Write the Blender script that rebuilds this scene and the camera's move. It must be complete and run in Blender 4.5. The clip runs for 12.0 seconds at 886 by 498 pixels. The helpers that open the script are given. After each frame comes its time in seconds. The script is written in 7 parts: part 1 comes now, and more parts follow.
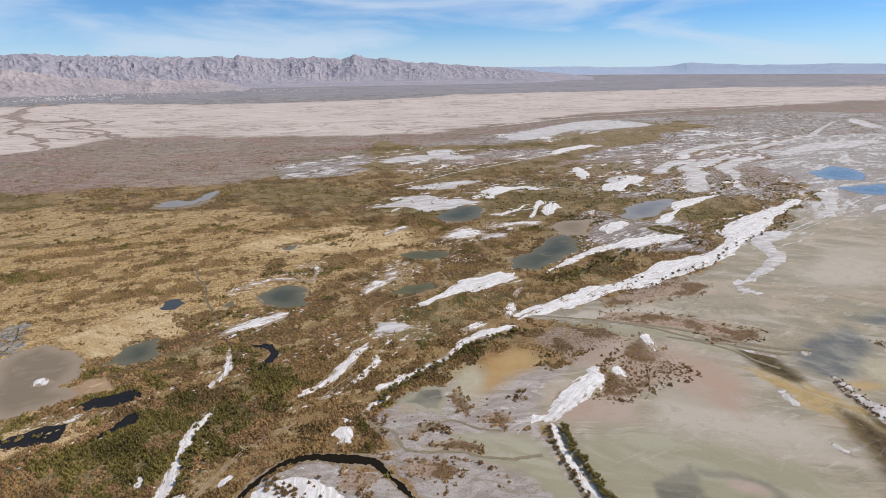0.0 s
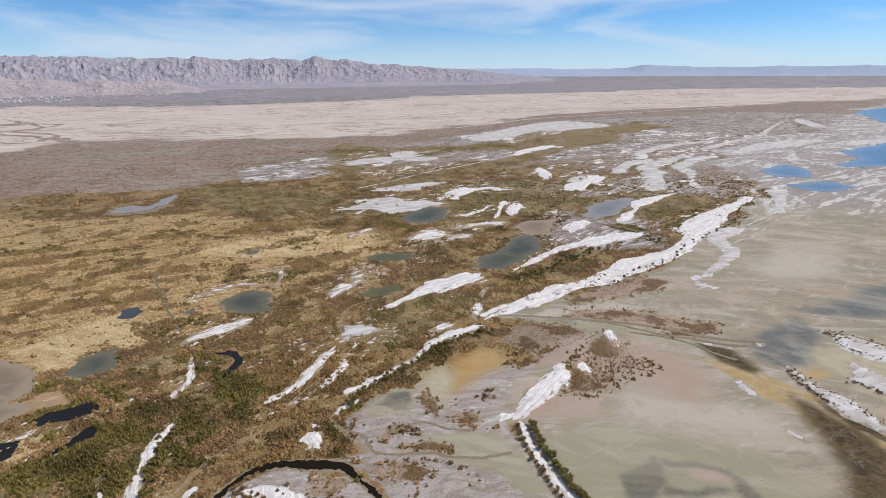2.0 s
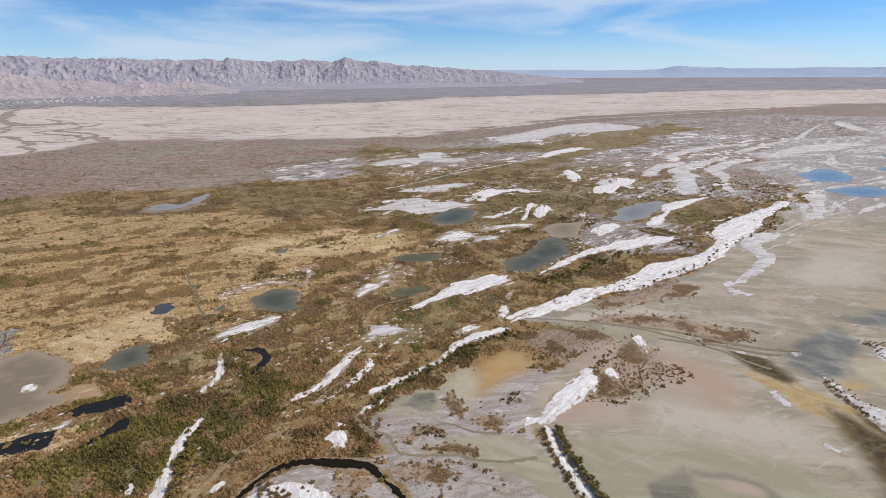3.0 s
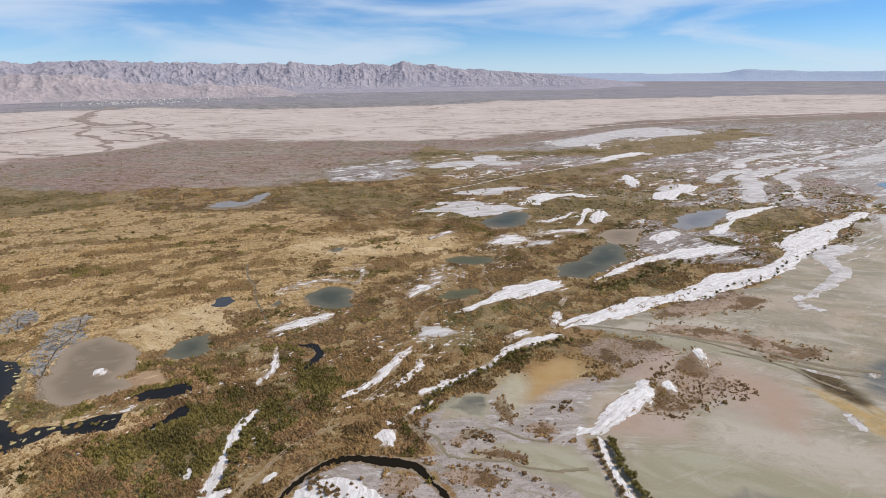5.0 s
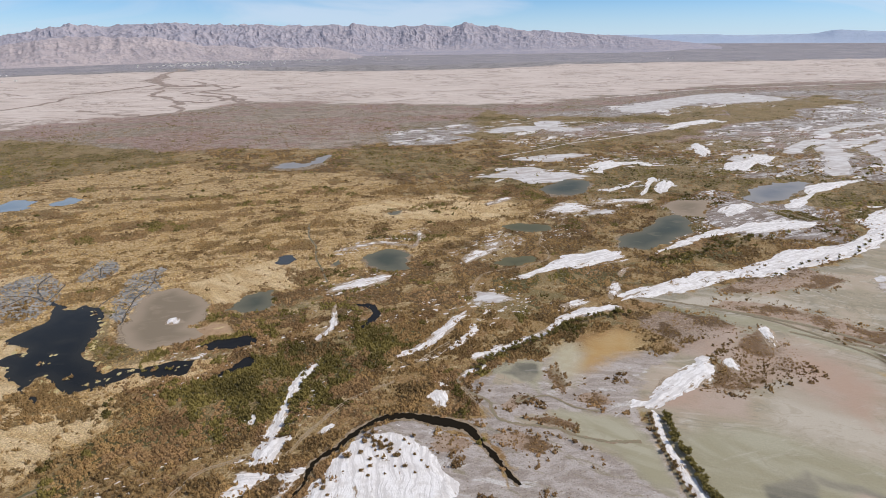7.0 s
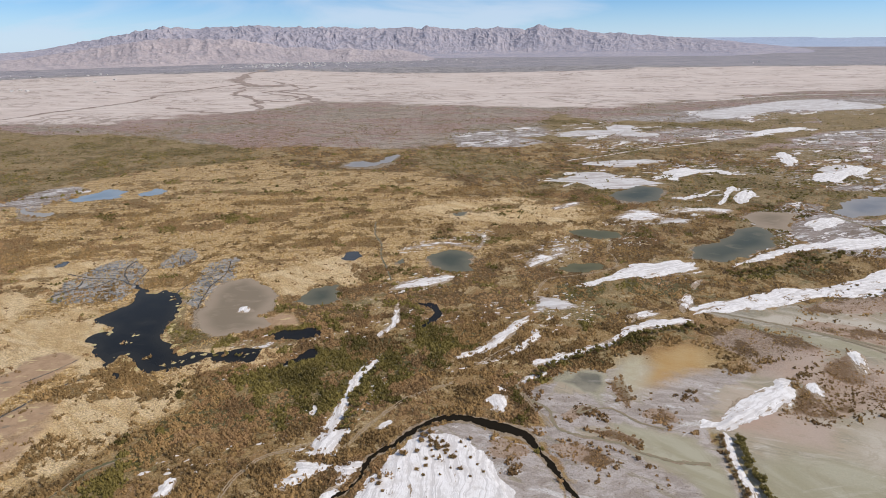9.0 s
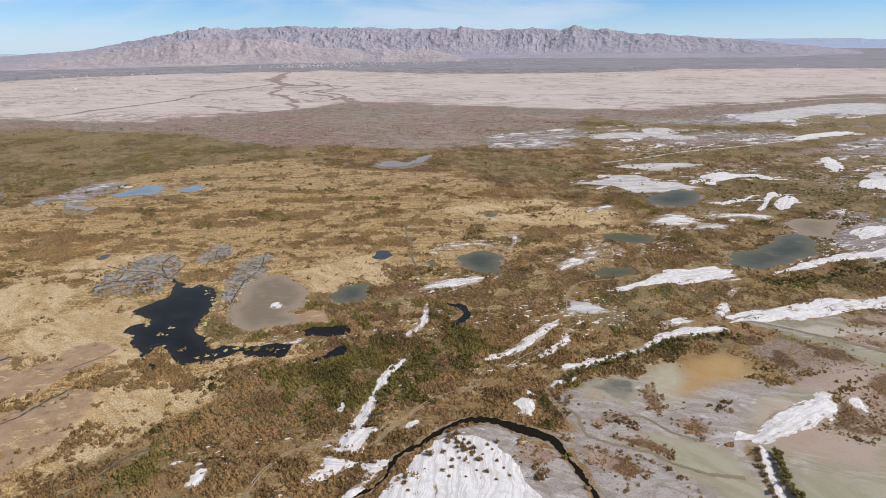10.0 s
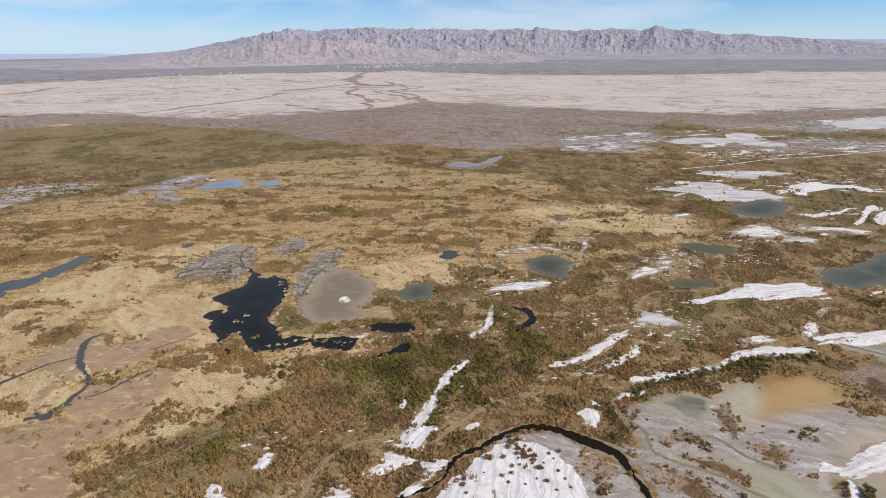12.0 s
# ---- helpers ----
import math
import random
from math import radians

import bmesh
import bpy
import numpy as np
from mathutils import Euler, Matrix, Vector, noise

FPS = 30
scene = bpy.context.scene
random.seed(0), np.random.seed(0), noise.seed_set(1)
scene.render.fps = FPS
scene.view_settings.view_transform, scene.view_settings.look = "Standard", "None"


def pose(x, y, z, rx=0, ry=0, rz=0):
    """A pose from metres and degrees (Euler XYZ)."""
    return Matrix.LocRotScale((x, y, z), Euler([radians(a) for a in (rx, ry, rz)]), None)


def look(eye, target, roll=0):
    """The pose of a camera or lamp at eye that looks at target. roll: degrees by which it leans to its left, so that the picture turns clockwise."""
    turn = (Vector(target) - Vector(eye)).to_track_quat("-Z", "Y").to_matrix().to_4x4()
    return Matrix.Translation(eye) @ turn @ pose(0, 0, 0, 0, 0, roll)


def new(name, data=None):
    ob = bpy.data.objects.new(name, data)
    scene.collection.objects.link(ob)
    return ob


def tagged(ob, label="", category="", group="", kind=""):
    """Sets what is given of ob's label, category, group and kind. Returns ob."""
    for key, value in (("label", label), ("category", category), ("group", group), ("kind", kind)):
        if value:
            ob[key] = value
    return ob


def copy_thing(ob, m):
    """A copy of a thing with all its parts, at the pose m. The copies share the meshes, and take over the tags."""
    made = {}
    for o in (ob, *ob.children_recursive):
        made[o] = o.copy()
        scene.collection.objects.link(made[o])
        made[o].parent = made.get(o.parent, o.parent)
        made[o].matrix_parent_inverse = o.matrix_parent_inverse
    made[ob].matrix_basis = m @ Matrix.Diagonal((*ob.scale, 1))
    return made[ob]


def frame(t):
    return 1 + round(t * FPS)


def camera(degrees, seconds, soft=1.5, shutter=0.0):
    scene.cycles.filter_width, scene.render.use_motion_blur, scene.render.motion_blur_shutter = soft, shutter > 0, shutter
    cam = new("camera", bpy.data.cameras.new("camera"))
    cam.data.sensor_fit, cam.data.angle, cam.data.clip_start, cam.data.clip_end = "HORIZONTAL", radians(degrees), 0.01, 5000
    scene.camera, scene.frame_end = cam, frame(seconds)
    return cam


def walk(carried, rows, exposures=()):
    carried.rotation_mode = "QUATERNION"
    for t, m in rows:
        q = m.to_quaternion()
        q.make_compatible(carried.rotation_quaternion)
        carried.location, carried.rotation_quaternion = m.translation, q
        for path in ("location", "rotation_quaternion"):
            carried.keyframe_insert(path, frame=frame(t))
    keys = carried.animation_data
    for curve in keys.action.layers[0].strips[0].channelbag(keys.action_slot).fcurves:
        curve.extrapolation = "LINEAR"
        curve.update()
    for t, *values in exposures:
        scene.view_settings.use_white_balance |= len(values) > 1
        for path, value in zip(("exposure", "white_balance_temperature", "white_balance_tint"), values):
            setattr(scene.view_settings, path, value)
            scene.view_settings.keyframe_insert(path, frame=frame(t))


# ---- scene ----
cam = camera(76.9, 12.0, 0.5)
PATH = [
    (0, (2.678, -0.625, 120.834), (2.656, 1.278, 120.22), -0.5),
    (0.5, (2.688, -0.943, 120.88), (2.754, 0.96, 120.266), -0.4),
    (1, (2.615, -1.141, 120.926), (2.719, 0.76, 120.313), -0.4),
    (1.5, (2.465, -1.178, 120.945), (2.573, 0.723, 120.333), -0.4),
    (2, (2.266, -1.069, 120.937), (2.369, 0.833, 120.327), -0.4),
    (2.5, (2.053, -0.804, 120.901), (2.11, 1.101, 120.293), -0.4),
    (3, (1.808, -0.473, 120.825), (1.818, 1.433, 120.22), -0.4),
    (5, (0.823, 0.64, 119.964), (0.649, 2.542, 119.371), -0.4),
    (5.5, (0.543, 0.829, 119.852), (0.3, 2.725, 119.263), -0.4),
    (6, (0.356, 0.849, 119.752), (0.054, 2.736, 119.162), -0.4),
    (6.5, (0.326, 0.734, 119.644), (-0.009, 2.59, 118.98), -0.5),
    (7, (0.245, 0.765, 119.557), (-0.122, 2.6, 118.85), -0.5),
    (9, (-0.798, 1.897, 118.73), (-1.383, 3.678, 118.032), -0.4),
    (9.5, (-1.03, 2.116, 118.634), (-1.667, 3.88, 117.938), -0.3),
    (10, (-1.264, 2.281, 118.569), (-1.949, 4.026, 117.874), -0.3),
    (10.5, (-1.533, 2.405, 118.512), (-2.267, 4.131, 117.818), -0.3),
    (11, (-1.814, 2.507, 118.465), (-2.602, 4.21, 117.773), -0.3),
    (11.5, (-2.114, 2.597, 118.438), (-2.959, 4.273, 117.747), -0.3),
    (12, (-2.436, 2.672, 118.428), (-3.334, 4.319, 117.737), -0.3),
]
walk(cam, [(t, look(eye, target, roll)) for t, eye, target, roll in PATH])

# ---- world and light ----
SUN_AZ, SUN_EL = 80.0, 46.0  # degrees to the right of +y, above the horizon
world = bpy.data.worlds.new("sky")
scene.world = world
world.use_nodes = True
wn, wl = world.node_tree.nodes, world.node_tree.links
sky = wn.new("ShaderNodeTexSky")
sky.sky_type, sky.sun_disc = "NISHITA", False
sky.sun_elevation, sky.sun_rotation = radians(SUN_EL), radians(SUN_AZ)
sky.altitude, sky.air_density, sky.dust_density, sky.ozone_density = 800.0, 0.8, 0.0, 3.5
back = wn["Background"]
back.inputs[1].default_value = 0.1
# thin cirrus, streaked along the horizon
coord = wn.new("ShaderNodeTexCoord")
wmap = wn.new("ShaderNodeMapping")
wmap.inputs["Rotation"].default_value = (radians(3), radians(-5), 0)
wmap.inputs["Scale"].default_value = (1.0, 1.0, 5.5)
wl.new(coord.outputs["Generated"], wmap.inputs["Vector"])
cirrus = wn.new("ShaderNodeTexNoise")
cirrus.inputs["Scale"].default_value, cirrus.inputs["Detail"].default_value = 2.6, 7.0
cirrus.inputs["Roughness"].default_value, cirrus.inputs["Distortion"].default_value = 0.52, 0.5
wl.new(wmap.outputs[0], cirrus.inputs["Vector"])
cover = wn.new("ShaderNodeMapRange")
cover.interpolation_type = "SMOOTHSTEP"
cover.inputs[1].default_value, cover.inputs[2].default_value = 0.40, 0.65
cover.inputs[3].default_value, cover.inputs[4].default_value = 0.0, 0.75
lean = wn.new("ShaderNodeSeparateXYZ")
wl.new(coord.outputs["Generated"], lean.inputs[0])
bank = wn.new("ShaderNodeMapRange")
bank.interpolation_type = "SMOOTHSTEP"
bank.inputs[1].default_value, bank.inputs[2].default_value = -0.35, -0.85
bank.inputs[3].default_value, bank.inputs[4].default_value = 0.0, 0.14
wl.new(lean.outputs[0], bank.inputs[0])
more = wn.new("ShaderNodeMath")
wl.new(cirrus.outputs["Fac"], more.inputs[0])
wl.new(bank.outputs[0], more.inputs[1])
wl.new(more.outputs[0], cover.inputs[0])
cloud = wn.new("ShaderNodeMix")
cloud.data_type = "RGBA"
cloud.inputs[7].default_value = (7.0, 8.2, 9.9, 1)
split = wn.new("ShaderNodeSeparateXYZ")
wl.new(coord.outputs["Generated"], split.inputs[0])
veil = wn.new("ShaderNodeMapRange")
veil.interpolation_type = "SMOOTHSTEP"
veil.inputs[1].default_value, veil.inputs[2].default_value = -0.02, 0.085
veil.inputs[3].default_value, veil.inputs[4].default_value = 0.72, 0.0
wl.new(split.outputs[2], veil.inputs[0])
most = wn.new("ShaderNodeMath")
most.operation = "MAXIMUM"
wl.new(cover.outputs[0], most.inputs[0])
wl.new(veil.outputs[0], most.inputs[1])
wl.new(most.outputs[0], cloud.inputs[0])
clear = wn.new("ShaderNodeMix")
clear.data_type, clear.blend_type = "RGBA", "MULTIPLY"
clear.inputs[0].default_value, clear.inputs[7].default_value = 1.0, (0.66, 0.99, 1.30, 1)
wl.new(sky.outputs[0], clear.inputs[6])
wl.new(clear.outputs[2], cloud.inputs[6])
wl.new(cloud.outputs[2], back.inputs[0])

sun = new("sun", bpy.data.lights.new("sun", "SUN"))
sun.data.energy, sun.data.angle, sun.data.color = 4.6, radians(0.5), (1.0, 0.945, 0.865)
_a, _e = radians(SUN_AZ), radians(SUN_EL)
sun.matrix_world = look((0, 0, 0), (-math.sin(_a) * math.cos(_e), -math.cos(_a) * math.cos(_e), -math.sin(_e)))
scene.view_settings.exposure = -0.17

# ---- materials ----
class Nodes:
    """A small wrapper to write node graphs in few lines."""

    def __init__(self, name):
        self.mat = bpy.data.materials.new(name)
        self.mat.use_nodes = True
        self.tree = self.mat.node_tree
        self.bsdf = self.tree.nodes["Principled BSDF"]
        self.bsdf.inputs["Specular IOR Level"].default_value = 0.25

    def add(self, kind, **values):
        node = self.tree.nodes.new(kind)
        for key, value in values.items():
            node.inputs[key].default_value = value
        return node

    def link(self, a, b):
        self.tree.links.new(a, b)

    def place(self):
        return self.add("ShaderNodeNewGeometry").outputs["Position"]

    def attr(self, name):
        node = self.add("ShaderNodeAttribute")
        node.attribute_name = name
        return node.outputs["Fac"]

    def noise(self, scale, detail=5.0, rough=0.6, stretch=(1, 1, 1), turn=0.0, twist=0.0):
        m = self.add("ShaderNodeMapping", Scale=tuple(1 / s for s in stretch), Rotation=(0, 0, radians(turn)))
        m.vector_type = "TEXTURE"  # waves run along the direction turn
        self.link(self.place(), m.inputs["Vector"])
        n = self.add("ShaderNodeTexNoise", Scale=scale, Detail=detail, Roughness=rough, Distortion=twist)
        self.link(m.outputs[0], n.inputs["Vector"])
        return n.outputs["Fac"]

    def spread(self, value, lo, hi, a=0.0, b=1.0):
        r = self.add("ShaderNodeMapRange")
        r.interpolation_type = "SMOOTHSTEP"
        self.link(value, r.inputs[0])
        for k, v in zip((1, 2, 3, 4), (lo, hi, a, b)):
            r.inputs[k].default_value = v
        return r.outputs[0]

    def math(self, op, a, b):
        n = self.add("ShaderNodeMath")
        n.operation = op
        for k, v in ((0, a), (1, b)):
            if isinstance(v, (int, float)):
                n.inputs[k].default_value = v
            else:
                self.link(v, n.inputs[k])
        return n.outputs[0]

    def mix(self, fac, a, b):
        n = self.add("ShaderNodeMix")
        n.data_type = "RGBA"
        for k, v in ((0, fac), (6, a), (7, b)):
            if isinstance(v, (int, float)):
                n.inputs[k].default_value = v
            elif isinstance(v, tuple):
                n.inputs[k].default_value = (*v, 1)
            else:
                self.link(v, n.inputs[k])
        return n.outputs[2]

    def bump(self, height, distance, strength=1.0):
        n = self.add("ShaderNodeBump", Distance=distance, Strength=strength)
        self.link(height, n.inputs["Height"])
        self.link(n.outputs[0], self.bsdf.inputs["Normal"])

    def done(self, colour, rough=0.9):
        if isinstance(colour, tuple):
            self.bsdf.inputs["Base Color"].default_value = (*colour, 1)
        else:
            self.link(colour, self.bsdf.inputs["Base Color"])
        if isinstance(rough, (int, float)):
            self.bsdf.inputs["Roughness"].default_value = rough
        else:
            self.link(rough, self.bsdf.inputs["Roughness"])
        return self.mat


ZONES = ("purple", "green", "reed", "straw", "olive", "bajada", "oasis", "playa", "crust", "saltflat", "mud", "sage", "pale", "darkmud", "scrub", "pink", "orange", "cream", "gold", "algae", "brownmud", "margin", "seep", "wet", "speckle")


SHORE = 52.0  # the way the old shorelines run, in degrees from +x


def ground_material():
    n = Nodes("marsh_ground")
    fine = n.noise(1.7, 6, 0.72)
    small = n.noise(0.62, 6, 0.72)
    mid = n.noise(0.20, 7, 0.68)
    wide = n.noise(0.02, 6, 0.62)
    broad = n.noise(0.011, 4, 0.5, (1.0, 1.8, 1.0), SHORE - 70, 1.2)
    streak = n.noise(0.055, 8, 0.70, (1.0, 3.4, 1.0), 30, 0.8)
    film = n.noise(0.034, 10, 0.68, (1.0, 4.2, 1.0), SHORE - 24, 1.6)
    strand = n.noise(0.05, 10, 0.70, (1.0, 8.0, 1.0), SHORE - 14, 0.9)
    swirl = n.noise(0.010, 11, 0.60, (1.0, 1.7, 1.0), SHORE - 60, 3.4)
    flow = n.noise(0.016, 9, 0.58, (1.0, 3.0, 1.0), SHORE - 70, 2.2)
    speck = n.spread(n.noise(0.55, 4, 0.65), 0.54, 0.62)
    clump = n.spread(mid, 0.38, 0.62)
    soil = n.math("ADD", n.attr("cover"), n.math("MULTIPLY", n.math("SUBTRACT", small, 0.5), 1.5))

    def thread(source, lo, hi):
        v = n.add("ShaderNodeMath")
        v.operation = "ABSOLUTE"
        n.link(n.math("SUBTRACT", source, 0.5), v.inputs[0])
        return n.spread(v.outputs[0], lo, hi, 1.0, 0.0)

    rills = n.math("MAXIMUM", n.math("MULTIPLY", thread(n.noise(0.0036, 8, 0.58, (1.0, 1.8, 1.0), 10, 1.6), 0.004, 0.022), n.spread(n.noise(0.003, 3, 0.5), 0.42, 0.55)), n.math("MULTIPLY", thread(n.noise(0.009, 8, 0.58, (1.0, 1.7, 1.0), 6, 1.6), 0.004, 0.022), n.spread(n.noise(0.005, 3, 0.5), 0.46, 0.60)))
    threads = thread(n.noise(0.02, 6, 0.6, (1.0, 2.0, 1.0), SHORE - 70, 1.5), 0.0, 0.014)
    cracks = thread(n.noise(0.06, 6, 0.6, (1.0, 1.5, 1.0), 20, 1.0), 0.008, 0.04)
    def bands(source, count, lo, hi):
        """Shorelines: level lines of a slow field, as stripes."""
        v = n.add("ShaderNodeMath")
        v.operation = "PINGPONG"
        n.link(n.math("MULTIPLY", source, float(count)), v.inputs[0])
        v.inputs[1].default_value = 1.0
        return n.spread(v.outputs[0], lo, hi)

    tide = n.noise(0.0042, 6, 0.52, (1.0, 3.0, 1.0), SHORE - 16, 1.6)
    fray = n.noise(0.045, 8, 0.68, (1.0, 3.0, 1.0), SHORE - 14, 1.0)
    mottle = n.noise(0.09, 6, 0.74, (1.0, 1.6, 1.0), 10, 0.4)
    grit = n.noise(0.33, 5, 0.78)
    plates = n.spread(n.noise(0.2, 5, 0.6), 0.4, 0.6)
    muds = n.mix(n.spread(broad, 0.36, 0.62), (0.275, 0.235, 0.16), (0.345, 0.285, 0.208))
    muds = n.mix(n.spread(wide, 0.48, 0.66, 0.0, 0.6), muds, (0.36, 0.275, 0.19))
    muds = n.mix(n.spread(swirl, 0.50, 0.40, 0.0, 0.75), muds, (0.235, 0.208, 0.152))
    muds = n.mix(n.spread(swirl, 0.53, 0.62, 0.0, 0.7), muds, (0.40, 0.315, 0.245))
    muds = n.mix(n.math("MULTIPLY", thread(swirl, 0.0, 0.018), 0.55), muds, (0.20, 0.175, 0.125))
    muds = n.mix(n.spread(flow, 0.52, 0.66, 0.0, 0.6), muds, (0.43, 0.38, 0.315))
    muds = n.mix(n.spread(flow, 0.44, 0.30, 0.0, 0.8), muds, (0.235, 0.205, 0.14))
    slow = n.noise(0.0075, 6, 0.55, (1.0, 2.0, 1.0), SHORE - 50, 2.4)
    muds = n.mix(n.math("MULTIPLY", bands(slow, 15, 0.90, 0.98), n.spread(wide, 0.42, 0.58, 0.0, 0.55)), muds, (0.21, 0.18, 0.13))
    muds = n.mix(n.math("MULTIPLY", bands(slow, 11, 0.80, 0.95), n.spread(film, 0.46, 0.56, 0.0, 0.5)), muds, (0.47, 0.42, 0.36))
    muds = n.mix(n.spread(n.noise(0.7, 5, 0.7), 0.58, 0.72, 0.0, 0.22), muds, (0.22, 0.18, 0.13))
    shelf = n.mix(n.spread(film, 0.42, 0.58), (0.255, 0.215, 0.19), (0.325, 0.282, 0.25))
    shelf = n.mix(n.math("MULTIPLY", bands(tide, 13, 0.45, 0.72), n.spread(fray, 0.42, 0.54)), shelf, (0.54, 0.51, 0.485))
    shelf = n.mix(n.math("MULTIPLY", bands(tide, 31, 0.84, 0.97), n.spread(film, 0.44, 0.52, 0.0, 0.8)), shelf, (0.205, 0.165, 0.145))
    muds = n.mix(n.spread(n.math("ADD", n.attr("outer"), n.math("MULTIPLY", n.math("SUBTRACT", fray, 0.5), 0.9)), 0.35, 0.65), muds, shelf)
    crusts = n.mix(n.spread(film, 0.40, 0.56), (0.175, 0.13, 0.105), (0.28, 0.23, 0.20))
    crusts = n.mix(n.math("MULTIPLY", bands(tide, 17, 0.52, 0.74), n.spread(fray, 0.44, 0.54)), crusts, (0.52, 0.485, 0.465))
    crusts = n.mix(n.math("MULTIPLY", bands(tide, 26, 0.86, 0.96), n.spread(strand, 0.44, 0.50)), crusts, (0.15, 0.11, 0.085))
    crusts = n.mix(n.spread(strand, 0.545, 0.585), crusts, (0.60, 0.57, 0.55))
    crusts = n.mix(n.math("MULTIPLY", n.spread(small, 0.54, 0.62), 0.6), crusts, (0.19, 0.14, 0.10))
    flats = n.mix(n.spread(n.noise(0.09, 9, 0.68, (1.0, 2.2, 1.0), 12, 1.4), 0.40, 0.60), (0.285, 0.235, 0.20), (0.405, 0.35, 0.315))
    flats = n.mix(n.spread(n.noise(0.035, 9, 0.66, (1.0, 1.6, 1.0), 20, 1.8), 0.56, 0.62, 0.0, 0.8), flats, (0.56, 0.52, 0.49))
    flats = n.mix(n.spread(n.noise(0.05, 8, 0.66, (1.0, 3.0, 1.0), -10, 1.6), 0.58, 0.64, 0.0, 0.75), flats, (0.245, 0.205, 0.135))
    flats = n.mix(n.math("MULTIPLY", n.spread(n.noise(0.9, 4, 0.7), 0.58, 0.64), 0.65), flats, (0.17, 0.115, 0.07))
    thatch = n.mix(n.spread(small, 0.44, 0.56), (0.67, 0.475, 0.25), (0.42, 0.275, 0.12))
    thatch = n.mix(n.spread(n.noise(0.055, 8, 0.70, (1.0, 4.5, 1.0), 28, 0.5), 0.49, 0.58), thatch, n.mix(n.spread(small, 0.44, 0.56), (0.40, 0.255, 0.11), (0.245, 0.15, 0.06)))
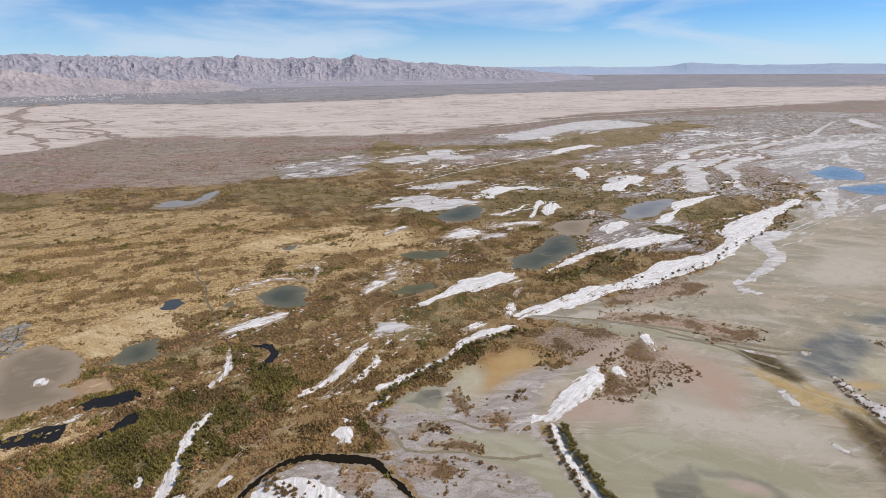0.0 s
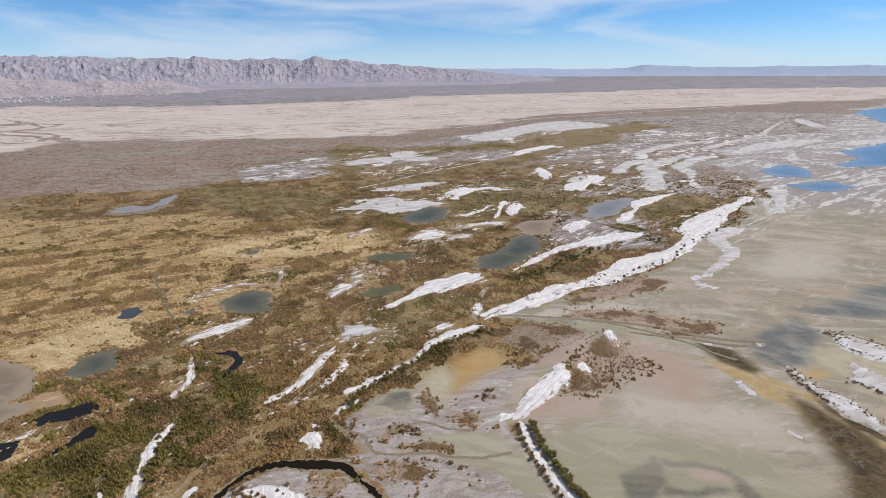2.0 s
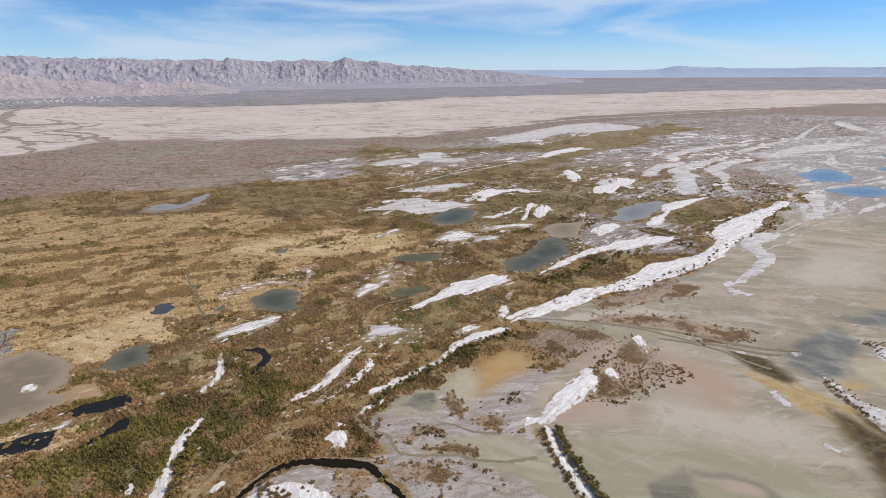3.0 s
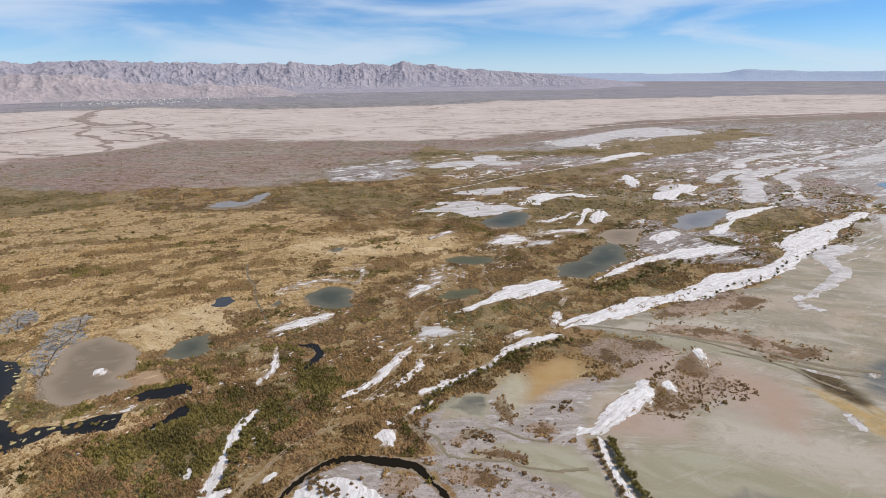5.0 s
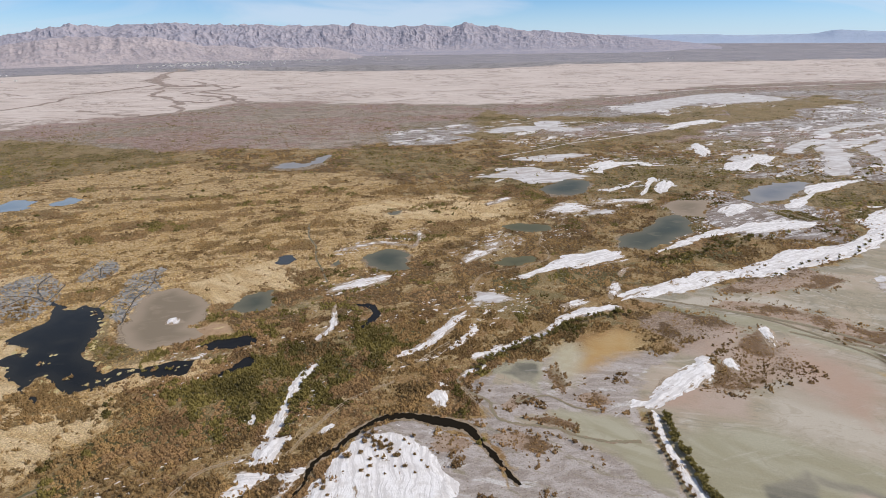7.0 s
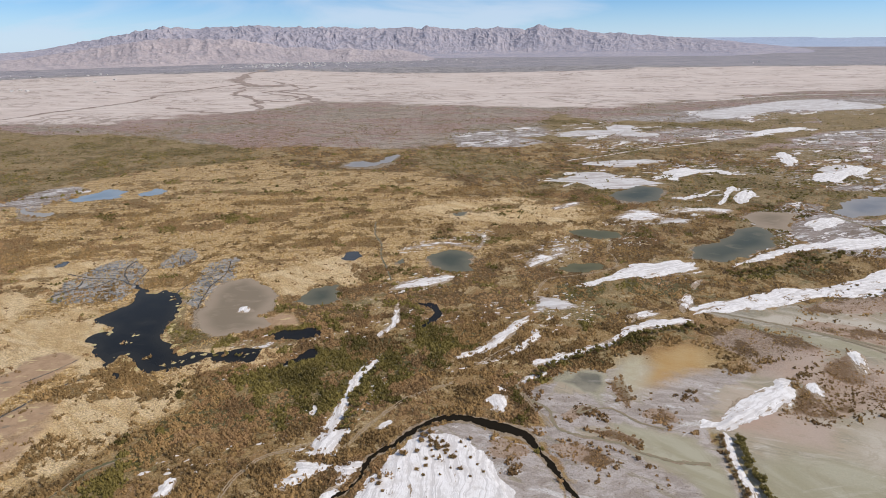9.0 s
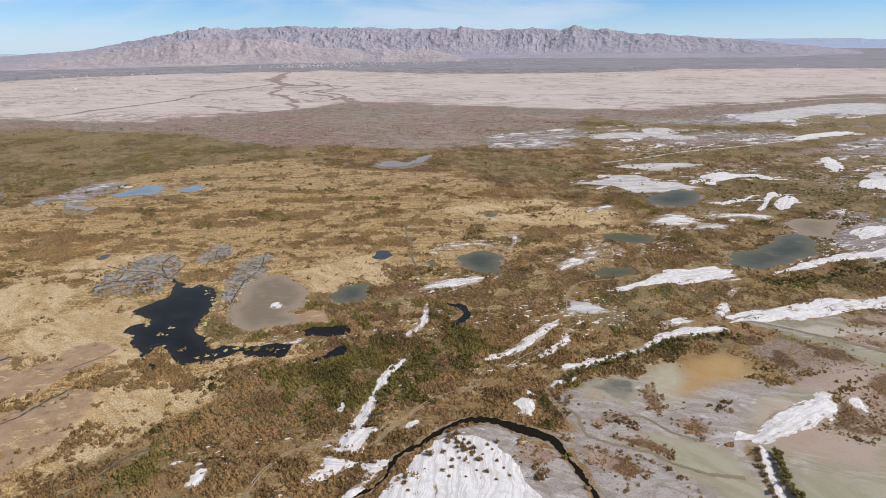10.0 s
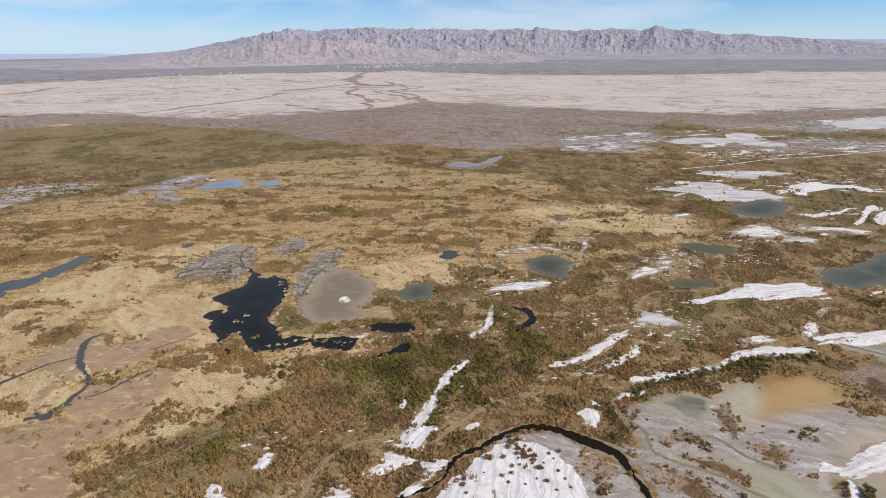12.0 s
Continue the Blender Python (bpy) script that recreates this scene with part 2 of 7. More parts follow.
    # two tones for every zone
    looks = {
        "purple": (n.mix(n.spread(n.noise(0.0055, 6, 0.62, (1.0, 1.8, 1.0), 15, 1.2), 0.46, 0.54), n.mix(n.spread(mottle, 0.44, 0.56), (0.255, 0.155, 0.13), (0.40, 0.285, 0.245)), n.mix(n.spread(mottle, 0.44, 0.56), (0.20, 0.158, 0.112), (0.37, 0.302, 0.24))), n.mix(n.spread(mottle, 0.45, 0.6), (0.42, 0.335, 0.28), (0.33, 0.262, 0.21)), n.math("MULTIPLY", n.spread(n.noise(0.016, 9, 0.72, (1.0, 2.2, 1.0), 12, 1.4), 0.50, 0.54), n.spread(n.noise(0.004, 4, 0.5), 0.44, 0.56))),
        "green": ((0.27, 0.19, 0.085), (0.105, 0.088, 0.030), n.spread(soil, 0.2, 0.6)),
        "reed": (thatch, (0.22, 0.135, 0.05), n.spread(soil, 0.3, 0.65)),
        "straw": (n.mix(n.math("ADD", n.math("MULTIPLY", n.spread(fine, 0.36, 0.64), 0.5), n.math("MULTIPLY", n.spread(mid, 0.40, 0.62), 0.5)), n.mix(n.spread(flow, 0.44, 0.58), (0.78, 0.585, 0.345), (0.66, 0.455, 0.225)), n.mix(n.spread(flow, 0.44, 0.58), (0.52, 0.36, 0.18), (0.40, 0.255, 0.11))), (0.22, 0.14, 0.055), n.spread(soil, 0.28, 0.5)),
        "olive": (n.mix(n.spread(streak, 0.44, 0.58), (0.31, 0.215, 0.105), (0.235, 0.165, 0.07)), n.mix(n.spread(grit, 0.46, 0.56), (0.185, 0.13, 0.046), (0.11, 0.08, 0.028)), n.spread(soil, 0.25, 0.65)),
        # gravel fan; its bluish grey carries haze of distance in the colour
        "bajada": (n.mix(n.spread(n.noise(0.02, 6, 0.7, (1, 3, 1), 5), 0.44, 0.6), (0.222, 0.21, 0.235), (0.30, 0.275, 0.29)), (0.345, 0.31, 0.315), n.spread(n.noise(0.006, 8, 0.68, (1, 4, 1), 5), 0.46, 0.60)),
        "oasis": (n.mix(n.spread(n.noise(0.045, 5, 0.75), 0.52, 0.58), (0.275, 0.245, 0.245), (0.10, 0.105, 0.10)), (0.36, 0.325, 0.315), n.spread(n.noise(0.012, 7, 0.7, (1, 3, 1), 0), 0.50, 0.58)),
        "playa": (n.mix(rills, n.mix(n.spread(n.noise(0.010, 8, 0.66, (1, 2.2, 1), 10, 1.2), 0.46, 0.60), (0.50, 0.41, 0.355), (0.56, 0.475, 0.418)), (0.27, 0.21, 0.172)), n.mix(n.spread(grit, 0.46, 0.56), (0.37, 0.298, 0.252), (0.22, 0.17, 0.138)), n.math("MULTIPLY", n.spread(n.noise(0.0075, 10, 0.70, (1, 3.0, 1), 8, 1.0), 0.575, 0.62), 0.85)),
        "crust": (crusts, crusts, clump),
        "saltflat": (flats, flats, clump),
        "mud": (muds, muds, clump),
        "sage": ((0.335, 0.305, 0.22), (0.28, 0.25, 0.165), n.spread(flow, 0.40, 0.6)),
        "pale": ((0.41, 0.355, 0.285), (0.36, 0.305, 0.235), n.spread(broad, 0.4, 0.6)),
        "darkmud": ((0.13, 0.12, 0.092), (0.225, 0.20, 0.15), n.spread(swirl, 0.40, 0.60)),
        "scrub": (n.mix(clump, (0.35, 0.26, 0.195), (0.29, 0.20, 0.14)), (0.135, 0.08, 0.04), n.spread(soil, 0.5, 0.95)),
        "pink": ((0.36, 0.25, 0.185), (0.37, 0.285, 0.225), n.spread(wide, 0.4, 0.6)),
        "orange": ((0.36, 0.215, 0.078), (0.40, 0.275, 0.13), n.spread(wide, 0.4, 0.6)),
        "cream": ((0.40, 0.355, 0.245), (0.36, 0.305, 0.205), clump),
        "gold": (n.mix(n.spread(mid, 0.42, 0.58), (0.40, 0.27, 0.115), (0.33, 0.235, 0.11)), (0.40, 0.325, 0.215), n.spread(n.noise(0.05, 8, 0.66, (1.0, 2.4, 1.0), -58, 1.2), 0.44, 0.6)),
        "algae": (n.mix(n.spread(mid, 0.40, 0.58), (0.045, 0.029, 0.011), (0.095, 0.064, 0.026)), (0.25, 0.175, 0.08), n.spread(n.noise(0.07, 8, 0.68, (1.0, 3.0, 1.0), -58, 1.0), 0.60, 0.72)),
        "brownmud": (n.mix(n.spread(n.noise(0.12, 6, 0.65, (1, 2.2, 1), 25, 0.6), 0.58, 0.62), n.mix(clump, (0.365, 0.24, 0.145), (0.295, 0.19, 0.112)), (0.48, 0.36, 0.19)), (0.15, 0.125, 0.095), n.spread(n.noise(0.06, 7, 0.6, (1, 2.6, 1), 28, 1.2), 0.60, 0.70)),
        "margin": ((0.36, 0.275, 0.195), (0.26, 0.195, 0.13), clump),
        "seep": (n.mix(plates, (0.21, 0.20, 0.185), (0.33, 0.305, 0.275)), (0.085, 0.082, 0.080), cracks),
        "wet": ((0.095, 0.097, 0.09), (0.22, 0.205, 0.165), n.spread(swirl, 0.42, 0.60)),
        "speckle": ((0.60, 0.575, 0.565), (0.47, 0.43, 0.41), clump),
    }
    sward = n.noise(0.028, 7, 0.64, (1.0, 1.7, 1.0), SHORE - 20, 0.9)
    moss = n.noise(0.035, 6, 0.62, (1.0, 1.5, 1.0), SHORE - 30, 0.7)
    floor_tone = n.mix(n.spread(sward, 0.40, 0.50), n.mix(clump, (0.25, 0.14, 0.055), (0.32, 0.19, 0.08)), n.mix(clump, (0.355, 0.235, 0.10), (0.275, 0.172, 0.068)))
    floor_tone = n.mix(n.spread(sward, 0.53, 0.60), floor_tone, n.mix(n.spread(small, 0.44, 0.56), (0.47, 0.345, 0.185), (0.33, 0.23, 0.11)))
    floor_tone = n.mix(n.spread(moss, 0.54, 0.62, 0.0, 0.8), floor_tone, n.mix(clump, (0.20, 0.16, 0.068), (0.145, 0.118, 0.05)))
    floor_tone = n.mix(n.math("MULTIPLY", n.spread(n.noise(0.075, 9, 0.70, (1.0, 2.4, 1.0), SHORE - 10, 0.8), 0.615, 0.65), n.spread(n.noise(0.012, 4, 0.55), 0.48, 0.58)), floor_tone, (0.53, 0.475, 0.425))
    colour = n.mix(n.spread(soil, 0.30, 0.75), floor_tone, n.mix(clump, (0.10, 0.057, 0.020), (0.16, 0.095, 0.034)))
    edge = n.math("ADD", n.math("MULTIPLY", mid, 0.5), n.math("MULTIPLY", wide, 0.5))
    edge = n.math("SUBTRACT", edge, 0.5)
    wetness = None
    for zone_name in ZONES:
        a, b, f = looks[zone_name]
        mask = n.spread(n.math("ADD", n.attr(zone_name), n.math("MULTIPLY", edge, 2.0)), 0.40, 0.60)
        if zone_name in ("brownmud", "pink", "orange", "cream", "gold", "algae", "sage", "pale", "darkmud", "wet"):
            mask = n.spread(n.math("ADD", n.attr(zone_name), n.math("MULTIPLY", edge, 1.2)), 0.2, 0.8)
        if zone_name == "wet":
            mask = n.math("MULTIPLY", mask, 0.9)
            wetness = n.math("MAXIMUM", mask, wetness)
        if zone_name == "seep":
            wetness = mask
        if zone_name == "speckle":
            mask = n.math("MULTIPLY", mask, n.spread(strand, 0.55, 0.59))
        colour = n.mix(mask, colour, n.mix(f, a, b))
    colour = n.mix(n.math("MULTIPLY", n.math("MULTIPLY", threads, n.attr("mud")), 0.35), colour, (0.25, 0.21, 0.14))
    # salt bloom, grain and dark flecks
    bloom = n.math("MULTIPLY", n.spread(film, 0.58, 0.66), n.attr("mud"))
    colour = n.mix(n.math("MULTIPLY", bloom, 0.14), colour, (0.58, 0.54, 0.50))
    calm = n.math("MULTIPLY", n.spread(n.math("MAXIMUM", n.math("MAXIMUM", n.attr("mud"), n.attr("brownmud")), n.math("MAXIMUM", n.attr("playa"), n.math("MAXIMUM", n.attr("seep"), n.math("MAXIMUM", n.attr("orange"), n.attr("cream"))))), 0.0, 1.0, 0.75, 0.10), n.spread(n.math("MAXIMUM", n.attr("crust"), n.attr("saltflat")), 0.0, 1.0, 1.0, 0.4))
    colour = n.mix(n.math("MULTIPLY", n.spread(fine, 0.46, 0.58), calm), colour, n.mix(0.66, colour, (0.035, 0.025, 0.014)))
    colour = n.mix(n.math("MULTIPLY", n.spread(small, 0.48, 0.36), n.math("MULTIPLY", calm, 0.5)), colour, n.mix(0.5, colour, (0.80, 0.66, 0.46)))
    colour = n.mix(n.math("MULTIPLY", n.spread(grit, 0.50, 0.60), n.math("MULTIPLY", n.attr("fleck"), 0.45)), colour, n.mix(0.6, colour, (0.05, 0.038, 0.022)))
    flecks = n.math("MULTIPLY", speck, n.attr("fleck"))
    colour = n.mix(n.math("MULTIPLY", flecks, 0.8), colour, (0.115, 0.076, 0.038))
    n.bump(n.math("MULTIPLY", n.math("ADD", fine, n.math("MULTIPLY", small, 2.0)), n.math("MULTIPLY", calm, 1.3)), 0.5, 0.8)
    rough = n.spread(wetness, 0.0, 1.0, 0.9, 0.55)
    return n.done(colour, rough)


def salt_material():
    n = Nodes("salt_crust")
    edge = n.attr("edge")
    # ridges run along each bar
    warp = n.noise(0.07, 4, 0.55)
    across = n.math("ADD", n.attr("across"), n.math("MULTIPLY", warp, 8.0))
    both = n.add("ShaderNodeCombineXYZ")
    n.link(across, both.inputs[0])
    n.link(n.math("MULTIPLY", n.attr("along"), 0.05), both.inputs[1])
    band = n.add("ShaderNodeTexNoise", Scale=0.6, Detail=5.0, Roughness=0.7)
    n.link(both.outputs[0], band.inputs["Vector"])
    ridge = band.outputs["Fac"]
    lines = n.spread(ridge, 0.50, 0.55)
    fine = n.noise(2.4, 6, 0.7)
    mid = n.noise(0.30, 7, 0.68)
    colour = n.mix(n.spread(mid, 0.42, 0.66), (0.73, 0.69, 0.665), (0.585, 0.535, 0.50))
    colour = n.mix(n.math("MULTIPLY", lines, 0.7), colour, (0.50, 0.455, 0.43))
    colour = n.mix(n.spread(fine, 0.58, 0.74, 0.0, 0.5), colour, (0.52, 0.46, 0.41))
    both = n.add("ShaderNodeCombineXYZ")
    n.link(n.math("MULTIPLY", n.attr("across"), 0.30), both.inputs[0])
    n.link(n.math("MULTIPLY", n.attr("along"), 0.075), both.inputs[1])
    gaps = n.add("ShaderNodeTexNoise", Scale=1.0, Detail=7.0, Roughness=0.68)
    n.link(both.outputs[0], gaps.inputs["Vector"])
    rim = n.math("ADD", gaps.outputs["Fac"], n.math("MULTIPLY", n.attr("rim"), n.math("ADD", 0.13, n.math("MULTIPLY", n.attr("worn"), 0.06))))
    rim = n.math("ADD", rim, n.math("MULTIPLY", n.attr("worn"), 0.075))
    dirt = n.spread(rim, 0.62, 0.655)
    litter = n.mix(n.spread(fine, 0.45, 0.55), (0.17, 0.11, 0.055), (0.36, 0.265, 0.17))
    colour = n.mix(n.math("MULTIPLY", dirt, 0.9), colour, litter)
    n.bump(n.math("ADD", n.math("MULTIPLY", ridge, -2.0), n.math("MULTIPLY", fine, 0.9)), 0.2, 0.8)
    return n.done(colour, 0.85)


def pan_material():
    n = Nodes("pale_pan")
    film = n.noise(0.05, 6, 0.6, (1, 2.4, 1), 15, 1.0)
    fine = n.noise(1.2, 5, 0.6)
    colour = n.mix(n.spread(film, 0.40, 0.60), (0.56, 0.53, 0.51), (0.41, 0.36, 0.33))
    colour = n.mix(n.spread(fine, 0.55, 0.75, 0.0, 0.35), colour, (0.36, 0.30, 0.26))
    rim = n.math("ADD", n.noise(0.16, 7, 0.68, (1, 2.2, 1), SHORE - 20), n.math("MULTIPLY", n.attr("rim"), 0.22))
    colour = n.mix(n.spread(rim, 0.62, 0.68, 0.0, 0.85), colour, n.mix(n.spread(fine, 0.45, 0.55), (0.20, 0.15, 0.10), (0.34, 0.275, 0.21)))
    n.bump(fine, 0.1, 0.5)
    return n.done(colour, 0.85)


def water_material(name, deep, shallow, rough, gloss):
    n = Nodes(name)
    silt = n.noise(0.06, 5, 0.6, (1, 2, 1), 20, 1.0)
    edge = n.attr("edge")
    f = n.math("MULTIPLY", n.spread(edge, 0.0, 7.0, 1.0, 0.0), 0.75)
    f = n.math("MAXIMUM", f, n.spread(silt, 0.50, 0.72, 0.0, 0.8))
    colour = n.mix(f, deep, shallow)
    n.bsdf.inputs["IOR"].default_value = 1.33
    n.bsdf.inputs["Specular IOR Level"].default_value = gloss
    ripple = n.noise(1.6, 3, 0.5)
    n.bump(ripple, 0.03, 0.5)
    return n.done(colour, rough)


def earth_material(name, a, b, rough=0.9, scale=0.6):
    n = Nodes(name)
    mid = n.noise(scale, 6, 0.65)
    fine = n.noise(scale * 7, 4, 0.6)
    colour = n.mix(n.spread(mid, 0.36, 0.64), a, b)
    colour = n.mix(n.spread(fine, 0.5, 0.75, 0.0, 0.45), colour, tuple(v * 0.55 for v in a))
    n.bump(n.math("ADD", mid, n.math("MULTIPLY", fine, 0.4)), 0.12, 0.6)
    return n.done(colour, rough)


def plant_material(name, dark, light, tip):
    n = Nodes(name)
    tone = n.attr("tone")
    height = n.attr("tall")
    geo = n.add("ShaderNodeNewGeometry").outputs["Random Per Island"]
    colour = n.mix(tone, dark, light)
    # random clumps pale with height: sunlit tops put into the leaf colour
    colour = n.mix(n.math("MULTIPLY", n.math("MULTIPLY", geo, height), 0.8), colour, tip)
    patch = n.spread(n.noise(0.05, 4, 0.6), 0.35, 0.65)
    colour = n.mix(n.math("MULTIPLY", patch, 0.35), colour, light)
    n.bsdf.inputs["Specular IOR Level"].default_value = 0.1
    return n.done(colour, 0.95)


def rock_material(name, a, b, c):
    n = Nodes(name)
    wide = n.noise(0.006, 6, 0.6)
    mid = n.noise(0.03, 7, 0.65, twist=0.8)
    vein = n.noise(0.02, 8, 0.68, (1, 1, 2.5), 30, 2.0)
    fleck = n.noise(0.09, 5, 0.7)
    colour = n.mix(n.spread(wide, 0.36, 0.64), a, b)
    colour = n.mix(n.spread(mid, 0.46, 0.60, 0.0, 0.75), colour, c)
    colour = n.mix(n.spread(vein, 0.58, 0.72, 0.0, 0.45), colour, tuple(v * 1.35 for v in b))
    colour = n.mix(n.spread(fleck, 0.54, 0.66, 0.0, 0.5), colour, tuple(v * 0.62 for v in c))
    n.bump(n.math("ADD", mid, n.math("MULTIPLY", fleck, 0.6)), 6.0, 1.0)
    return n.done(colour, 0.95)


GROUND = ground_material()
SALT = salt_material()
PAN = pan_material()
WATER = {
    "black": water_material("dark_water", (0.006, 0.007, 0.009), (0.020, 0.019, 0.017), 0.12, 0.12),
    "deep": water_material("deep_blue_water", (0.025, 0.030, 0.036), (0.06, 0.06, 0.055), 0.14, 0.35),
    "teal": water_material("grey_green_water", (0.062, 0.068, 0.052), (0.15, 0.135, 0.095), 0.4, 0.08),
    "silt": water_material("silty_water", (0.195, 0.153, 0.108), (0.31, 0.24, 0.175), 0.55, 0.05),
    "sheen": water_material("shallow_grey_water", (0.145, 0.14, 0.137), (0.28, 0.25, 0.215), 0.3, 0.2),
    "moss": water_material("mossy_water", (0.055, 0.058, 0.030), (0.13, 0.115, 0.06), 0.35, 0.12),
    "blue": water_material("blue_water", (0.075, 0.12, 0.17), (0.21, 0.235, 0.25), 0.2, 0.4),
    "dark": water_material("creek_water", (0.006, 0.005, 0.004), (0.017, 0.013, 0.008), 0.3, 0.03),
    "slough": water_material("wet_channel", (0.035, 0.035, 0.034), (0.085, 0.076, 0.066), 0.25, 0.15),
    "muddy": water_material("muddy_stream", (0.125, 0.104, 0.060), (0.25, 0.21, 0.14), 0.5, 0.08),
}
BANK = earth_material("creek_bank", (0.21, 0.15, 0.095), (0.30, 0.23, 0.16))
TRACK = earth_material("track_dust", (0.27, 0.198, 0.125), (0.34, 0.26, 0.175))
WASH = earth_material("wash_brush", (0.21, 0.155, 0.125), (0.36, 0.28, 0.23), 0.95, 0.08)
ROADWAY = earth_material("pale_shore_ridge", (0.66, 0.60, 0.56), (0.52, 0.45, 0.40), 0.9, 0.2)
# the darkest tone of each brush is lowered to stand for shaded leaves
BRUSH = plant_material("brown_brush", (0.070, 0.041, 0.016), (0.295, 0.18, 0.075), (0.41, 0.28, 0.135))
RUSSET = plant_material("russet_brush", (0.078, 0.044, 0.020), (0.285, 0.17, 0.08), (0.385, 0.255, 0.13))
LEAF = plant_material("green_brush", (0.030, 0.025, 0.007), (0.165, 0.127, 0.036), (0.28, 0.22, 0.08))
REED = plant_material("golden_reeds", (0.34, 0.20, 0.065), (0.64, 0.44, 0.19), (0.78, 0.60, 0.32))
STRAW = plant_material("straw_mat", (0.48, 0.345, 0.155), (0.74, 0.58, 0.33), (0.84, 0.70, 0.44))
# rock shifted towards purple-blue: aerial haze mixed into the colour
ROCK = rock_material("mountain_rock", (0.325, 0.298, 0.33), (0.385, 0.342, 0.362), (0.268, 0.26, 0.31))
WARM_ROCK = rock_material("foothill_rock", (0.37, 0.315, 0.315), (0.435, 0.365, 0.355), (0.29, 0.26, 0.278))
# the pale blue is distance haze, put into the rock's base colour
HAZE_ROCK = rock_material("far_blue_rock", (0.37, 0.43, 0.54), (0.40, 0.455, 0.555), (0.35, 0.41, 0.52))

# ---- ways to make shapes ----
FEATURES = []  # outline and sort of every bar, pond, creek and track


def lattice(ix, iy, seed):
    h = (ix * 374761393 + iy * 668265263 + seed * 974634777) & 0x7FFFFFFF
    h = ((h ^ (h >> 13)) * 1274126177) & 0x7FFFFFFF
    return ((h ^ (h >> 16)) & 0xFFFF) / 65535.0


def value_noise(x, y, seed=0):
    ix, iy = np.floor(x).astype(np.int64), np.floor(y).astype(np.int64)
    fx, fy = x - ix, y - iy
    fx, fy = fx * fx * (3 - 2 * fx), fy * fy * (3 - 2 * fy)
    top = lattice(ix, iy, seed) * (1 - fx) + lattice(ix + 1, iy, seed) * fx
    low = lattice(ix, iy + 1, seed) * (1 - fx) + lattice(ix + 1, iy + 1, seed) * fx
    return top * (1 - fy) + low * fy


def fractal(x, y, size, octaves=4, seed=0):
    """Noise from 0 to 1 whose largest waves are about size metres long."""
    total, weight, out = 0.0, 1.0, 0.0
    x, y = np.asarray(x, float) / size, np.asarray(y, float) / size
    for k in range(octaves):
        out = out + weight * value_noise(x + 17.3 * k, y - 9.1 * k, seed + k)
        total, weight, x, y = total + weight, weight * 0.55, x * 2.03, y * 2.03
    return out / total


def smooth_loop(points, closed=True):
    """A curve through the points (Catmull-Rom), in steps that suit its distance."""
    p = np.array(points, float)
    n, out = len(p), []
    for k in range(n if closed else n - 1):
        if closed:
            a, b, c, d = p[k - 1], p[k], p[(k + 1) % n], p[(k + 2) % n]
        else:
            a, b, c, d = p[max(k - 1, 0)], p[k], p[k + 1], p[min(k + 2, n - 1)]
        step = np.clip(np.hypot(*b) * 0.0026, 0.35, 8)
        count = int(np.clip(np.hypot(*(c - b)) / step, 1, 90))
        for t in np.arange(count) / count:
            out.append(0.5 * (2 * b + (c - a) * t + (2 * a - 5 * b + 4 * c - d) * t * t + (3 * b - a - 3 * c + d) * t ** 3))
    if not closed:
        out.append(p[-1])
    return np.array(out)


def ragged(loop, amount, seed, pull=1.0):
    """Roughens an outline with fractal bites of about that many metres; pull draws them out along its length."""
    c = loop - loop.mean(0)
    way = np.linalg.eigh(c.T @ c)[1][:, 1]
    side = np.array([-way[1], way[0]])
    u, v = c @ way / pull, c @ side
    u, v = u + 300, v + 300
    da = sum((fractal(u, v, amount * s, 2, seed) - 0.5) * w for s, w in ((9, 1.3), (3.2, 1.2), (1.3, 0.8)))
    db = sum((fractal(u, v, amount * s, 2, seed + 50) - 0.5) * w for s, w in ((9, 1.3), (3.2, 1.2), (1.3, 0.8)))
    return loop + (da[:, None] * way * pull + db[:, None] * side) * amount * 1.9


def inside(x, y, loop):
    """Which of the places lie inside the outline."""
    hit = np.zeros(x.shape, bool)
    a, b = loop, np.roll(loop, -1, 0)
    for (x0, y0), (x1, y1) in zip(a, b):
        if y0 == y1:
            continue
        hit ^= ((y0 > y) != (y1 > y)) & (x < (x1 - x0) * (y - y0) / (y1 - y0) + x0)
    return hit


def edge_distance(x, y, loop):
    best = np.full(x.shape, 1e18)
    a, b = loop, np.roll(loop, -1, 0)
    for (x0, y0), (x1, y1) in zip(a, b):
        ux, uy = x1 - x0, y1 - y0
        t = np.clip(((x - x0) * ux + (y - y0) * uy) / (ux * ux + uy * uy + 1e-9), 0, 1)
        best = np.minimum(best, (x - x0 - t * ux) ** 2 + (y - y0 - t * uy) ** 2)
    return np.sqrt(best)


def rise(x, y):
    """Height of the plain: level round the marsh, sloping gently up to the mountains' foot."""
    r, az = np.hypot(x, y), np.degrees(np.arctan2(x, y))
    end = 81 - 39 * np.clip((-35 - az) / 15, 0, 1)
    return end * np.clip((r - 2000) / 2850, 0, 1) ** 1.5


def mesh_object(name, verts, faces, material, values=None, parent=None):
    me = bpy.data.meshes.new(name)
    me.from_pydata([tuple(v) for v in verts], [], [tuple(f) for f in faces])
    for key, data in (values or {}).items():
        me.attributes.new(key, "FLOAT", "POINT").data.foreach_set("value", np.asarray(data, np.float32))
    me.materials.append(material)
    ob = new(name, me)
    if parent:
        ob.parent = parent
    return ob


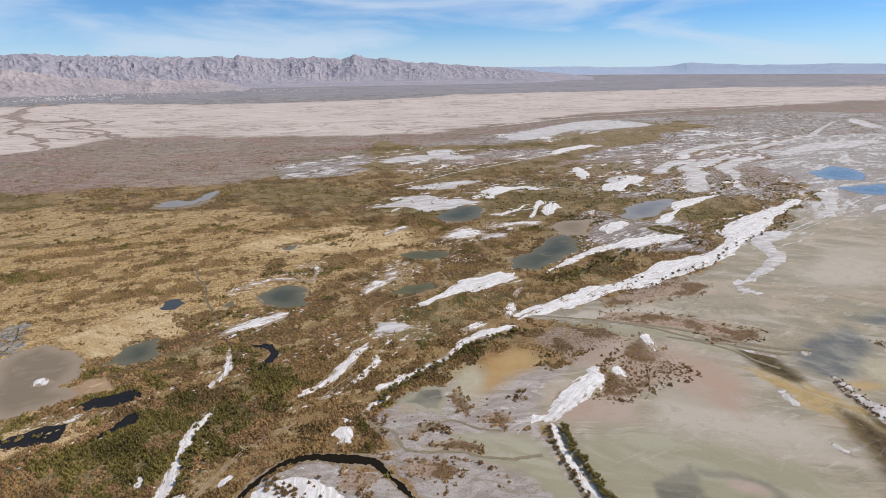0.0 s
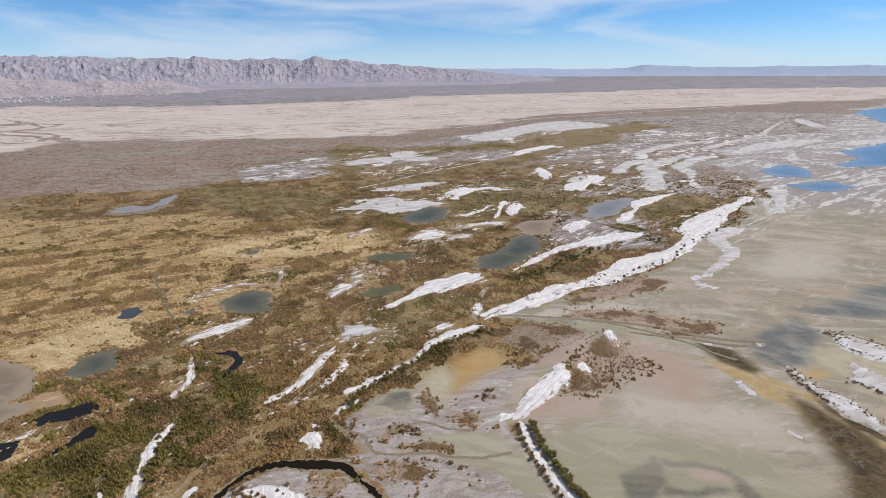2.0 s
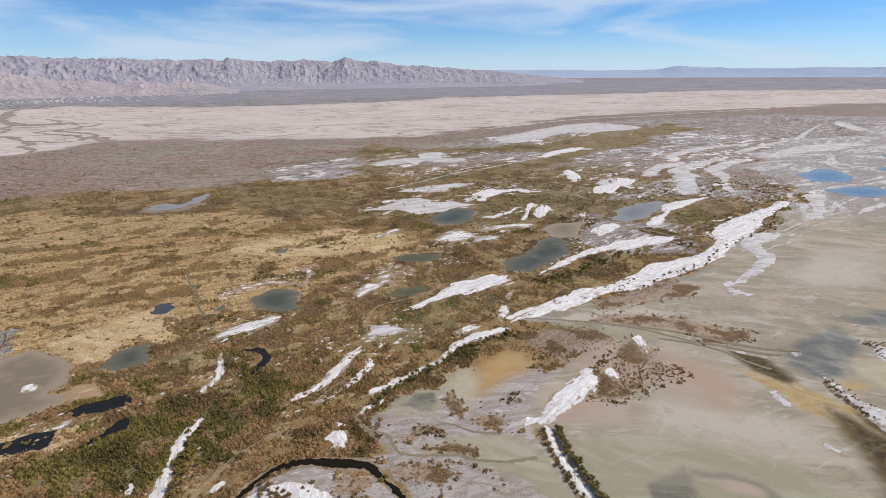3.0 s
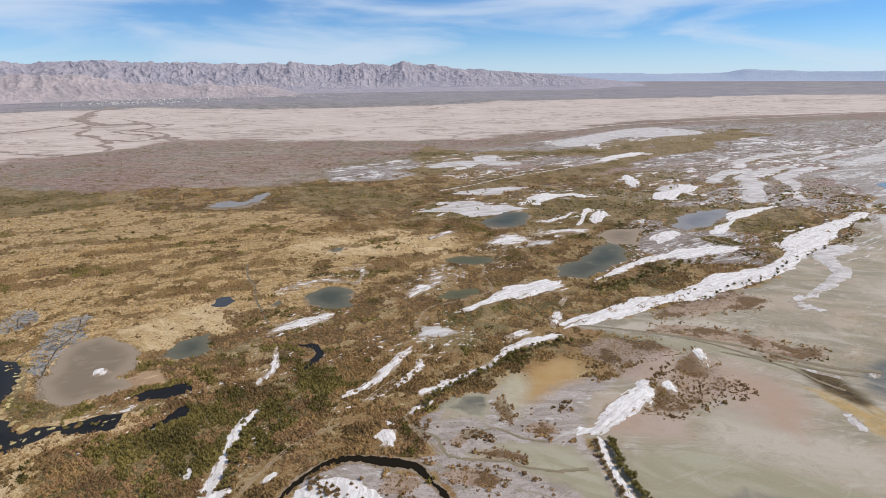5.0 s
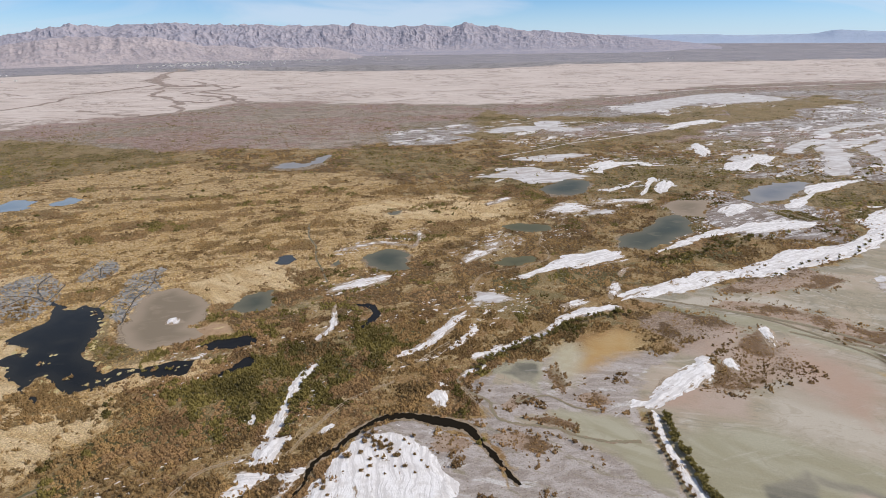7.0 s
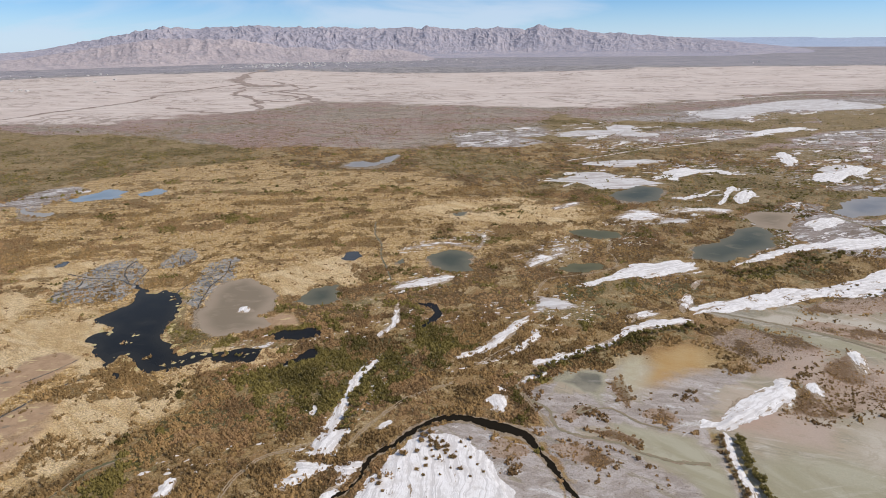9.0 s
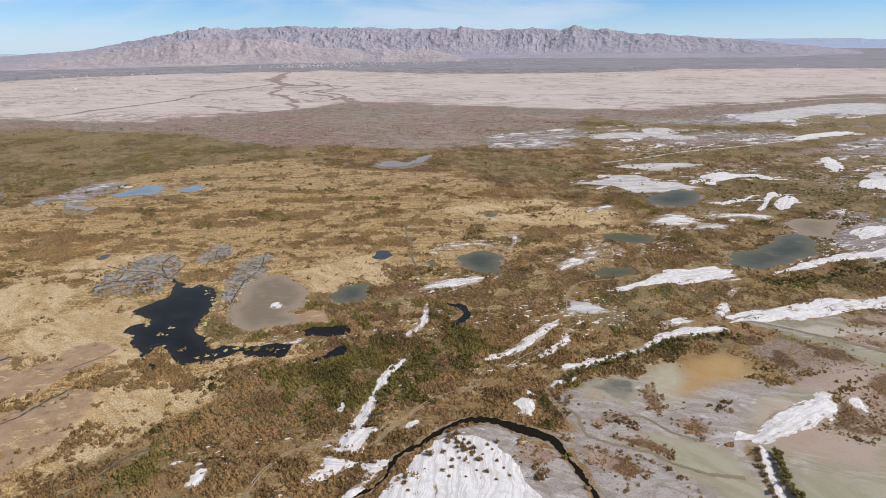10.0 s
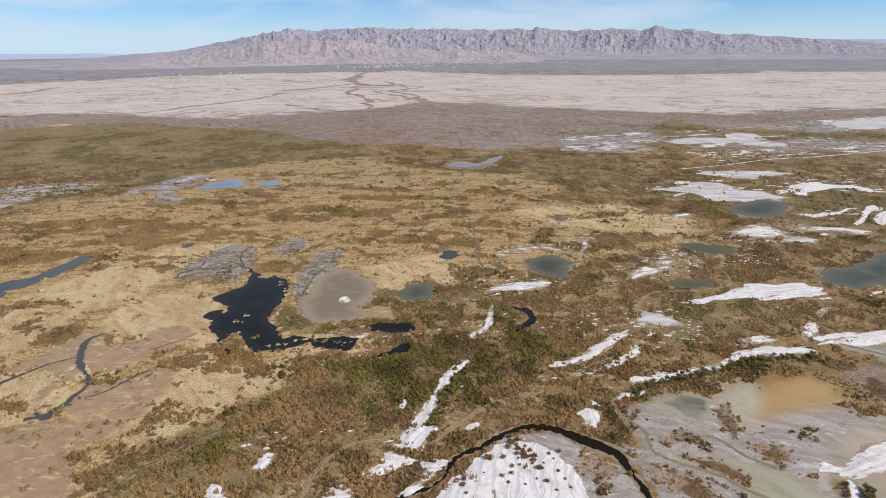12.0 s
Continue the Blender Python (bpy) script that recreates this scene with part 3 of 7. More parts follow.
def sheet(name, loop, material, low, high, shoulder, spacing=0.0, rough=0.0, parent=None, lines=None):
    """A low raised sheet that fills an outline: its rim at height low, its middle at height high."""
    from mathutils.geometry import delaunay_2d_cdt
    pts = [Vector(p) for p in loop]
    if spacing:
        (x0, y0), (x1, y1) = loop.min(0), loop.max(0)
        gx, gy = np.meshgrid(np.arange(x0, x1, spacing), np.arange(y0, y1, spacing))
        gx, gy = gx.ravel(), gy.ravel()
        gx = gx + np.random.uniform(-0.3, 0.3, gx.shape) * spacing
        gy = gy + np.random.uniform(-0.3, 0.3, gy.shape) * spacing
        ok = inside(gx, gy, loop)
        ok[ok] = edge_distance(gx[ok], gy[ok], loop) > spacing * 0.35
        pts += [Vector(p) for p in zip(gx[ok], gy[ok])]
    vs, _, fs, *_ = delaunay_2d_cdt(pts, [], [list(range(len(loop)))], 1, 1e-4)
    v = np.array([(p.x, p.y) for p in vs])
    d = edge_distance(v[:, 0], v[:, 1], loop)
    k = np.clip(d / shoulder, 0, 1)
    z = rise(v[:, 0], v[:, 1]) + low + (high - low) * k * k * (3 - 2 * k)
    if rough:
        z = z + k * rough * (fractal(v[:, 0], v[:, 1], 9, 3, 5) - 0.3)
    c = v - v.mean(0)
    way = np.linalg.eigh(c.T @ c)[1][:, 1] if lines is None else np.array(lines, float)
    return mesh_object(name, np.column_stack([v, z]), fs, material, {"edge": d / np.clip(reach(loop) / 250, 1, 4), "worn": np.full(len(v), np.clip((reach(loop) - 170) / 150, 0, 0.0 if reach(loop) > 480 else 0.3 if breadth(loop) > 9 else 1)), "rim": (1 - np.clip(d / max(breadth(loop) * 0.45, 0.5), 0, 1)) * (0.35 if reach(loop) > 480 or breadth(loop) > 9 else 1.0), "along": c @ way, "across": c @ np.array([-way[1], way[0]])}, parent)


def breadth(loop):
    """Mean width of an outline."""
    x, y = loop[:, 0], loop[:, 1]
    area = abs(np.dot(x, np.roll(y, 1)) - np.dot(y, np.roll(x, 1))) / 2
    return 2 * area / np.hypot(*(loop - np.roll(loop, 1, 0)).T).sum()


LAYER = [0]


def reach(loop):
    return float(np.median(np.hypot(loop[:, 0], loop[:, 1])))


def lift():
    """Neighbouring flat sheets never share one plane."""
    LAYER[0] = (LAYER[0] + 1) % 7
    return 0.006 * LAYER[0]


ZONE_LIST = []


def zone(name, outline, soft):
    ZONE_LIST.append((name, np.array(outline, float), soft))


def pond(outline, water, label):
    loop = smooth_loop(outline)
    far = reach(loop)
    loop = ragged(loop, min(np.clip(far * 0.011, 0.9, 6), breadth(loop) * 0.30), len(FEATURES))
    FEATURES.append(("pond", loop))
    if water in ("teal", "silt", "sheen"):
        ZONE_LIST.append(("margin", loop[::3], float(np.clip(far * 0.012, 2.0, 6.0))))
    z = 0.03 + lift() + far * 1e-4
    ob = sheet("pond", loop, WATER[water], z, z + 0.002, 1.0, np.clip(far * 0.02, 3, 40))
    tagged(ob, label, "pond", "ponds of the marsh", "structure")


def salt_bar(outline, label, lines=None):
    loop = smooth_loop(outline)
    far = reach(loop)
    loop = ragged(loop, min(np.clip(far * 0.006, 0.6, 4), breadth(loop) * (0.11 if far < 260 else 0.20)), len(FEATURES), 1.0 if far < 230 else 3.0)
    FEATURES.append(("salt", loop))
    pan = " pan " in label or "flat" in label.split()[-1] or "film" in label
    z = 0.05 + lift() + far * 1.5e-4
    ob = sheet("salt_pan" if pan else "salt_bar", loop, PAN if pan or "grey" in label.split("-")[0] else SALT, 0.012, z + (0.06 if pan else 0.35), 2.0 if pan else 3.0,
               np.clip(far * 0.010, 1.2, 25), 0.0 if pan else 0.25, lines=lines)
    tagged(ob, label, "salt pan" if pan else "salt bar", "salt bars of the marsh", "structure")


def ribbon(points, width):
    """The outline of a winding strip along its middle line; width may vary from point to point."""
    line = smooth_loop(points, False)
    w = np.interp(np.linspace(0, 1, len(line)), np.linspace(0, 1, len(width)), width) if isinstance(width, list) else np.full(len(line), float(width))
    w = w * (0.55 + 0.5 * fractal(line[:, 0], line[:, 1], np.mean(w) * 5, 3, 3))
    t = np.gradient(line, axis=0)
    t /= np.hypot(t[:, 0], t[:, 1])[:, None] + 1e-9
    side = np.stack([-t[:, 1], t[:, 0]], 1) * w[:, None] / 2
    return line, side


def creek(points, width, water, label):
    line, side = ribbon(points, width)
    far, up = reach(line), lift()
    for name, k, mat, z in (("bank", 1.5, BANK, 0.035 + far * 1e-4 + up), ("creek_water", 1.0, WATER[water], 0.065 + far * 1.4e-4 + up)):
        loop = np.concatenate([line + side * k, (line - side * k)[::-1]])
        loop = ragged(loop, max(0.35, np.hypot(*side.T).mean() * 0.5), len(FEATURES) + 7)
        if name == "bank":
            FEATURES.append(("creek", loop))
            bank = sheet("creek", loop, mat, z, z + 0.01, 0.6)
            tagged(bank, label, "creek", "creeks of the marsh", "structure")
        else:
            sheet(name, loop, mat, z, z + 0.002, 0.6, parent=bank)


def dirt_track(points, width):
    line, side = ribbon(points, width * 1.3)
    FEATURES.append(("track", np.concatenate([line + side, (line - side)[::-1]])))
    z = 0.045 + reach(line) * 1.2e-4 + lift()
    base = new("dirt_track")
    tagged(base, "pale double-rut dirt track through the brush", "track", "dirt tracks", "structure")
    for a, b in ((1.0, 0.3), (-0.3, -1.0)):
        loop = np.concatenate([line + side * a, (line + side * b)[::-1]])
        sheet("rut", ragged(loop, 0.25, 3), TRACK, z, z + 0.01, 0.5, parent=base)


def shore_road(points, width):
    line, side = ribbon(points, width * 2)
    loop = ragged(np.concatenate([line + side, (line - side)[::-1]]), width * 0.4, 9)
    z = 0.1 + reach(line) * 1.5e-4
    tagged(sheet("shore_ridge", loop, ROADWAY, z, z + 0.1, 1.0), "thin pale ridge of an old shoreline", "ridge", kind="structure")


def dry_wash(points, width):
    line, side = ribbon(points, width * 1.9)
    loop = ragged(np.concatenate([line + side, (line - side)[::-1]]), width * 1.5, 11, 1.6)
    z = 0.15 + reach(line) * 1.5e-4 + lift()
    tagged(sheet("dry_wash", loop, WASH, z, z + 0.02, 2.0), "brush-filled brown wash crossing the pale plain", "wash", "washes of the plain", "structure")


THATCH = earth_material("straw_thatch", (0.40, 0.315, 0.145), (0.53, 0.43, 0.22), 0.95, 0.9)


def islet(outline):
    """A mat of dead reeds standing out of the water."""
    loop = smooth_loop(outline)
    loop = ragged(loop, min(1.2, breadth(loop) * 0.35), len(FEATURES))
    FEATURES.append(("islet", loop))
    ob = sheet("reed_islet", loop, THATCH, 0.02, 0.10, 0.7, 0.9, 0.12)
    tagged(ob, "pale dead-reed islet standing in black water", "islet", "reed islets in the pond")


def islets(points, count, spread):
    """Small round reed clumps strung along a shore."""
    r = np.random.default_rng(len(FEATURES))
    line = smooth_loop(points, False)
    for t in np.linspace(0, len(line) - 1, count):
        c = line[int(t)] + r.normal(size=2) * spread
        a, size = np.arange(8) * math.pi / 4, r.uniform(0.5, 1.5)
        islet([(c[0] + math.cos(k) * size * r.uniform(0.7, 1.3), c[1] + math.sin(k) * size * r.uniform(0.7, 1.3)) for k in a])


ROWS, SINGLES, HOMES = [], [], []


def bush_row(points, count, spread, sort):
    ROWS.append((points, count, spread, sort))


def lone_bushes(places):
    SINGLES.extend(places)


def homestead(places):
    HOMES.extend(places)

# zones of the ground
zone("reed", [(-461, 185), (-491, 249), (-427, 325), (-471, 368), (-453, 441), (-379, 515), (-279, 482), (-170, 509), (-126, 438), (-86.7, 373.7), (-35, 401), (-6, 439), (-15.1, 372), (-69.7, 320.6), (-76.6, 296.5), (-101.4, 256.3), (-127.8, 242.4), (-154.2, 228.4), (-142.1, 190.6), (-155.5, 159.6), (-139.2, 147.8), (-140.9, 125), (-159.2, 115.2), (-157.2, 84.7), (-147.2, 65.7), (-160.7, 60.8), (-171, 71.4), (-203.5, 66.2), (-252.2, 61.6), (-476, 142)], 10)
zone("straw", [(-259.5, 149.1), (-239.2, 183.5), (-209.6, 164.9), (-204.8, 151), (-187.7, 142.5), (-171, 130.8), (-151.1, 141.4), (-137.3, 126.9), (-144.8, 115.2), (-149.2, 89), (-157.9, 81.3), (-174.6, 88.4), (-185, 123.4), (-196.3, 137.9), (-223.9, 117.8), (-247.4, 122.3)], 7)
zone("straw", [(-184.5, 239.6), (-153.3, 276.6), (-126.7, 260.6), (-127.8, 242.4), (-149, 215.1), (-164.8, 222.8)], 9)
zone("straw", [(-246.4, 86), (-234.5, 92.3), (-206.9, 89.8), (-193.3, 76.7), (-203.5, 66.2), (-220, 57.4), (-251.9, 69.9)], 7)
zone("straw", [(-319.6, 96.5), (-309.7, 115.3), (-316.7, 160.4), (-307, 206.9), (-277.7, 234.1), (-274.5, 182.6), (-254.5, 151.8), (-265.5, 125.1), (-251.1, 88.2), (-261.2, 73.6)], 10)
zone("straw", [(-162, 382), (-82, 442), (-19, 424), (-32.2, 375.3), (-103.9, 364.7)], 12)
zone("straw", [(-156.2, 167.7), (-124, 182), (-123.3, 156.3), (-142, 151.1), (-155.1, 139.3), (-164.9, 149.2)], 6)
zone("green", [(-140.9, 125), (-147.1, 143.6), (-125.8, 159.7), (-108.5, 184.6), (-80.5, 205.1), (-56.7, 217.7), (-44.4, 208.1), (-59.9, 190), (-69.5, 167.2), (-77.4, 154.9), (-78.6, 136.3), (-95.3, 145.4), (-88.3, 141.6), (-102, 127.2), (-130, 119.3), (-128.5, 100.1), (-130.2, 74.8), (-140.7, 71.6), (-139.9, 88), (-139.1, 107.4)], 5)
zone("green", [(-36.1, 246.9), (-12.5, 253.1), (3.7, 249.8), (-3.6, 229.8), (-25.6, 228.7)], 7)
zone("green", [(62.3, 315.9), (84.7, 329.5), (112.1, 362.3), (129.8, 367.4), (111.3, 332.8), (92.8, 318.5), (65.6, 306.1)], 10)
zone("green", [(122.4, 301.7), (134.4, 315.3), (149, 299.7), (136.9, 287.3), (122.6, 284.1), (105.4, 281.3), (85.6, 278.7), (95.3, 290.4)], 9)
zone("green", [(-25.5, 183.2), (-21.1, 192.6), (-10.5, 203.7), (1.2, 213.4), (6.3, 224), (19.8, 236.1), (35.2, 243), (37, 235.9), (21.7, 226.6), (13.5, 214.8), (3.6, 207.7), (-1, 200.1), (-12.3, 195.8), (-18.7, 190.9), (-22.2, 182)], 2)
zone("green", [(-25.6, 275.4), (-7.8, 285.7), (17.7, 292), (43.2, 290.1), (34.6, 271), (4.4, 265.9), (-18.1, 250.8)], 8)
zone("olive", [(-77, 454), (-59, 549), (15, 556), (76, 579), (100, 548), (185, 541), (270, 561), (286, 532), (247, 486), (201, 439), (157, 452), (144, 495), (85, 459), (62, 433), (-12, 467), (-43, 490)], 16)
zone("olive", [(-52, 606), (25, 687), (147, 819), (270, 961), (461, 1208), (563, 1334), (442, 1095), (301, 934), (196, 814), (91, 701), (10, 600)], 25)
zone("olive", [(-166, 1027), (-22, 919), (136, 992), (266, 1117), (484, 1345), (387, 1135), (184, 925), (64, 828), (-61, 716)], 30)
zone("olive", [(-632, 219), (-1003, 364), (-948, 487), (-848, 611), (-424, 578), (-366, 542), (-453, 441), (-477, 365), (-482, 309), (-591, 321)], 20)
zone("olive", [(-228, 606), (-139, 614), (-71, 564), (-87, 515), (-158, 510), (-209, 538)], 17)
zone("olive", [(303, 1043), (394, 1156), (482, 1300), (556, 1351), (533, 1238), (447, 1138), (392, 1051), (380, 989), (330, 962), (282, 967)], 5)
zone("olive", [(354, 809), (397, 873), (460, 939), (560, 1004), (519, 957), (437, 890), (368, 807)], 4)
zone("olive", [(187, 538), (223, 565), (258, 562), (291, 537), (276, 517), (233, 516), (193, 512)], 4)
zone("olive", [(191, 448), (221, 500), (250, 517), (243, 487), (211, 446)], 4)
zone("olive", [(168, 567), (208, 631), (238, 647), (231, 619), (196, 574)], 4)
zone("olive", [(259, 660), (303, 749), (322, 757), (285, 682), (257, 638)], 4)
zone("olive", [(313, 688), (353, 754), (412, 808), (375, 757), (327, 686)], 4)
zone("olive", [(372, 567), (396, 580), (358, 525), (337, 514)], 4)
zone("olive", [(161, 899), (235, 981), (296, 1017), (242, 890), (172, 816)], 6)
zone("olive", [(105, 700), (156, 740), (215, 758), (255, 730), (197, 691), (121, 666)], 5)
zone("olive", [(65, 595), (114, 630), (160, 602), (161, 557), (112, 547), (73, 559)], 5)
zone("olive", [(-119, 722), (-66, 787), (-18, 757), (-59, 695)], 6)
zone("olive", [(139, 496), (172, 516), (173, 482), (152, 453), (136, 464)], 4)
zone("olive", [(76, 432), (103, 407), (113.5, 382.2), (94.1, 370.2), (73.7, 392.6)], 4)
zone("olive", [(149, 426), (177, 427), (188, 409), (163, 403)], 3)
zone("olive", [(198, 404), (219, 427), (226, 447), (205, 430)], 3)
zone("olive", [(249, 421), (271, 437), (290, 467), (288, 455), (263, 420), (243, 405)], 3)
zone("purple", [(-1293, 399), (-902, 652), (-643, 797), (-502, 913), (-337, 994), (-149, 980), (13, 1119), (-1, 958), (-128, 850), (-224, 647), (-315, 601), (-404, 612), (-724, 619), (-980, 424)], 30)
zone("purple", [(-652, 821), (-596, 928), (-494, 971), (-283, 948), (-160, 986), (-84, 1018), (-130, 793), (-197, 670), (-240, 608), (-509, 632)], 30)
zone("playa", [(-1404, 361), (-1169, 512), (-993, 607), (-810, 734), (-643, 864), (-640, 1081), (-463, 1124), (-173, 1071), (-27, 1142), (124, 1291), (348, 1539), (650, 1717), (1126, 1927), (1860, 2065), (2377, 2655), (1389, 2918), (202, 2682), (-664, 2138), (-1279, 2170), (-1787, 1859), (-2042, 1504), (-2139, 960), (-2196, 582)], 35)
zone("crust", [(-90, 719), (30, 803), (134, 742), (321, 830), (640, 1022), (1211, 1513), (938, 1599), (390, 1406), (144, 1132), (-22, 948)], 25)
zone("crust", [(71, 432), (121, 486), (157, 543), (288, 682), (365, 599), (341, 527), (263, 521), (207, 421), (185, 363), (129.8, 367.4), (113.5, 382.2)], 15)
zone("crust", [(-214, 731), (-104, 845), (-61, 716), (-109, 662), (-194, 635)], 14)
zone("saltflat", [(-26, 176.1), (-5.8, 193.6), (8, 201.2), (37.2, 208.3), (67.3, 211), (63.5, 188.8), (35.8, 171.8), (39.3, 158.5), (44.1, 131.7), (40.3, 117.2), (-12.6, 111.5), (-6.1, 135), (-15.5, 148), (-33.5, 149.2), (-34.5, 154.7), (-16.2, 156.4), (-27.8, 174.5)], 5)
zone("saltflat", [(-57.3, 138.8), (-49.1, 147.5), (-39.3, 152.2), (-29.1, 147.9), (-20.1, 145.8), (-10.4, 136.2), (-5.7, 124.1), (-59.5, 93.3), (-62.4, 104.2), (-61.6, 115.9), (-58.5, 126.5)], 2)
zone("mud", [(42.1, 259.7), (86.6, 282.7), (115.4, 291.5), (173, 337), (214, 389), (266, 425), (334, 514), (372, 599), (413, 738), (615, 979), (1211, 1513), (1696, 1878), (941, 618), (196.6, 97.9), (102.2, 76.2), (37.3, 100.1), (45.5, 130.4), (40.2, 168.1), (31.7, 172.1), (36.8, 190.6), (57.5, 211.7), (77.2, 237.7), (77.9, 250.3)], 9)
zone("mud", [(-17.7, 175.5), (-16.3, 184.5), (-8, 193.8), (1, 193.1), (4.1, 181.2), (-5.4, 176.4)], 5)
zone("mud", [(-8.7, 155.8), (6.7, 163.9), (30.9, 167.1), (38.7, 155.6), (40.7, 139.1), (42.9, 127.3), (34.1, 132.3), (27.6, 145.1), (9.9, 150.4)], 5)
zone("scrub", [(62.4, 188.9), (69.7, 210.9), (81.8, 225.7), (94.7, 236.4), (98.3, 227.3), (100.9, 213.7), (103, 203.7), (88.2, 200.1), (74.6, 188)], 5)
zone("scrub", [(42.1, 240.2), (60.2, 248.3), (79.8, 246.9), (88, 236.9), (72.2, 229.2), (54.7, 222.2), (42.9, 228.5)], 5)
zone("scrub", [(81.9, 265.3), (106.4, 265.7), (124.2, 257.1), (141.8, 244.3), (148.7, 235.5), (131.1, 239.9), (108, 253.4), (85.4, 256.5)], 5)
zone("scrub", [(120.7, 301.9), (137.3, 318.1), (150.7, 299.6), (136.9, 287.3), (122.6, 284.1), (104.6, 278.9), (84.5, 274.9), (94.5, 287.9)], 5)
zone("scrub", [(4.2, 188.9), (8.8, 192.6), (11.1, 180.7), (9.5, 174.7), (5.2, 181.9)], 1.5)
zone("scrub", [(14.3, 175), (22.1, 179.2), (28.2, 174.1), (23.3, 171.3), (15.1, 171.9)], 1.5)
zone("scrub", [(-13.8, 162.8), (-5.2, 170.5), (-0.8, 169.2), (-7, 162.3)], 1.5)
zone("scrub", [(-2.1, 157.7), (6.6, 160.8), (14.1, 157.2), (13.2, 153.8), (2.6, 155.4)], 1.5)
zone("scrub", [(-15.5, 147.5), (-4.8, 150), (6.8, 143.4), (2.4, 140.9), (-8.1, 142.9)], 2)
zone("scrub", [(-32.1, 141), (-24.2, 146), (-18.3, 143), (-21.5, 137.9), (-28.1, 136.9)], 2)
zone("scrub", [(-53.4, 140.9), (-52.1, 142.5), (-47.4, 137.6), (-46.8, 133.6), (-50.7, 135.8)], 1)
zone("scrub", [(-30.9, 144.9), (-27.4, 148.3), (-19.7, 144.1), (-21.6, 137.9), (-27.5, 138.6)], 2)
zone("scrub", [(79, 260.7), (94.4, 264), (115.7, 259), (133.2, 253.5), (128.2, 248.5), (112.7, 251.1), (91.7, 255.2), (77.6, 255.3)], 3)
zone("scrub", [(122.3, 241.2), (140.7, 245.9), (151.9, 243.9), (149.8, 237.4), (134.4, 232.9), (122.4, 235.3)], 4)
zone("scrub", [(200.5, 228.7), (209.4, 222.2), (217.5, 206.4), (207.7, 201.1), (198, 214.7)], 2)
zone("sage", [(-21.1, 181.6), (-18.5, 188.5), (-8.9, 195.4), (0.8, 194.1), (2.6, 183.8), (1.8, 173), (-2.8, 177.2), (-9.3, 180.9), (-14.8, 183.9)], 3)
zone("darkmud", [(-8.8, 192.5), (0.4, 192.5), (1.5, 185.3), (0.5, 178.6), (-3.9, 178.3), (-9, 183.1), (-14.9, 184.2), (-10, 186.9)], 2)
zone("sage", [(54.5, 163.8), (76.1, 167.3), (102.3, 157.4), (116.3, 147.4), (123.8, 131.1), (105.3, 116.8), (42.9, 120.9), (46.6, 141.2), (42.5, 155.3)], 10)
zone("sage", [(6.7, 163.9), (30.8, 166.4), (38.2, 152.7), (41.3, 134.2), (34.3, 133.5), (26.3, 149.2), (11.7, 150.2)], 4)
zone("sage", [(55.9, 255.2), (99.9, 247.3), (127.8, 232.8), (150, 223.1), (135.4, 220.8), (101.9, 237.1), (63, 248.1)], 3)
zone("pale", [(82.8, 191.6), (105.7, 185.8), (125.6, 180.4), (133.7, 165.1), (134.8, 146.2), (118, 150.2), (94, 161.1), (76.7, 169)], 10)
zone("pale", [(208.5, 325.3), (276, 369), (306, 353), (258.1, 300.9), (218.4, 294.4)], 20)
zone("pale", [(59.4, 258.4), (70.5, 268.3), (108.9, 273), (127.2, 264.1), (98.1, 259)], 3)
zone("orange", [(14.5, 188.4), (15.8, 200), (17.2, 211.9), (23.7, 219.8), (31.9, 226.5), (38.1, 224.9), (41.2, 212.2), (37.8, 205.2), (30.3, 201.7), (23.8, 194.4), (17.2, 189.6)], 9)
zone("cream", [(4.3, 204.5), (10.9, 211), (16.2, 210), (17.9, 200), (14.9, 188.4), (11.6, 181.9), (9, 187.6), (4.9, 194.9)], 10)
zone("pink", [(34.6, 177.2), (47.9, 189.9), (61.3, 188.9), (73.3, 184.1), (69.7, 173), (48.5, 172.7)], 6)
zone("pink", [(54.7, 222.2), (74.5, 237.9), (88, 236.9), (72.1, 210.7), (56.9, 209.3)], 6)
zone("pink", [(96.7, 230.3), (120.6, 217.5), (125.6, 197.4), (108.8, 174), (89.5, 191.1)], 14)
zone("gold", [(128.3, 211.6), (143.2, 208.6), (145.6, 196.0), (150.0, 184.5), (157.2, 180.0), (158.1, 163.6), (160.9, 150.5), (162.3, 136.9), (151.6, 125.3), (144.1, 132.9), (141.6, 143.6), (141.7, 157.1), (140.7, 170.8), (134.4, 179.9), (131.3, 194.3)], 2.5)
zone("cream", [(159.6, 200.7), (173.6, 204.5), (178.4, 191.1), (180.0, 175.7), (183.8, 169.8), (202.3, 180.2), (202.5, 202.6), (191.4, 214.6), (173.8, 212.1)], 8)
zone("orange", [(161.8, 194.9), (168.7, 197.7), (173.4, 194.2), (165.7, 190.2)], 5)
zone("algae", [(133.8, 227.5), (145.1, 221.1), (147.5, 207.3), (146.1, 199.2), (141.6, 195.4), (137.7, 201.2), (134.0, 210.2)], 5)
zone("algae", [(144.6, 179.2), (149.2, 175.0), (152.2, 167.1), (156.6, 160.3), (158.5, 147.7), (159.6, 131.9), (146.1, 109.0), (113.2, 111.1), (129.7, 129.0), (137.3, 140.6), (140.5, 154.0), (140.7, 162.0), (141.3, 170.4)], 7)
zone("algae", [(154.2, 177.4), (158.9, 166.0), (166.3, 154.5), (169.5, 144.7), (164.7, 139.4), (160.9, 150.5), (154.1, 159.8), (151.9, 171.1)], 3)
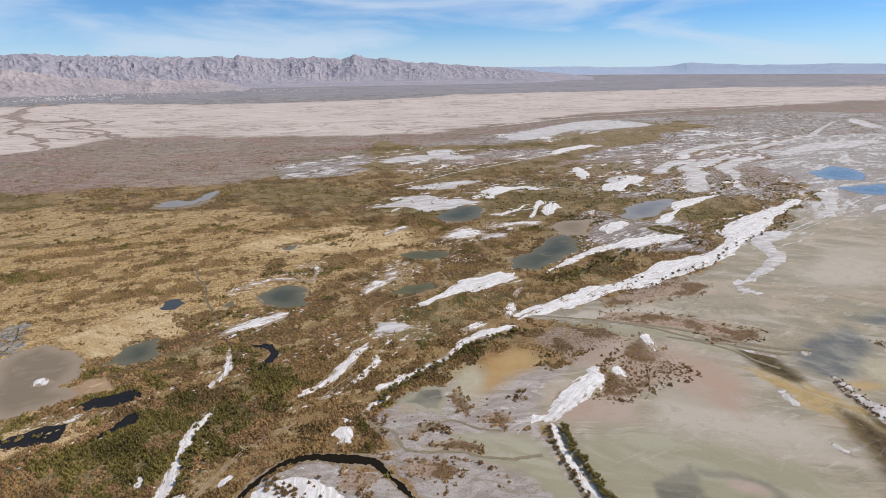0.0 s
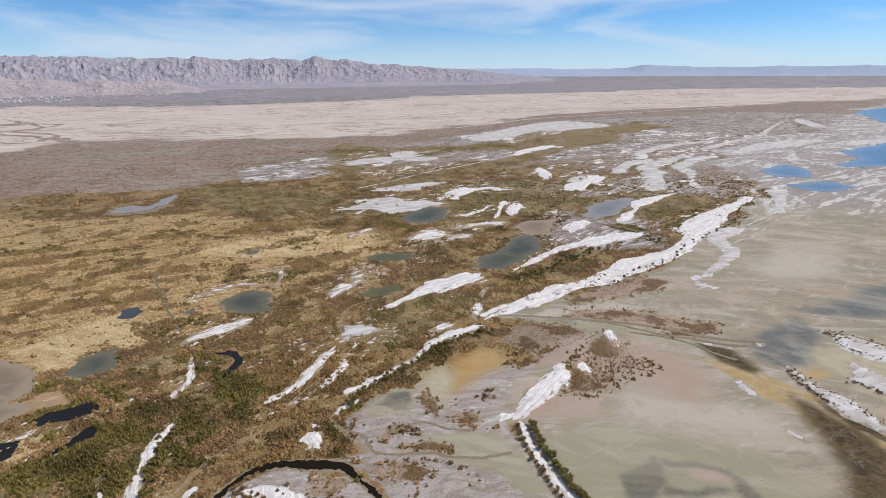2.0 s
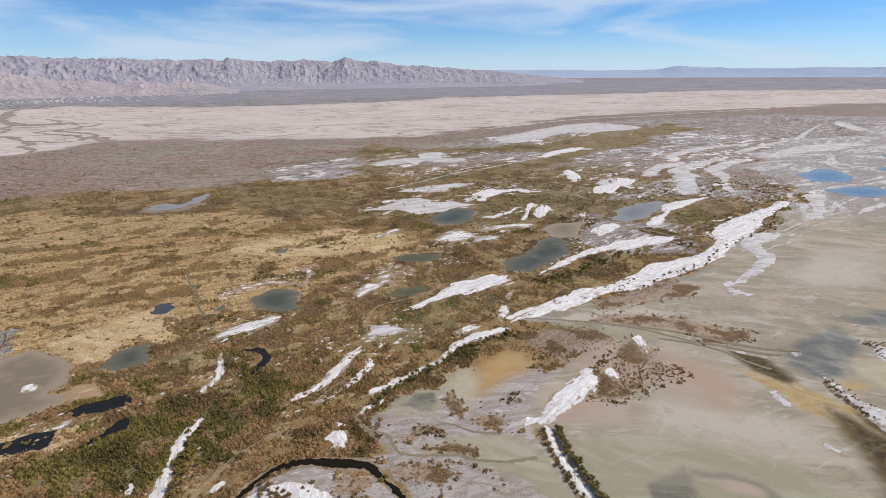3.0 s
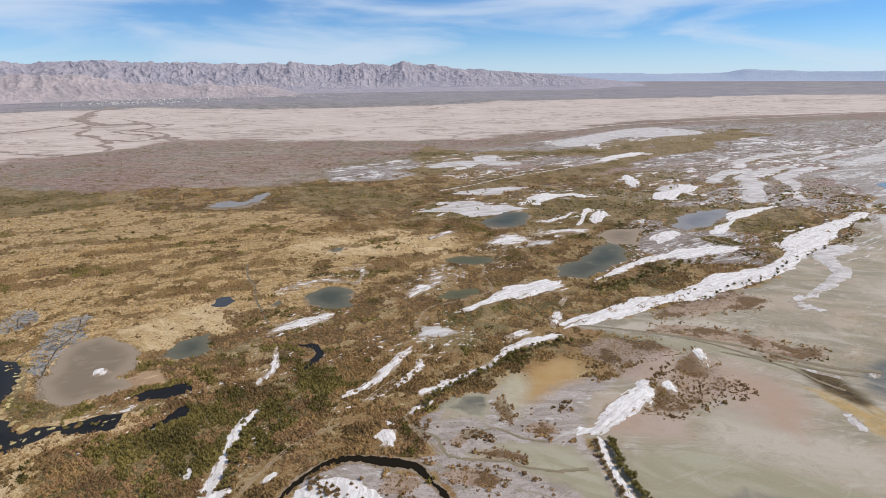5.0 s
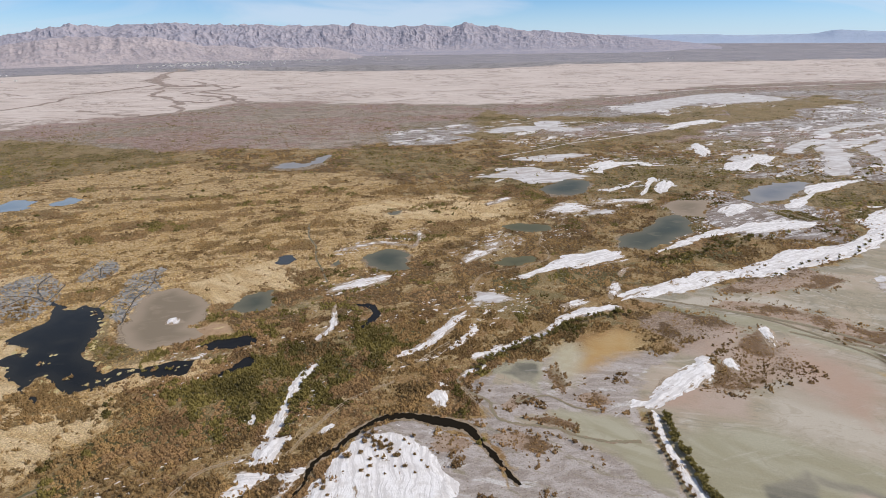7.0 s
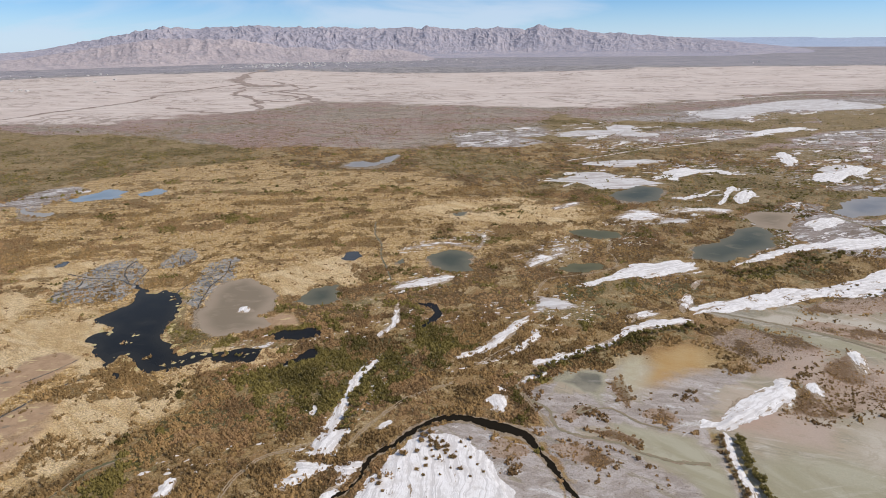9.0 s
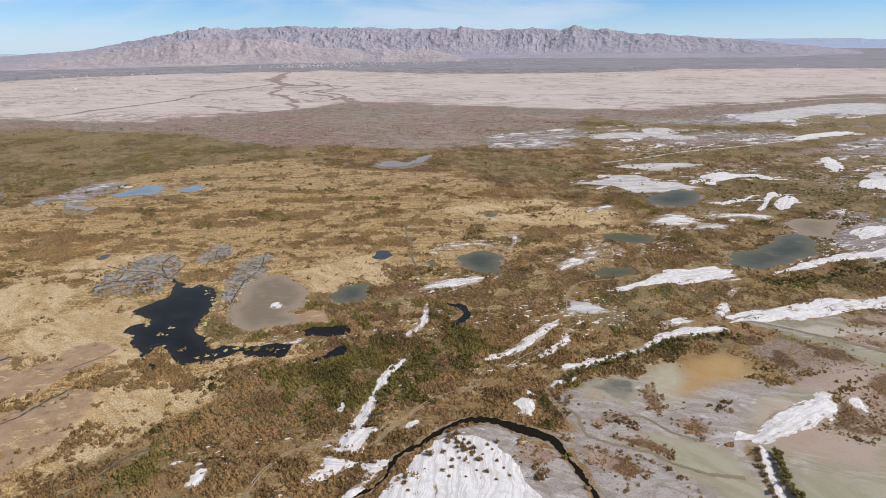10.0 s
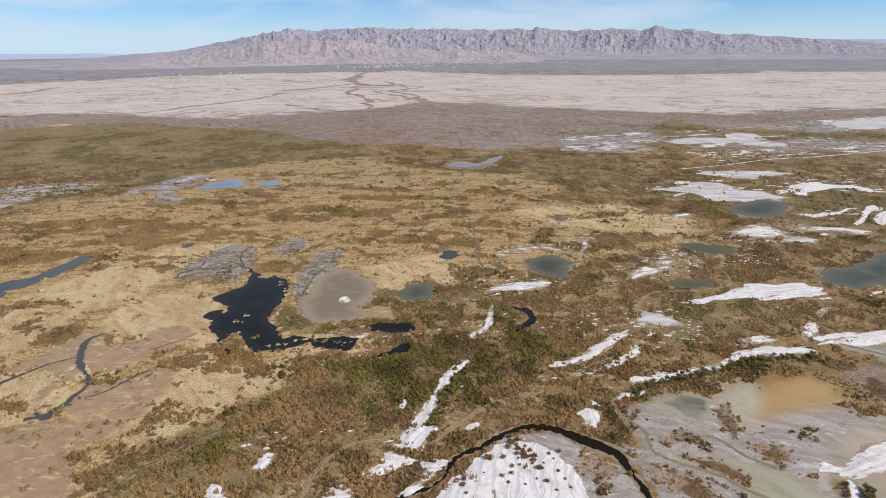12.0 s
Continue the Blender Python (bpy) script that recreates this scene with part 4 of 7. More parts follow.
zone("wet", [(167.4, 233.5), (181.7, 242.6), (198.7, 248.1), (195.8, 233.3), (181.4, 217.0), (167.1, 202.5), (156.9, 198.5), (152.3, 206.0), (154.1, 220.5)], 7)
zone("wet", [(208.5, 254.4), (228.4, 268.0), (259.2, 282.3), (290.4, 290.7), (307.0, 272.0), (271.7, 236.3), (247.4, 241.9), (220.3, 245.2)], 9)
zone("darkmud", [(64.9, 140.0), (69.6, 141.8), (74.6, 145.2), (80.3, 149.9), (81.0, 146.2), (77.7, 137.2), (71.6, 129.5), (65.9, 119.9), (59.6, 120.3), (63.5, 133.2)], 2.5)
zone("darkmud", [(81.3, 148.7), (91.9, 146.3), (100.0, 140.4), (101.6, 136.2), (103.0, 130.2), (105.8, 123.7), (100.3, 123.0), (98.3, 130.5), (96.9, 133.0), (99.2, 135.8), (96.2, 140.1), (89.1, 144.3), (80.9, 145.9)], 2.6)
zone("darkmud", [(76.4, 135.8), (82.3, 134.0), (91.3, 134.3), (97.6, 133.0), (93.2, 131.3), (80.7, 130.7), (74.4, 132.1)], 2.6)
zone("pink", [(86.6, 140.7), (91.2, 143.1), (95.3, 141.2), (98.5, 137.1), (96.5, 135.5), (89.1, 137.0)], 3)
zone("brownmud", [(-236.6, 48.6), (-196.1, 72.8), (-190.9, 79), (-185.4, 83.3), (-181.6, 99.3), (-179.7, 111.8), (-172, 108.4), (-170.1, 97.9), (-167.8, 82.1), (-175.6, 68.9), (-156.4, 63.1), (-153.3, 51), (-180.8, 30.1)], 8)
zone("brownmud", [(-241.8, 83.9), (-245.1, 91.4), (-242.8, 96.5), (-243.7, 104.6), (-240.5, 113.3), (-244.4, 118), (-239, 119.7), (-226.3, 113.9), (-219.5, 114.9), (-217.7, 123.8), (-220.4, 133.7), (-211.6, 144.3), (-200.5, 141.3), (-199.8, 135), (-198.7, 126), (-200.9, 117.3), (-201.1, 110.1), (-204.2, 103), (-208.1, 96.6), (-207.8, 89.3), (-205.1, 81.1), (-202.6, 75.2), (-214.1, 82), (-212.4, 86.8), (-219.1, 92.5), (-232.3, 91.2), (-235.7, 84.9)], 3)
zone("brownmud", [(-194, 79.8), (-200.6, 87.2), (-199.6, 93.7), (-195.5, 104.2), (-193.3, 112), (-187.3, 117.5), (-180.7, 118.7), (-178.5, 113.3), (-179.4, 104.5), (-181.6, 99.3), (-183.9, 92.4), (-184.6, 84.8)], 4)
zone("straw", [(-239.6, 82.9), (-236.2, 89.1), (-224.5, 95.4), (-217.4, 92.5), (-217.9, 83.9), (-225, 76.2), (-231.4, 65.1), (-243.7, 70.1)], 3)
zone("straw", [(-219.2, 73.5), (-210.4, 78.2), (-203.4, 76.5), (-199.9, 82), (-194.9, 79.3), (-198.5, 72.2), (-205.2, 67), (-213.4, 60.9), (-224.1, 65.4)], 3)
zone("straw", [(-763, 361), (-774, 386), (-743, 384), (-668, 324), (-678, 319)], 10)
zone("straw", [(-710, 423), (-656, 428), (-570, 438), (-549, 421), (-644, 413)], 8)
zone("straw", [(-985, 490), (-958, 503), (-846, 443), (-864, 434)], 10)
zone("crust", [(-587, 209), (-571, 263), (-521, 307), (-500, 288), (-509, 249), (-494, 200), (-498, 173)], 8)
zone("crust", [(-472, 291), (-487, 360), (-483, 377), (-446, 340), (-428, 292)], 6)
zone("speckle", [(80, 432), (138, 474), (179, 432), (212, 421), (175.5, 351), (123.9, 361.4), (94.1, 370.2)], 8)
zone("speckle", [(157, 543), (313, 831), (543, 1115), (897, 1288), (1277, 1403), (875, 949), (539, 701), (381, 581), (326, 542), (264, 547), (202, 539)], 20)
zone("speckle", [(-52.9, 297.3), (-44.5, 334.2), (-28.2, 355.1), (-12.3, 331.7), (-28.3, 308.6), (-40.1, 296.3)], 6)
zone("speckle", [(83, 593), (171, 738), (300, 898), (301, 775), (205, 582), (146, 544)], 12)
zone("speckle", [(-103, 766), (-31, 920), (58, 871), (43, 751), (-46, 715)], 10)
zone("speckle", [(-10.1, 392.2), (16, 437), (66, 460), (71, 432), (31.3, 388.8)], 6)
zone("speckle", [(66, 551), (126, 698), (49, 629), (-2, 586)], 8)
zone("speckle", [(1.6, 289), (23.3, 329), (46.8, 317.1), (41.1, 298.9), (20.6, 287.6)], 5)
zone("speckle", [(291, 518), (390, 597), (407, 563), (338, 447), (256, 385), (209, 361)], 8)
zone("speckle", [(-61, 716), (-3, 865), (125, 903), (81, 747), (25, 667), (-22, 643)], 12)
zone("speckle", [(169, 694), (304, 883), (448, 957), (662, 1058), (366, 567), (269, 533), (191, 540), (168, 585)], 14)
# ponds
pond([(-240.6, 206.1), (-234.5, 205.4), (-221.7, 198.3), (-221.0, 203.7), (-208.8, 202.9), (-197.9, 194.2), (-192.6, 185.6), (-186.9, 175.5), (-181.2, 166.4), (-173.1, 161.3), (-164.7, 158.0), (-160.8, 159.8), (-154.8, 160.9), (-145.2, 166.0), (-134.0, 169.0), (-131.3, 163.7), (-133.6, 159.7), (-145.6, 155.4), (-150.9, 156.4), (-153.9, 152.0), (-159.0, 145.3), (-165.7, 141.6), (-172.3, 143.7), (-179.3, 148.3), (-188.0, 148.3), (-184.2, 142.2), (-176.5, 136.3), (-175.0, 133.5), (-183.0, 138.9), (-191.9, 144.6), (-202.9, 150.0), (-207.5, 152.3), (-208.6, 157.2), (-206.3, 162.0), (-216.6, 166.2), (-220.3, 170.6), (-221.4, 178.1), (-221.5, 183.7), (-226.9, 193.0), (-232.5, 199.8)], "black", "black still pond with ragged reed edges in the marsh")
pond([(-184.2, 189.5), (-188.5, 200.1), (-192.5, 211.4), (-194.1, 222.2), (-190.4, 230.6), (-175.1, 225.5), (-160.6, 216.7), (-152.8, 206.2), (-150.9, 199.2), (-151.5, 192.4), (-142.8, 187.7), (-147.0, 180.4), (-154.3, 177.6), (-165.1, 175.9), (-173.4, 178.7), (-180.2, 183.5)], "silt", "shallow silty grey-brown lagoon beside the black pond")
pond([(-139.0, 182.2), (-132.0, 188.9), (-124.9, 194.0), (-118.4, 193.3), (-118.4, 188.9), (-124.1, 183.7), (-133.6, 181.2)], "black", "dark narrow pool beside brown brush")
salt_bar([(-167.5, 195.9), (-168.1, 199.9), (-165.4, 202.2), (-162.0, 200.4), (-161.3, 196.1), (-164.1, 193.8)], "small white salt islet in a silty lagoon")
zone("seep", [(-267.9, 177.7), (-277.5, 193.0), (-278.8, 208.3), (-276.6, 225.0), (-267.4, 233.2), (-249.4, 227.5), (-236.2, 210.1), (-229.1, 191.4), (-239.0, 185.7), (-254.6, 177.6)], 4)
zone("seep", [(-242.1, 229.3), (-255.2, 253.3), (-251.1, 260.5), (-231.9, 247.4), (-228.7, 239.9), (-235.5, 232.2)], 3)
zone("seep", [(-184.9, 189.1), (-201.0, 204.6), (-213.2, 228.8), (-218.8, 250.7), (-212.3, 256.9), (-192.3, 231.1), (-192.0, 217.9), (-188.2, 201.4)], 4)
zone("olive", [(-215.9, 207.3), (-197.9, 201.8), (-184.5, 185.6), (-172.0, 175.1), (-161.2, 174.0), (-139.6, 176.7), (-124.6, 181.0), (-124.3, 173.8), (-134.7, 169.9), (-146.1, 167.2), (-161.8, 160.9), (-165.5, 158.4), (-181.2, 166.4), (-184.2, 174.3), (-195.2, 192.6)], 2)
zone("brownmud", [(-151.9, 190.3), (-147.1, 200.9), (-138.9, 199.5), (-131.6, 191.9), (-140.6, 187.8)], 3)
creek([(-239.0, 204.8), (-255.3, 215.8), (-263.1, 227.7), (-263.9, 233.9)], 1.0, "slough", "thin dark rill over wet grey mud")
creek([(-239.0, 204.8), (-254.5, 208.9), (-268.0, 205.8), (-286.0, 206.6)], 0.8, "slough", "thin dark rill over wet grey mud")
creek([(-254.5, 208.9), (-256.0, 197.2), (-264.0, 191.0), (-266.1, 181.0)], 1.2, "slough", "thin dark rill over wet grey mud")
creek([(-270.7, 204.5), (-264.7, 196.0), (-269.8, 191.0)], 0.7, "slough", "thin dark rill over wet grey mud")
creek([(-239.0, 204.8), (-243.1, 216.9), (-247.5, 225.3)], 0.6, "slough", "thin dark rill over wet grey mud")
creek([(-186.2, 191.2), (-198.0, 215.2), (-202.4, 233.6), (-212.1, 250.5)], 0.8, "slough", "thin dark rill over wet grey mud")
creek([(-209.2, 204.0), (-211.1, 215.9), (-206.1, 227.7), (-203.1, 239.1)], 0.6, "slough", "thin dark rill over wet grey mud")
creek([(-235.8, 236.8), (-246.6, 250.1), (-242.2, 253.8)], 0.6, "slough", "thin dark rill over wet grey mud")
creek([(-236.0, 121.9), (-236.0, 113.5), (-222.1, 103.1), (-205.0, 96.1), (-200.4, 88.1), (-197.5, 79.3), (-202.1, 72.7)], [1.2, 2.6, 3.4, 1.6, 1.8, 3.2, 2.0], "slough", "dark wet channel across a brown mud flat")
creek([(-233.9, 76.6), (-232.7, 87.4), (-231.2, 97.3), (-225.3, 106.3)], [1.2, 1.8, 1.0, 0.8], "slough", "dark wet channel across a brown mud flat")
creek([(-186.8, 130.8), (-191.7, 121.3), (-192.8, 106.9), (-193.8, 94.8), (-196.8, 90.0)], [0.5, 0.9, 1.2, 0.8, 0.6], "slough", "thin dark seep across a brown mud flat")
creek([(-200.5, 140.8), (-203.2, 129.3), (-206.2, 121.5)], 0.5, "slough", "thin dark seep across a brown mud flat")
creek([(-202.7, 76.5), (-196.0, 76.6), (-198.8, 81.5), (-195.9, 85.2)], [1.5, 2.5, 2.0, 0.8], "slough", "dark wet channel across a brown mud flat")
islets([(-210.1, 200.5), (-196.4, 192.1), (-184.8, 175.5), (-179.2, 165.9), (-171.4, 160.8), (-163.8, 158.4)], 26, 0.9)
islets([(-194.5, 153.8), (-193.6, 156.8), (-190.5, 157.3)], 5, 0.7)
islets([(-195.0, 162.5), (-193.8, 163.9)], 2, 0.4)
islets([(-175.1, 150.2), (-174.9, 151.8)], 2, 0.3)
islets([(-187.3, 146.3), (-182.8, 146.7), (-172.8, 142.8)], 10, 1.4)
islets([(-157.1, 158.2), (-146.2, 161.6), (-135.8, 165.5)], 12, 1.2)
islets([(-164.9, 147.8), (-159.1, 152.7)], 5, 0.8)
islets([(-212.5, 163.1), (-207.0, 162.6), (-203.6, 150.6)], 7, 0.9)
islets([(-220.1, 200.3), (-216.7, 203.1)], 4, 0.6)
islets([(-204.3, 98.2), (-207.7, 104.3), (-206.1, 95.5), (-202.2, 87.2), (-198.1, 81.1)], 14, 0.9)
islets([(-220.5, 104.0), (-220.3, 99.4), (-219.0, 90.4)], 8, 1.0)
pond([(-428.0, 320.2), (-429.7, 333.6), (-427.7, 344.5), (-420.5, 361.1), (-405.1, 361.2), (-393.5, 345.0), (-400.4, 332.1), (-413.4, 323.1)], "blue", "small bright blue pond in golden reeds")
pond([(-385.0, 354.2), (-385.2, 369.0), (-376.1, 376.2), (-366.3, 368.8), (-370.1, 357.2), (-376.6, 351.4)], "blue", "small bright blue pond in golden reeds")
pond([(-267.2, 506.2), (-263.6, 534.4), (-247.6, 535.8), (-247.7, 574.7), (-234.9, 570.2), (-234.5, 532.6), (-246.0, 507.7)], "sheen", "narrow pale grey-blue pond beside grey flats")
pond([(-443.9, 293.9), (-422.0, 290.3), (-403.0, 292.0), (-400.7, 283.3), (-419.7, 283.3)], "sheen", "shallow grey-blue stream bed in reeds")
pond([(-464.4, 283.3), (-465.3, 291.7), (-454.4, 290.6), (-452.3, 280.9)], "sheen", "shallow grey-blue stream bed in reeds")
pond([(-134.4, 238.9), (-142.5, 232.1), (-147, 220), (-145.9, 213), (-136.8, 211.9), (-129.2, 218.1), (-128.8, 225.8)], "teal", "grey-green pond with silty edge in the marsh")
pond([(-113.9, 177.4), (-118.4, 173.4), (-118.2, 168.8), (-119.4, 161.7), (-114, 166.6), (-111.1, 171.6)], "black", "small dark crescent pool among shrubs")
pond([(-147.8, 285), (-154.6, 282.5), (-150.8, 272.6), (-144.5, 270.7), (-143, 275.7)], "deep", "tiny dark blue pool in tan reeds")
pond([(-85.4, 301.8), (-95.6, 303.7), (-103.2, 295.5), (-102.4, 287.8), (-94.4, 275.8), (-86.6, 271.9), (-77.4, 277.6), (-81.5, 289.1)], "teal", "grey-green pond with dark water edges in brown reeds")
pond([(-88.8, 228.9), (-83.8, 230.8), (-77.4, 229.5), (-74.1, 217.3), (-76.6, 208.3), (-79.3, 205.2), (-77.9, 215.3), (-79.3, 223.9)], "black", "dark curved pool among brown brush")
pond([(-337.5, 173.2), (-343.3, 162.9), (-335, 143.4), (-341, 129.7), (-344.2, 115.7), (-318.6, 105), (-320, 120), (-322.1, 131.4), (-325, 146.9), (-330.2, 161.9)], "deep", "long dark blue pond in golden reeds")
pond([(-301.8, 213.1), (-304.9, 221), (-298.7, 219.4), (-296, 212.7)], "deep", "tiny dark blue pool in golden reeds")
pond([(-119, 278.1), (-117.2, 282), (-113.9, 276.8), (-116.1, 273.7)], "teal", "tiny grey-green pool among reeds")
pond([(-115.4, 378.1), (-108, 387), (-107.8, 377.5), (-112.7, 373.4)], "teal", "tiny grey pool among straw reeds")
pond([(32, 500), (24, 503), (13, 498), (0, 482), (-5, 460), (-2, 449), (10, 448), (23, 454), (30, 473)], "teal", "grey-green pond beside a white salt pan")
pond([(97, 392), (93, 403), (79, 398), (67.5, 380.4), (54.7, 361.8), (46.5, 349.2), (48.6, 336.6), (58.1, 333.7), (66.9, 341.9), (77.7, 352.7), (87.9, 364.2), (94.5, 381)], "teal", "large grey-blue pond with silty margin")
pond([(85, 426), (96, 441), (120, 452), (119, 432), (112, 408), (98, 406), (89, 414)], "silt", "shallow beige silty pond beside salt flats")
pond([(1, 367.3), (-9.6, 370.7), (-22, 366.6), (-27.3, 358.5), (-16.8, 353), (-6.6, 351), (-0.2, 358.8)], "moss", "dark grey pond beside brown brush and a track")
pond([(-7.6, 307.9), (-18.2, 306), (-26.6, 299.6), (-27.6, 292.1), (-18.9, 289.8), (-10.6, 295.8)], "moss", "murky green pool in low marsh plants")
pond([(217, 522), (201, 521), (174, 506), (158, 489), (152, 461), (162, 454), (171, 471), (191, 484), (206, 501)], "sheen", "pale grey pond beside white salt bar")
pond([(430, 668), (468, 699), (497, 696), (485, 650), (466, 614), (430, 618), (420, 633)], "blue", "bright blue pool on the salt flats")
pond([(410, 569), (444, 589), (470, 593), (471, 564), (451, 542), (427, 535), (413, 545)], "blue", "bright blue pool on the salt flats")
pond([(1750, 1726), (1532, 1692), (1394, 1656), (1253, 1550), (1175, 1400), (1095, 1277), (1038, 1134), (1009, 978)], "blue", "distant bright blue lagoon at the shore")
pond([(1016, 932), (908, 928), (800, 901), (738, 870), (655, 813), (634, 773), (637, 751), (595, 724), (552, 691), (562, 672), (603, 676), (624, 666), (699, 629)], "blue", "bright blue lake edge on the salt flats")
# white salt bars
salt_bar([(-86.1, 181.4), (-87.9, 178.9), (-89.7, 169.5), (-89.8, 160.6), (-88.1, 151.2), (-86.7, 140.7), (-85.6, 133.3), (-85.2, 126.3), (-84.2, 120.8), (-81.3, 120.3), (-75.9, 122.6), (-76.7, 126.3), (-76.5, 132.6), (-77.1, 135.5), (-81.6, 134.7), (-82.1, 141.3), (-83.4, 146), (-85, 150.9), (-85.8, 158.5), (-85.9, 167), (-83.7, 177.4)], "narrow white salt strip beside green shrubs")
salt_bar([(-85.7, 117.6), (-84.2, 112.2), (-86.9, 106.7), (-82.3, 105.9), (-78.5, 112.1), (-74, 117.7), (-70.5, 114.3), (-71.6, 107.4), (-72.7, 103.2), (-69.2, 105.1), (-67.7, 110.2), (-66.9, 118.8), (-66.4, 123.2), (-75, 119.3)], "ragged white salt patch among brown brush")
salt_bar([(-117.7, 99), (-117.6, 94.3), (-115.9, 92), (-112.3, 93.7), (-114.9, 100)], "small white salt patch in brown brush")
salt_bar([(-90.4, 98), (-92.6, 92.1), (-93.5, 87.5), (-80.7, 93.2), (-82.1, 98.1), (-86.4, 100.7)], "small white salt patch in brown brush")
salt_bar([(-122.1, 81.5), (-119.7, 78), (-117.8, 73.3), (-110.4, 77.3), (-116.1, 82.3), (-118.9, 83.8)], "small pale salt patch in brown brush")
salt_bar([(-54.5, 139), (-57.6, 135), (-58.8, 125.9), (-61.6, 115.9), (-62.6, 105.2), (-62.4, 96.7), (-22.2, 118.3), (-26.8, 131.4), (-34.3, 138.4), (-43.3, 142.7), (-48.9, 141.7)], "broad white salt fan scored with fine ridges", (-0.3, 0.954))
salt_bar([(-99.1, 226.9), (-94.7, 212.6), (-93.5, 204), (-95.1, 196.2), (-92.9, 193.4), (-91.2, 198.9), (-89.6, 206.7), (-90.4, 211.7), (-94, 219.4), (-97.6, 227.6)], "narrow white salt strip among reeds")
salt_bar([(-85.6, 267.2), (-93.6, 260.5), (-100.6, 254.3), (-107.7, 244.8), (-108.5, 238.9), (-105.1, 236.8), (-98.6, 241.8), (-93.8, 241.3), (-91.3, 246.4), (-85.4, 255), (-83.4, 260.9)], "long white salt bar with wavy ridges in the marsh")
salt_bar([(-35.1, 232.7), (-39.4, 226.9), (-42.5, 219.7), (-46, 209.8), (-49.3, 200.5), (-56.9, 189.3), (-54.5, 187.3), (-48.3, 192.9), (-43.7, 201), (-38.6, 212.7), (-36.2, 223), (-34.2, 228.5)], "long white salt bar with wavy ridges in the marsh")
salt_bar([(-27.1, 217.3), (-31.1, 220.9), (-32.1, 212.1), (-36.3, 202.6), (-40.7, 193.7), (-47.2, 186.8), (-43.4, 187.4), (-34.3, 198.5), (-29.3, 206.8)], "thin white salt strip between brown shrubs")
salt_bar([(36, 249.9), (31.8, 250.5), (26.1, 248.1), (19.1, 246.9), (13.3, 240.8), (7.8, 235), (5.1, 229.4), (3, 224), (-2.5, 217.4), (-8.5, 212), (-14.1, 205.5), (-18.7, 203.7), (-21.7, 198.9), (-26.4, 195.9), (-27, 193), (-25, 191), (-22.3, 193.4), (-18, 195.9), (-13.8, 200.1), (-8.2, 205.5), (-2.4, 211), (2.5, 217.4), (6.3, 222.4), (11.6, 229.4), (17.1, 236.1), (24, 239.5), (29.8, 243.7), (35, 246.1)], "long white salt bar with wavy ridges in the marsh")
salt_bar([(-20.7, 188.5), (-24.4, 186.2), (-27.7, 182.8), (-29.7, 179.5), (-30.1, 177.7), (-27.1, 178.7), (-24, 182.8), (-20.8, 185.4)], "thin white salt tail between shrubs")
salt_bar([(22.6, 253.8), (18, 252.6), (12.8, 248.2), (9.3, 242), (9.8, 239.6), (13.4, 243.8), (18.3, 248.1)], "small white salt patch in brush")
salt_bar([(-36.5, 169.1), (-38.7, 165.8), (-39.1, 163.9), (-35.7, 161.4), (-35.7, 159.3), (-31.5, 158.7), (-30.8, 163.9), (-31.7, 168.1), (-34.4, 169.4)], "small square white salt patch beside a track")
salt_bar([(-36.5, 173.5), (-33.1, 172.8), (-31.7, 170.4), (-34.7, 170.4)], "small white salt patch in brush")
salt_bar([(-94.8, 143), (-94.8, 140), (-93.4, 137.1), (-92.2, 138.8), (-92.7, 141.8)], "small white salt patch in brush")
salt_bar([(-66.5, 143.5), (-68.5, 141.1), (-69.4, 138), (-67.3, 137.8), (-65.1, 141.9)], "small white salt patch in brush")
salt_bar([(-27.7, 331.2), (-33.8, 315.2), (-44, 304.2), (-48.7, 294.5), (-42.1, 293.7), (-35.1, 304.4), (-27.5, 317.6)], "broken white salt streak among reeds")
salt_bar([(-16.2, 275.9), (-8.5, 285.4), (-0.4, 292.8), (2.7, 300.1), (7.7, 308.1), (18, 315.7), (30.2, 325), (40.3, 323.7), (43.8, 317.7), (36.3, 311.7), (26.2, 301.8), (16.4, 294.6), (6.5, 291.9), (-3.3, 284.7), (-7.9, 277.5)], "long white salt bar with wavy ridges in the marsh")
salt_bar([(-48.7, 298.5), (-44.9, 310.4), (-36.4, 314.9), (-33.8, 311.3), (-37.4, 302.5), (-41.1, 295.3), (-45.5, 295.3)], "broken white salt streak among reeds")
salt_bar([(-36, 319.1), (-28.7, 333.7), (-26.9, 328.5), (-31.7, 317.4), (-33.1, 312.9)], "broken white salt streak among reeds")
salt_bar([(30.4, 268.3), (35.5, 279.3), (38.4, 274.4), (35.7, 265)], "small white salt patch by the stream")
salt_bar([(7.6, 245.2), (14.1, 252.9), (18.8, 255.2), (17, 250.1), (10.9, 243.7)], "small white salt patch in brush")
salt_bar([(38.2, 288.8), (42, 298.8), (45, 301.2), (42.8, 294.4), (39.5, 286.2)], "small white salt patch in brush")
salt_bar([(-89.7, 340.1), (-83.4, 339.7), (-77.2, 332.3), (-76.6, 324.6), (-79.4, 312.3), (-83.5, 311.2), (-80.8, 323.5), (-81.8, 331)], "thin curved white salt strand on a dry pan")
salt_bar([(-124.9, 295.9), (-118.1, 306.2), (-107.2, 316.5), (-92.9, 317.1), (-84.6, 312.7), (-91.2, 311.4), (-105.5, 311.7), (-116.2, 301.6)], "thin white salt strand on a dry pan")
salt_bar([(-49, 416), (-41, 428), (-32, 436), (-29, 431), (-37, 419), (-47, 409)], "small white salt streak in reeds")
